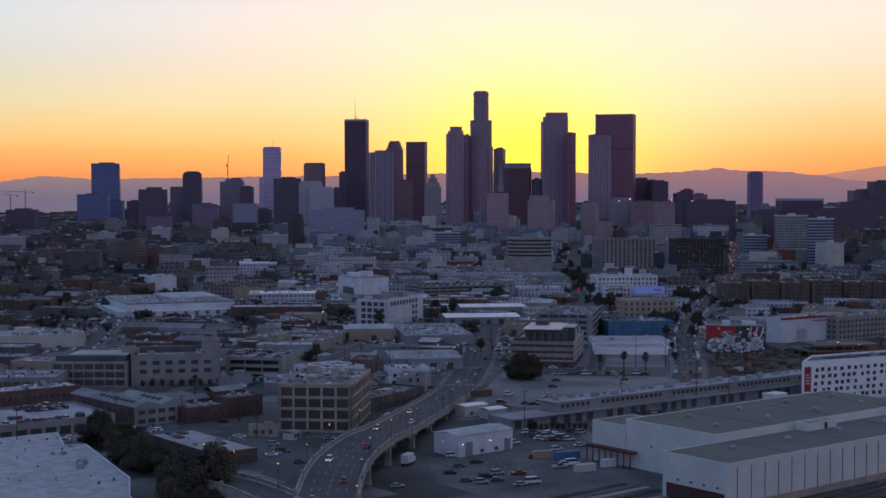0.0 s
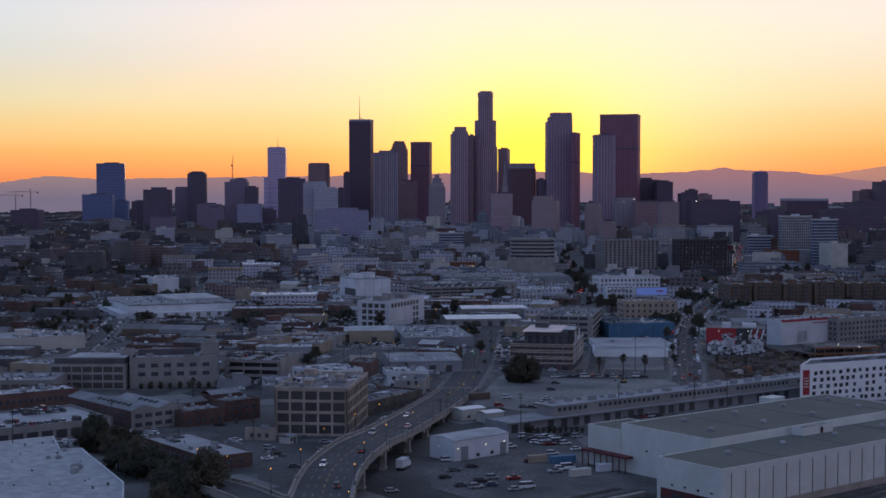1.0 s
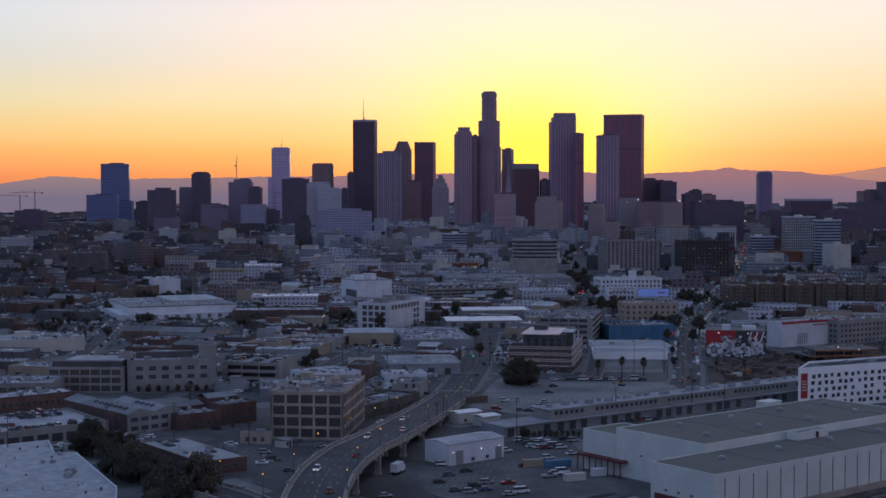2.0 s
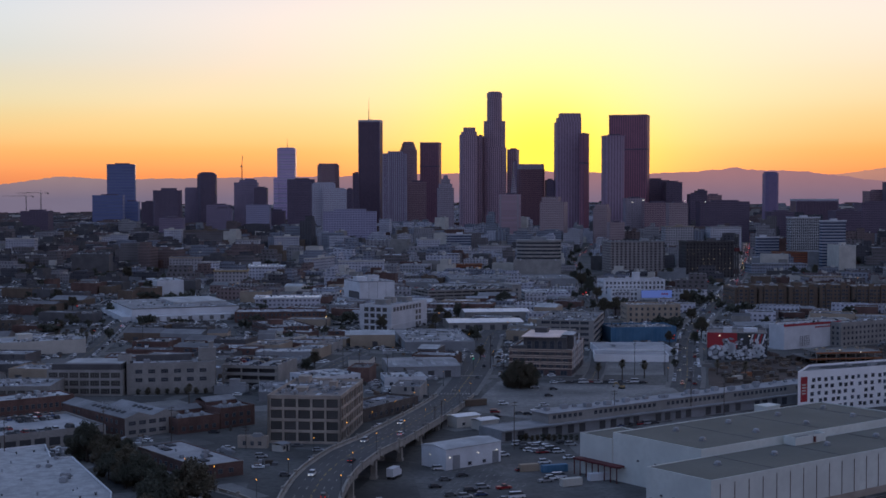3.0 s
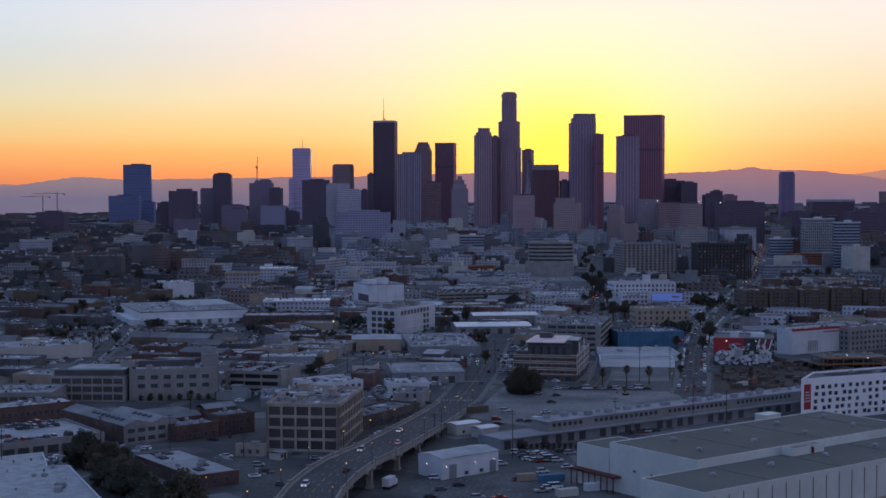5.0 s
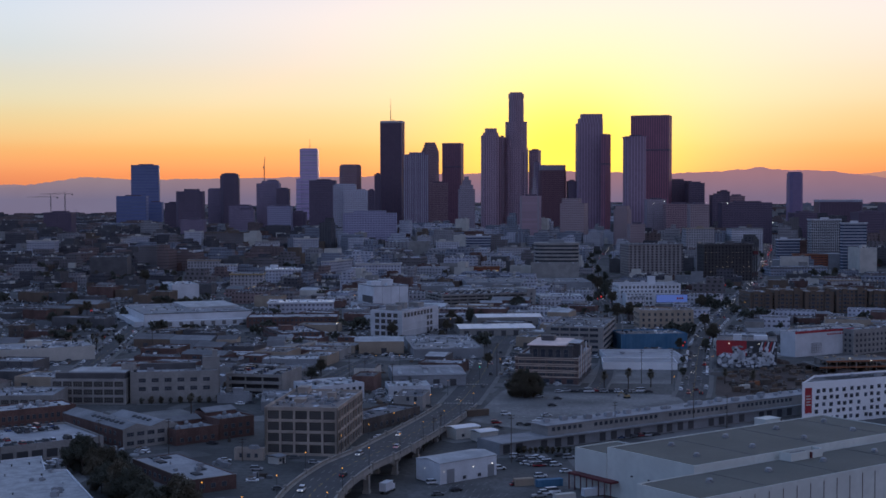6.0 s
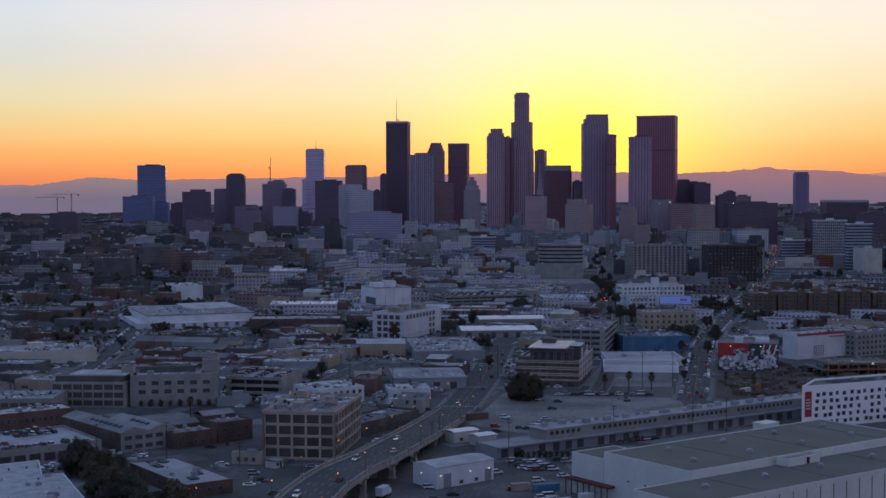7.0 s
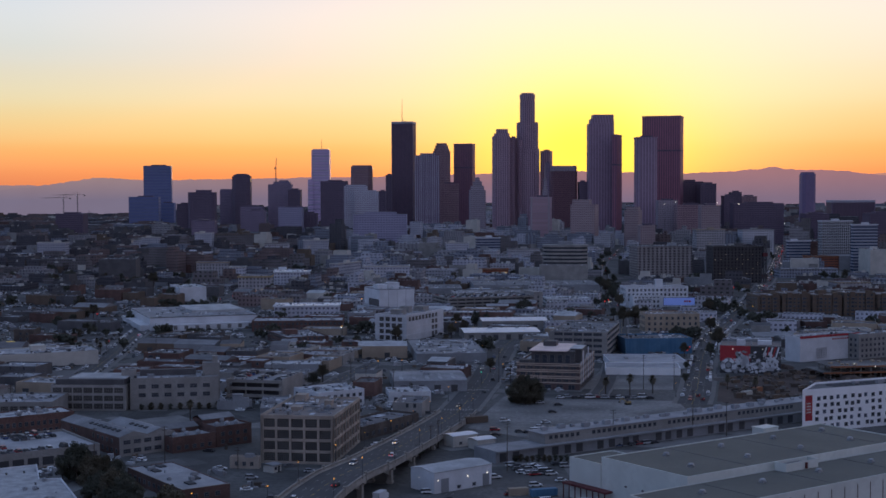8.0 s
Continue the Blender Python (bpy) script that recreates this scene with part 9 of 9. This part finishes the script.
traffic_signal(125.2, 1250.3, 7.0, 0.55, "tail_lamp")
traffic_signal(462.4, 2146.4, 7.0, 0.8, "tail_lamp")
traffic_signal(262.9, 1396.9, 7.0, 0.6, "tail_lamp")
traffic_signal(364.8, 1721.3, 7.0, 0.6, "lamp")
traffic_signal(-234.9, 910.2, 7.0, 0.4, "tail_lamp")
traffic_signal(-301.9, 1106.9, 7.0, 0.5, "tail_lamp")
traffic_signal(148.8, 883.0, 7.0, 0.35, "tail_lamp")
traffic_signal(144.8, 863.7, 7.0, 0.3, "tail_lamp")
traffic_signal(17.8, 756.5, 7.0, 0.3, "green_lamp")
traffic_signal(120.7, 1231.8, 7.0, 0.5, "tail_lamp")
traffic_signal(430.5, 2009.5, 7.0, 0.6, "tail_lamp")


def yellow_awning(x, y, ang):
    """A lit yellow awning over a low shopfront."""
    b = thing("lit_awning", x, y, 0, ang, "lit yellow awning on posts before a low shop", "awning")
    g = Geo()
    g.prism([(-3.2, -1.2), (3.2, -1.2), (3.2, 1.2), (-3.2, 1.2)], 3.0, 3.9, 0, 0, True)
    part("canopy", g, [MAT["awning"]], b, "glowing yellow canopy")
    for px in (-3.0, 3.0):
        g = Geo()
        g.tube(px, -1.0, -0.2, 3.0, 0.08, 0.08, 6)
        part("post", g, [MAT["metal_dark"]], b)


yellow_awning(-311.0, 934.3, -11)


def billboard(x, y, z, w, h, ang):
    """A lit blue poster panel on a steel frame, standing before a white block."""
    b = thing("billboard", x, y, ground_z(x, y), ang, "wide lit blue billboard on dark steel posts", "billboard")
    g = Geo()
    g.box(-w / 2, w / 2, -0.3, 0.0, z, z + h, bottom=True)
    panel = part("panel", g, [MAT["metal_dark"]], b)
    g = Geo()
    g.box(-w / 2 + 0.3, w / 2 - 0.3, -0.34, -0.304, z + 0.3, z + h - 0.3, bottom=True)
    part("poster", g, [MAT["screen"]], panel, "glowing blue poster")
    for k in range(3):
        g = Geo()
        g.box(-0.8, 0.8, -0.37, -0.344, z + h * 0.4, z + h * 0.62, bottom=True)
        part("lettering_bar", g, [MAT["red"]], panel, at=pose(w * 0.18 + 2.2 * k, 0, 0))
    for px in (-w * 0.4, 0, w * 0.4):
        g = Geo()
        g.tube(px, 0.25, -0.5, z + h * 0.8, 0.25, 0.2, 6)
        part("post", g, [MAT["metal_dark"]], b)


billboard(186.6, 1230.0, 3.4, 29.0, 7.4, 8)


# ---- the rest of the town: low buildings on the street grid ----
FILL_WALLS_NEAR = ["f_brick", "f_white", "f_pale", "f_tan", "f_grey", "f_brown", "f_white"]
FILL_WALLS_FAR = ["f_pale", "f_tan", "f_brown", "f_brick", "f_grey", "f_dark", "f_white", "f_grey"]
FILL_ROOFS = ["roof_white", "roof_pale", "roof_grey", "roof_pale", "roof_dark", "roof_grey", "roof_tan", "roof_dark"]
PLAIN_WALLS = ["brick", "concrete", "brick", "cream", "brick", "tan", "grey", "dark"]
DULL_ROOFS = ["roof_grey", "roof_dark", "roof_pale", "roof_grey", "roof_dark", "roof_tan"]
CLEAR_ROOFS = ["roof_white", "roof_pale", "roof_white", "roof_pale", "roof_grey"]
ISLE_ROOFS = ["isle_white", "isle_pale", "isle_grey", "isle_dark", "isle_tan"]
FILL_WORDS = {"brown": "brown rendered", "f_brick": "brick", "f_white": "white plastered", "f_pale": "pale concrete", "f_tan": "tan plastered", "f_grey": "grey rendered", "f_brown": "brown rendered", "f_dark": "dark clad", "brick": "red brick", "concrete": "grey concrete", "grey": "grey rendered", "cream": "cream plastered", "tan": "tan plastered", "white": "white plastered", "dark": "dark clad"}


_g = Geo()
_g.box(-1.7, 1.7, -0.1, 0, 0, 3.3)
_g.box(-1.9, 1.9, -0.16, 0, 3.3, 3.6)
LOADING_DOOR = _g.mesh("loading_door", [MAT["metal_dark"]])


def low_building(x, y, w, d, h, ang, r):
    wall = r.choice(["brick", "dark", "brown", "grey", "dark"] if x < -0.17 * y and y > 850 else PLAIN_WALLS if y < 1050 or r.random() < 0.5 else FILL_WALLS_NEAR)
    # the paler roofs of the middle strip imitate haze glow near the sunset
    roof = r.choice(["roof_dark", "roof_grey", "roof_dark"] if (x < -0.13 * y and y > 850) or (x > 0.15 * y and y > 980) else DULL_ROOFS if x < -150 and y > 760 else CLEAR_ROOFS if -130 < x < 140 and y > 900 else FILL_ROOFS)
    b = part("low_building" if h < 16 else "mid_rise", shell(w, d, h, 0.6), [MAT[wall]])
    b.matrix_basis = pose(x, y, ground_z(x, y), 0, 0, ang)
    tagged(b, FILL_WORDS[wall] + (" low building" if h < 16 else " mid-rise block") + " with a " + MAT[roof].name.replace("_", " "), "building", "town blocks")
    if h < 9 and r.random() < 0.25:
        g = Geo()
        t = min(w, d) * 0.12
        g.face([(-w / 2, -d / 2, h), (w / 2, -d / 2, h), (w / 2, 0, h + t), (-w / 2, 0, h + t)])
        g.face([(w / 2, d / 2, h), (-w / 2, d / 2, h), (-w / 2, 0, h + t), (w / 2, 0, h + t)])
        g.face([(w / 2, -d / 2, h), (w / 2, d / 2, h), (w / 2, 0, h + t)])
        g.face([(-w / 2, d / 2, h), (-w / 2, -d / 2, h), (-w / 2, 0, h + t)])
        part("roof", g, [MAT[roof]], b)
    else:
        part("roof", slab(w, d, h - 0.6), [MAT[roof]], b)
        ROOFS.append((x, y, w, d, ground_z(x, y) + h - 0.6, ang))
    if y < 1000:
        if r.random() < 0.45:
            ww, wh = r.choice(((1.4, 1.5), (2.2, 1.3), (1.2, 1.8), (2.8, 1.6)))
            windows_on(b, w, d, window_mesh(ww, wh, (1, r.randrange(2))), ww + r.uniform(1.2, 3.5), 3.4, 1.2, 1 if h < 6.4 else 2, skip=0.4, rng=r)
        else:
            part("loading_door", LOADING_DOOR, None, b, at=pose(r.uniform(-0.3, 0.3) * w, -d / 2 - 0.004, 0))
    if y < 1500:
        roof_clutter(b, w, d, h - 0.6, r.randrange(0, 3), r)
    elif r.random() < 0.4:
        g = Geo()
        g.box(-2.5, 2.5, -2, 2, -0.5, 2.6)
        part("penthouse", g, [MAT[wall]], b, at=pose(r.uniform(-0.2, 0.2) * w, 0, h))
    return b


def turned(x, y, w, d, ang):
    c, s = math.cos(radians(ang)), math.sin(radians(ang))
    return [(x + c * a - s * b, y + s * a + c * b) for a, b in ((-w / 2, -d / 2), (w / 2, -d / 2), (w / 2, d / 2), (-w / 2, d / 2))]


def fill_town():
    r = random.Random(5)
    ang = -11.0
    c, s = math.cos(radians(ang)), math.sin(radians(ang))
    v = 500.0
    far = Geo()
    count = 0
    n_wall = len(FILL_WALLS_FAR)
    blank = n_wall + len(ISLE_ROOFS)
    while v < 4650:
        near = v < 1500
        depth = r.uniform(14, 28) if near else r.uniform(18, 38) if v < 2700 else r.uniform(50, 80)
        u = -0.64 * v - 160
        while u < 0.24 * v + 260:
            width = r.uniform(10, 34) if near else r.uniform(14, 42) if v < 2700 else r.uniform(30, 80)
            gap = r.choice((0.6, 1.5, 4, 9)) if near else r.choice((1, 3, 8, 16))
            uc, vc = u + width / 2, v + depth / 2 + r.uniform(-3, 3)
            x, yy = c * uc - s * vc, s * uc + c * vc
            u += width + gap
            # mid: gets lighter walls and roofs in place of the sunlit haze there
            west_side, mid = x < -0.13 * yy, -0.1 * yy < x < 0.11 * yy
            thin = 0.4 if x > 0.13 * yy and 1000 < yy < 1750 else 0.68 if x < -0.2 * yy and 930 < yy < 1600 else 0.42 if west_side and 850 < yy < 1650 else 0.2 if near else 0.1
            if not -0.39 * yy - 60 < x < 0.335 * yy + 90 or yy < 585 or r.random() < thin:
                continue
            if not free_at(x, yy, min(width, depth) * 0.5):
                continue
            dd = depth * r.uniform(0.75, 0.98)
            h = r.uniform(4.5, 8) if yy < 1200 else r.uniform(4.5, 11) if yy < 1700 else r.uniform(6, 19) if yy < 2100 else r.uniform(11, 34) if yy < 2900 else r.uniform(5, 16)
            if 1700 < yy < 2900 and r.random() < 0.12:
                h *= 1.5
            if west_side and yy > 2100:
                h *= 0.75
            if count < 300:
                count += 1
                low_building(x, yy, width, dd, h, ang + r.choice((0, 0, 15, 4, -6)), r)
                continue
            g0 = ground_z(x, yy)
            if x < -0.2 * yy and r.random() < 0.65:
                wall = r.choice((5, 3, 5, 2, blank + 5, 5))
            elif r.random() < (0.35 if yy < 1700 else 0.2):
                wall = blank + r.randrange(6)
            elif mid:
                wall = r.choice((0, 6, 0, 1, 4, 6, 2, 7))
            else:
                wall = r.choice((1, 2, 3, 4, 5, 5, 7, 3))
            far.us, far.vs = r.uniform(0.6, 1.5), r.uniform(0.8, 1.25)
            roof = n_wall + (r.choice((0, 1, 1, 2, 4, 0)) if mid else r.choice((1, 2, 3, 2, 4, 3)))

            def body(bx, by, bw, bd, z0, z1, wl, rf):
                """One block with a parapet, a roof and a cornice line."""
                pts, inner = turned(bx, by, bw, bd, ang), turned(bx, by, bw - 0.8, bd - 0.8, ang)
                far.prism(pts, z0, z1, wl)
                far.face([(px, py, z1 - 0.6) for px, py in inner], rf, inner)
                far.prism(inner[::-1], z1 - 0.7, z1, wl)
            body(x, yy, width, dd, g0 - 6, g0 + h, wall, roof)
            if h > 9:
                f = r.uniform(0.3, 0.75)
                off = r.uniform(-0.5, 0.5) * (1 - f) * width
                if r.random() < 0.55:
                    body(x + c * off, yy + s * off, width * f, dd * r.uniform(0.5, 0.9), g0 + h - 0.6, g0 + h + r.uniform(2.5, 8), wall, roof)
                if r.random() < 0.5:
                    off = r.choice((-1, 1)) * width * 0.3
                    body(x + c * off + s * dd * 0.62, yy + s * off - c * dd * 0.62, width * r.uniform(0.3, 0.6), dd * 0.3, g0 - 6, g0 + h * r.uniform(0.35, 0.75), blank + r.randrange(6), roof)
            for _ in range(r.randrange(2, 6)):
                ox, oy = r.uniform(-0.36, 0.36) * width, r.uniform(-0.36, 0.36) * dd
                far.prism(turned(x + c * ox - s * oy, yy + s * ox + c * oy, r.uniform(1, 5), r.uniform(1, 4), ang), g0 + h - 0.6, g0 + h + r.uniform(0.5, 2.6), r.choice((wall, blank + 3, blank + 1)), roof)
        v += depth + (r.choice((1, 2, 8)) if near else r.choice((4, 16)))
    tagged(part("far_town", far, [MAT[k] for k in FILL_WALLS_FAR + ISLE_ROOFS + ["brick", "concrete", "grey", "cream", "brown", "dark"]]), "low dark buildings of the far town", "buildings", kind="stuff")


for _x, _y, _w, _d in ((-135, 665, 70, 46), (-150, 628, 90, 60), (-118, 640, 50, 50), (12, 610, 30, 40), (110, 770, 60, 80), (-70, 640, 30, 50), (-200, 690, 40, 40)):
    claim(_x, _y, _w, _d, 8, 0)
claim(130, 575, 170, 44, 36)
fill_town()


# ---- small rooftop gear, too much of it to count ----
def rooftop_gear():
    """Ducts, curbs, vents, skylights and patched felt on the flat roofs."""
    r = random.Random(41)
    g = Geo()
    for x, y, w, d, z, ang in ROOFS:
        c, s = math.cos(radians(ang)), math.sin(radians(ang))
        for _ in range(int(min(90, w * d / (26 if y < 1000 else 45)))):
            a, b = r.uniform(-0.46, 0.46) * w, r.uniform(-0.46, 0.46) * d
            px, py = x + c * a - s * b, y + s * a + c * b
            kind = r.random()
            if kind < 0.3:
                lw, ld, lh, m = r.uniform(2, 7), r.uniform(1.5, 5), r.uniform(0.015, 0.05), r.choice((3, 4, 5))
            elif kind < 0.5:
                lw, ld, lh, m = r.uniform(3, 9), 0.35, 0.45, r.choice((0, 1))
                lw, ld = (lw, ld) if r.random() < 0.5 else (ld, lw)
            elif kind < 0.68:
                lw, ld, lh, m = r.uniform(1, 1.6), r.uniform(1.2, 2.6), 0.35, r.choice((2, 2, 6))
            else:
                lw, ld, lh, m = r.uniform(0.4, 1.8), r.uniform(0.4, 1.6), r.uniform(0.4, 1.5), r.choice((0, 0, 1, 1, 6, 2))
            lw, ld = min(lw, w * 0.3), min(ld, d * 0.3)
            a = max(-w / 2 + 0.5 + lw / 2, min(w / 2 - 0.5 - lw / 2, a))
            b = max(-d / 2 + 0.5 + ld / 2, min(d / 2 - 0.5 - ld / 2, b))
            px, py = x + c * a - s * b, y + s * a + c * b
            g.prism(turned(px, py, lw, ld, ang), z - 0.02, z + lh, m, m)
    tagged(part("rooftop_gear", g, [MAT[k] for k in ("unit", "dull_unit", "skylight", "isle_white", "isle_grey", "isle_dark", "roof_bright")]), "ducts, vents, skylights and felt patches on flat roofs", "rooftop gear", kind="stuff")


rooftop_gear()


def yard_clutter():
    """Bins, pallets, trailers, stacks and cars too small and many to count."""
    r = random.Random(43)
    g = Geo()
    for _ in range(5200):
        y = r.uniform(470, 1500)
        x = r.uniform(-0.36 * y, 0.31 * y + 30)
        if x > -10 and y < 720 or 60 < x < 132 and y < 842 or not free_at(x, y, 1.0):
            continue
        if -115 < x < -10 and y < 640 and r.random() < 0.85:
            continue
        z = ground_z(x, y)
        ang = r.choice((-11, -11, 79, 38, 5, r.uniform(0, 180)))
        for _ in range(r.choice((1, 2, 4, 6))):
            px, py = x + r.uniform(-4, 4), y + r.uniform(-4, 4)
            if r.random() < 0.45:
                m = r.choice((0, 0, 1, 2, 3, 3))
                g.prism(turned(px, py, 4.5, 1.8, ang), z + 0.25, z + 0.85, m, m)
                g.prism(turned(px, py, 2.5, 1.6, ang), z + 0.85, z + 1.2, 4)
                g.prism(turned(px, py, 2.3, 1.5, ang), z + 1.2, z + 1.42, m, m)
            else:
                m = r.choice((1, 3, 5, 6, 7, 8, 3))
                g.prism(turned(px, py, r.uniform(0.6, 3.2), r.uniform(0.6, 2.2), ang), z - 0.1, z + r.uniform(0.5, 2.2), m, m)
    # cars left along the kerbs of the avenues
    for line, n0, n1, off in ((ROADS[1], 3, 190, 6.4), (ROADS[2], 2, 120, 5.8)):
        rs = sides(line)
        for k in range(n0, min(n1, len(line) - 2)):
            for sg in (-1, 1):
                if r.random() < 0.35:
                    continue
                p = line[k] + rs[k] * off * sg
                wv = line[k + 1] - line[k]
                ang = math.degrees(math.atan2(wv.y, wv.x)) + r.uniform(-2, 2)
                if wv.length < 3.6 or k % 3 == 0 and r.random() < 0.5:
                    continue
                m = r.choice((0, 0, 1, 1, 2, 3))
                L = min(4.4, wv.length * 0.95)
                g.prism(turned(p.x, p.y, L, 1.8, ang), p.z + 0.25, p.z + 0.85, m, m)
                g.prism(turned(p.x, p.y, L * 0.58, 1.6, ang), p.z + 0.85, p.z + 1.2, 4)
                g.prism(turned(p.x, p.y, L * 0.52, 1.5, ang), p.z + 1.2, p.z + 1.44, m, m)
    tagged(part("yard_clutter", g, PAINTS[:4] + [MAT[k] for k in ("car_glass", "brown", "grey", "wood", "roof_pale")]), "parked cars, bins, pallets and stacks in the yards", "clutter", kind="stuff")


yard_clutter()


def far_traffic():
    """Cars with their lamps lit on the long avenues, too far off to count."""
    r = random.Random(53)
    g = Geo()
    for line, y0, off, dense in ((ROADS[1], 1180, 3.2, 0.42), (ROADS[4], 1640, 3.0, 0.5), (ROADS[6], 1100, 2.2, 0.16), (ROADS[2], 1000, 2.6, 0.12)):
        rs = sides(line)
        for k in range(len(line) - 2):
            p, wv = line[k], line[k + 1] - line[k]
            if p.y < y0 or k % 2:
                continue
            ang = math.degrees(math.atan2(wv.y, wv.x))
            for sg in (-1, 1):
                for lane in (0.45, 1.4):
                    if r.random() > dense * 0.5:
                        continue
                    q = p + rs[k] * off * lane * sg
                    m = r.choice((0, 0, 1, 2, 3))
                    g.prism(turned(q.x, q.y, 4.4, 1.8, ang), q.z + 0.25, q.z + 0.85, m, m)
                    g.prism(turned(q.x, q.y, 2.5, 1.6, ang), q.z + 0.85, q.z + 1.42, 4, m)
                    if r.random() < 0.8:
                        d = wv.normalized()
                        n = rs[k]
                        for t in (-0.62, 0.62):
                            e = q - d * 2.35 + n * t
                            g.prism(turned(e.x, e.y, 0.2, 0.3, ang), q.z + 0.6, q.z + 0.82, 6 if sg > 0 else 5, 6 if sg > 0 else 5, True)
    tagged(part("far_traffic", g, PAINTS[:4] + [MAT[k] for k in ("car_glass", "white_lamp", "tail_lamp")]), "cars with lit lamps on the far avenues", "cars", kind="stuff")


far_traffic()


def site_clutter():
    """Forms, pipes, spoil and stacks over the building site."""
    r = random.Random(47)
    g = Geo()
    for _ in range(1100):
        x, y = r.uniform(150, 330), r.uniform(690, 880)
        if y - 0.86 * x < 545 or y - 0.75 * x > 665 or not (free_at(x, y, -6) or r.random() < 0.9):
            continue
        g.prism(turned(x, y, r.uniform(0.5, 6), r.uniform(0.3, 1.6), r.choice((10, 100, 36, r.uniform(0, 180)))), -0.1, r.uniform(0.4, 2.0), *([r.choice((1, 2, 2, 4, 4, 4, 2, 0))] * 2))
    tagged(part("site_clutter", g, [MAT[k] for k in ("wood", "dull_unit", "brown", "tan", "dock_wall")]), "timber, forms and dark spoil over the building site", "clutter", kind="stuff")


site_clutter()


# ---- trees too far off to count ----
def distant_trees():
    r = random.Random(29)
    clouds = Geo()
    n = 0
    while n < 260:
        y = r.uniform(900, 2500)
        x = r.uniform(-0.38 * y, 0.32 * y + 30)
        if x > -0.17 * y and not any(abs(x - v.x) < 16 and abs(y - v.y) < 16 for line in ROADS for v in line[::4]) and r.random() < 0.55:
            continue
        cluster = r.choice((1, 1, 2, 4))
        for _ in range(cluster):
            px, py, h = x + r.uniform(-9, 9), y + r.uniform(-7, 7), r.uniform(5, 11)
            if not free_at(px, py, -1.5) and r.random() < 0.7:
                continue
            g0 = ground_z(px, py)
            clouds.tube(px, py, g0 - 0.3, g0 + h * 0.5, 0.25, 0.18, 5, 1)
            for _ in range(10):
                q = Vector((px + r.gauss(0, 0.22) * h, py + r.gauss(0, 0.22) * h, g0 + h * r.uniform(0.35, 0.9)))
                for _ in range(24):
                    v = Vector((r.gauss(0, 1), r.gauss(0, 1), r.gauss(0, 0.8))).normalized() * h * 0.15
                    a = Vector((r.gauss(0, 1), r.gauss(0, 1), r.gauss(0, 1))).normalized() * h * 0.1
                    c = a.cross(v).normalized() * h * 0.085
                    clouds.face([q + v - a, q + v + c, q + v + a, q + v - c])
        n += 1
    tagged(part("distant_trees", clouds, [MAT["leaf"], MAT["bark"]]), "scattered dark street trees between the far buildings", "trees", kind="stuff")


distant_trees()
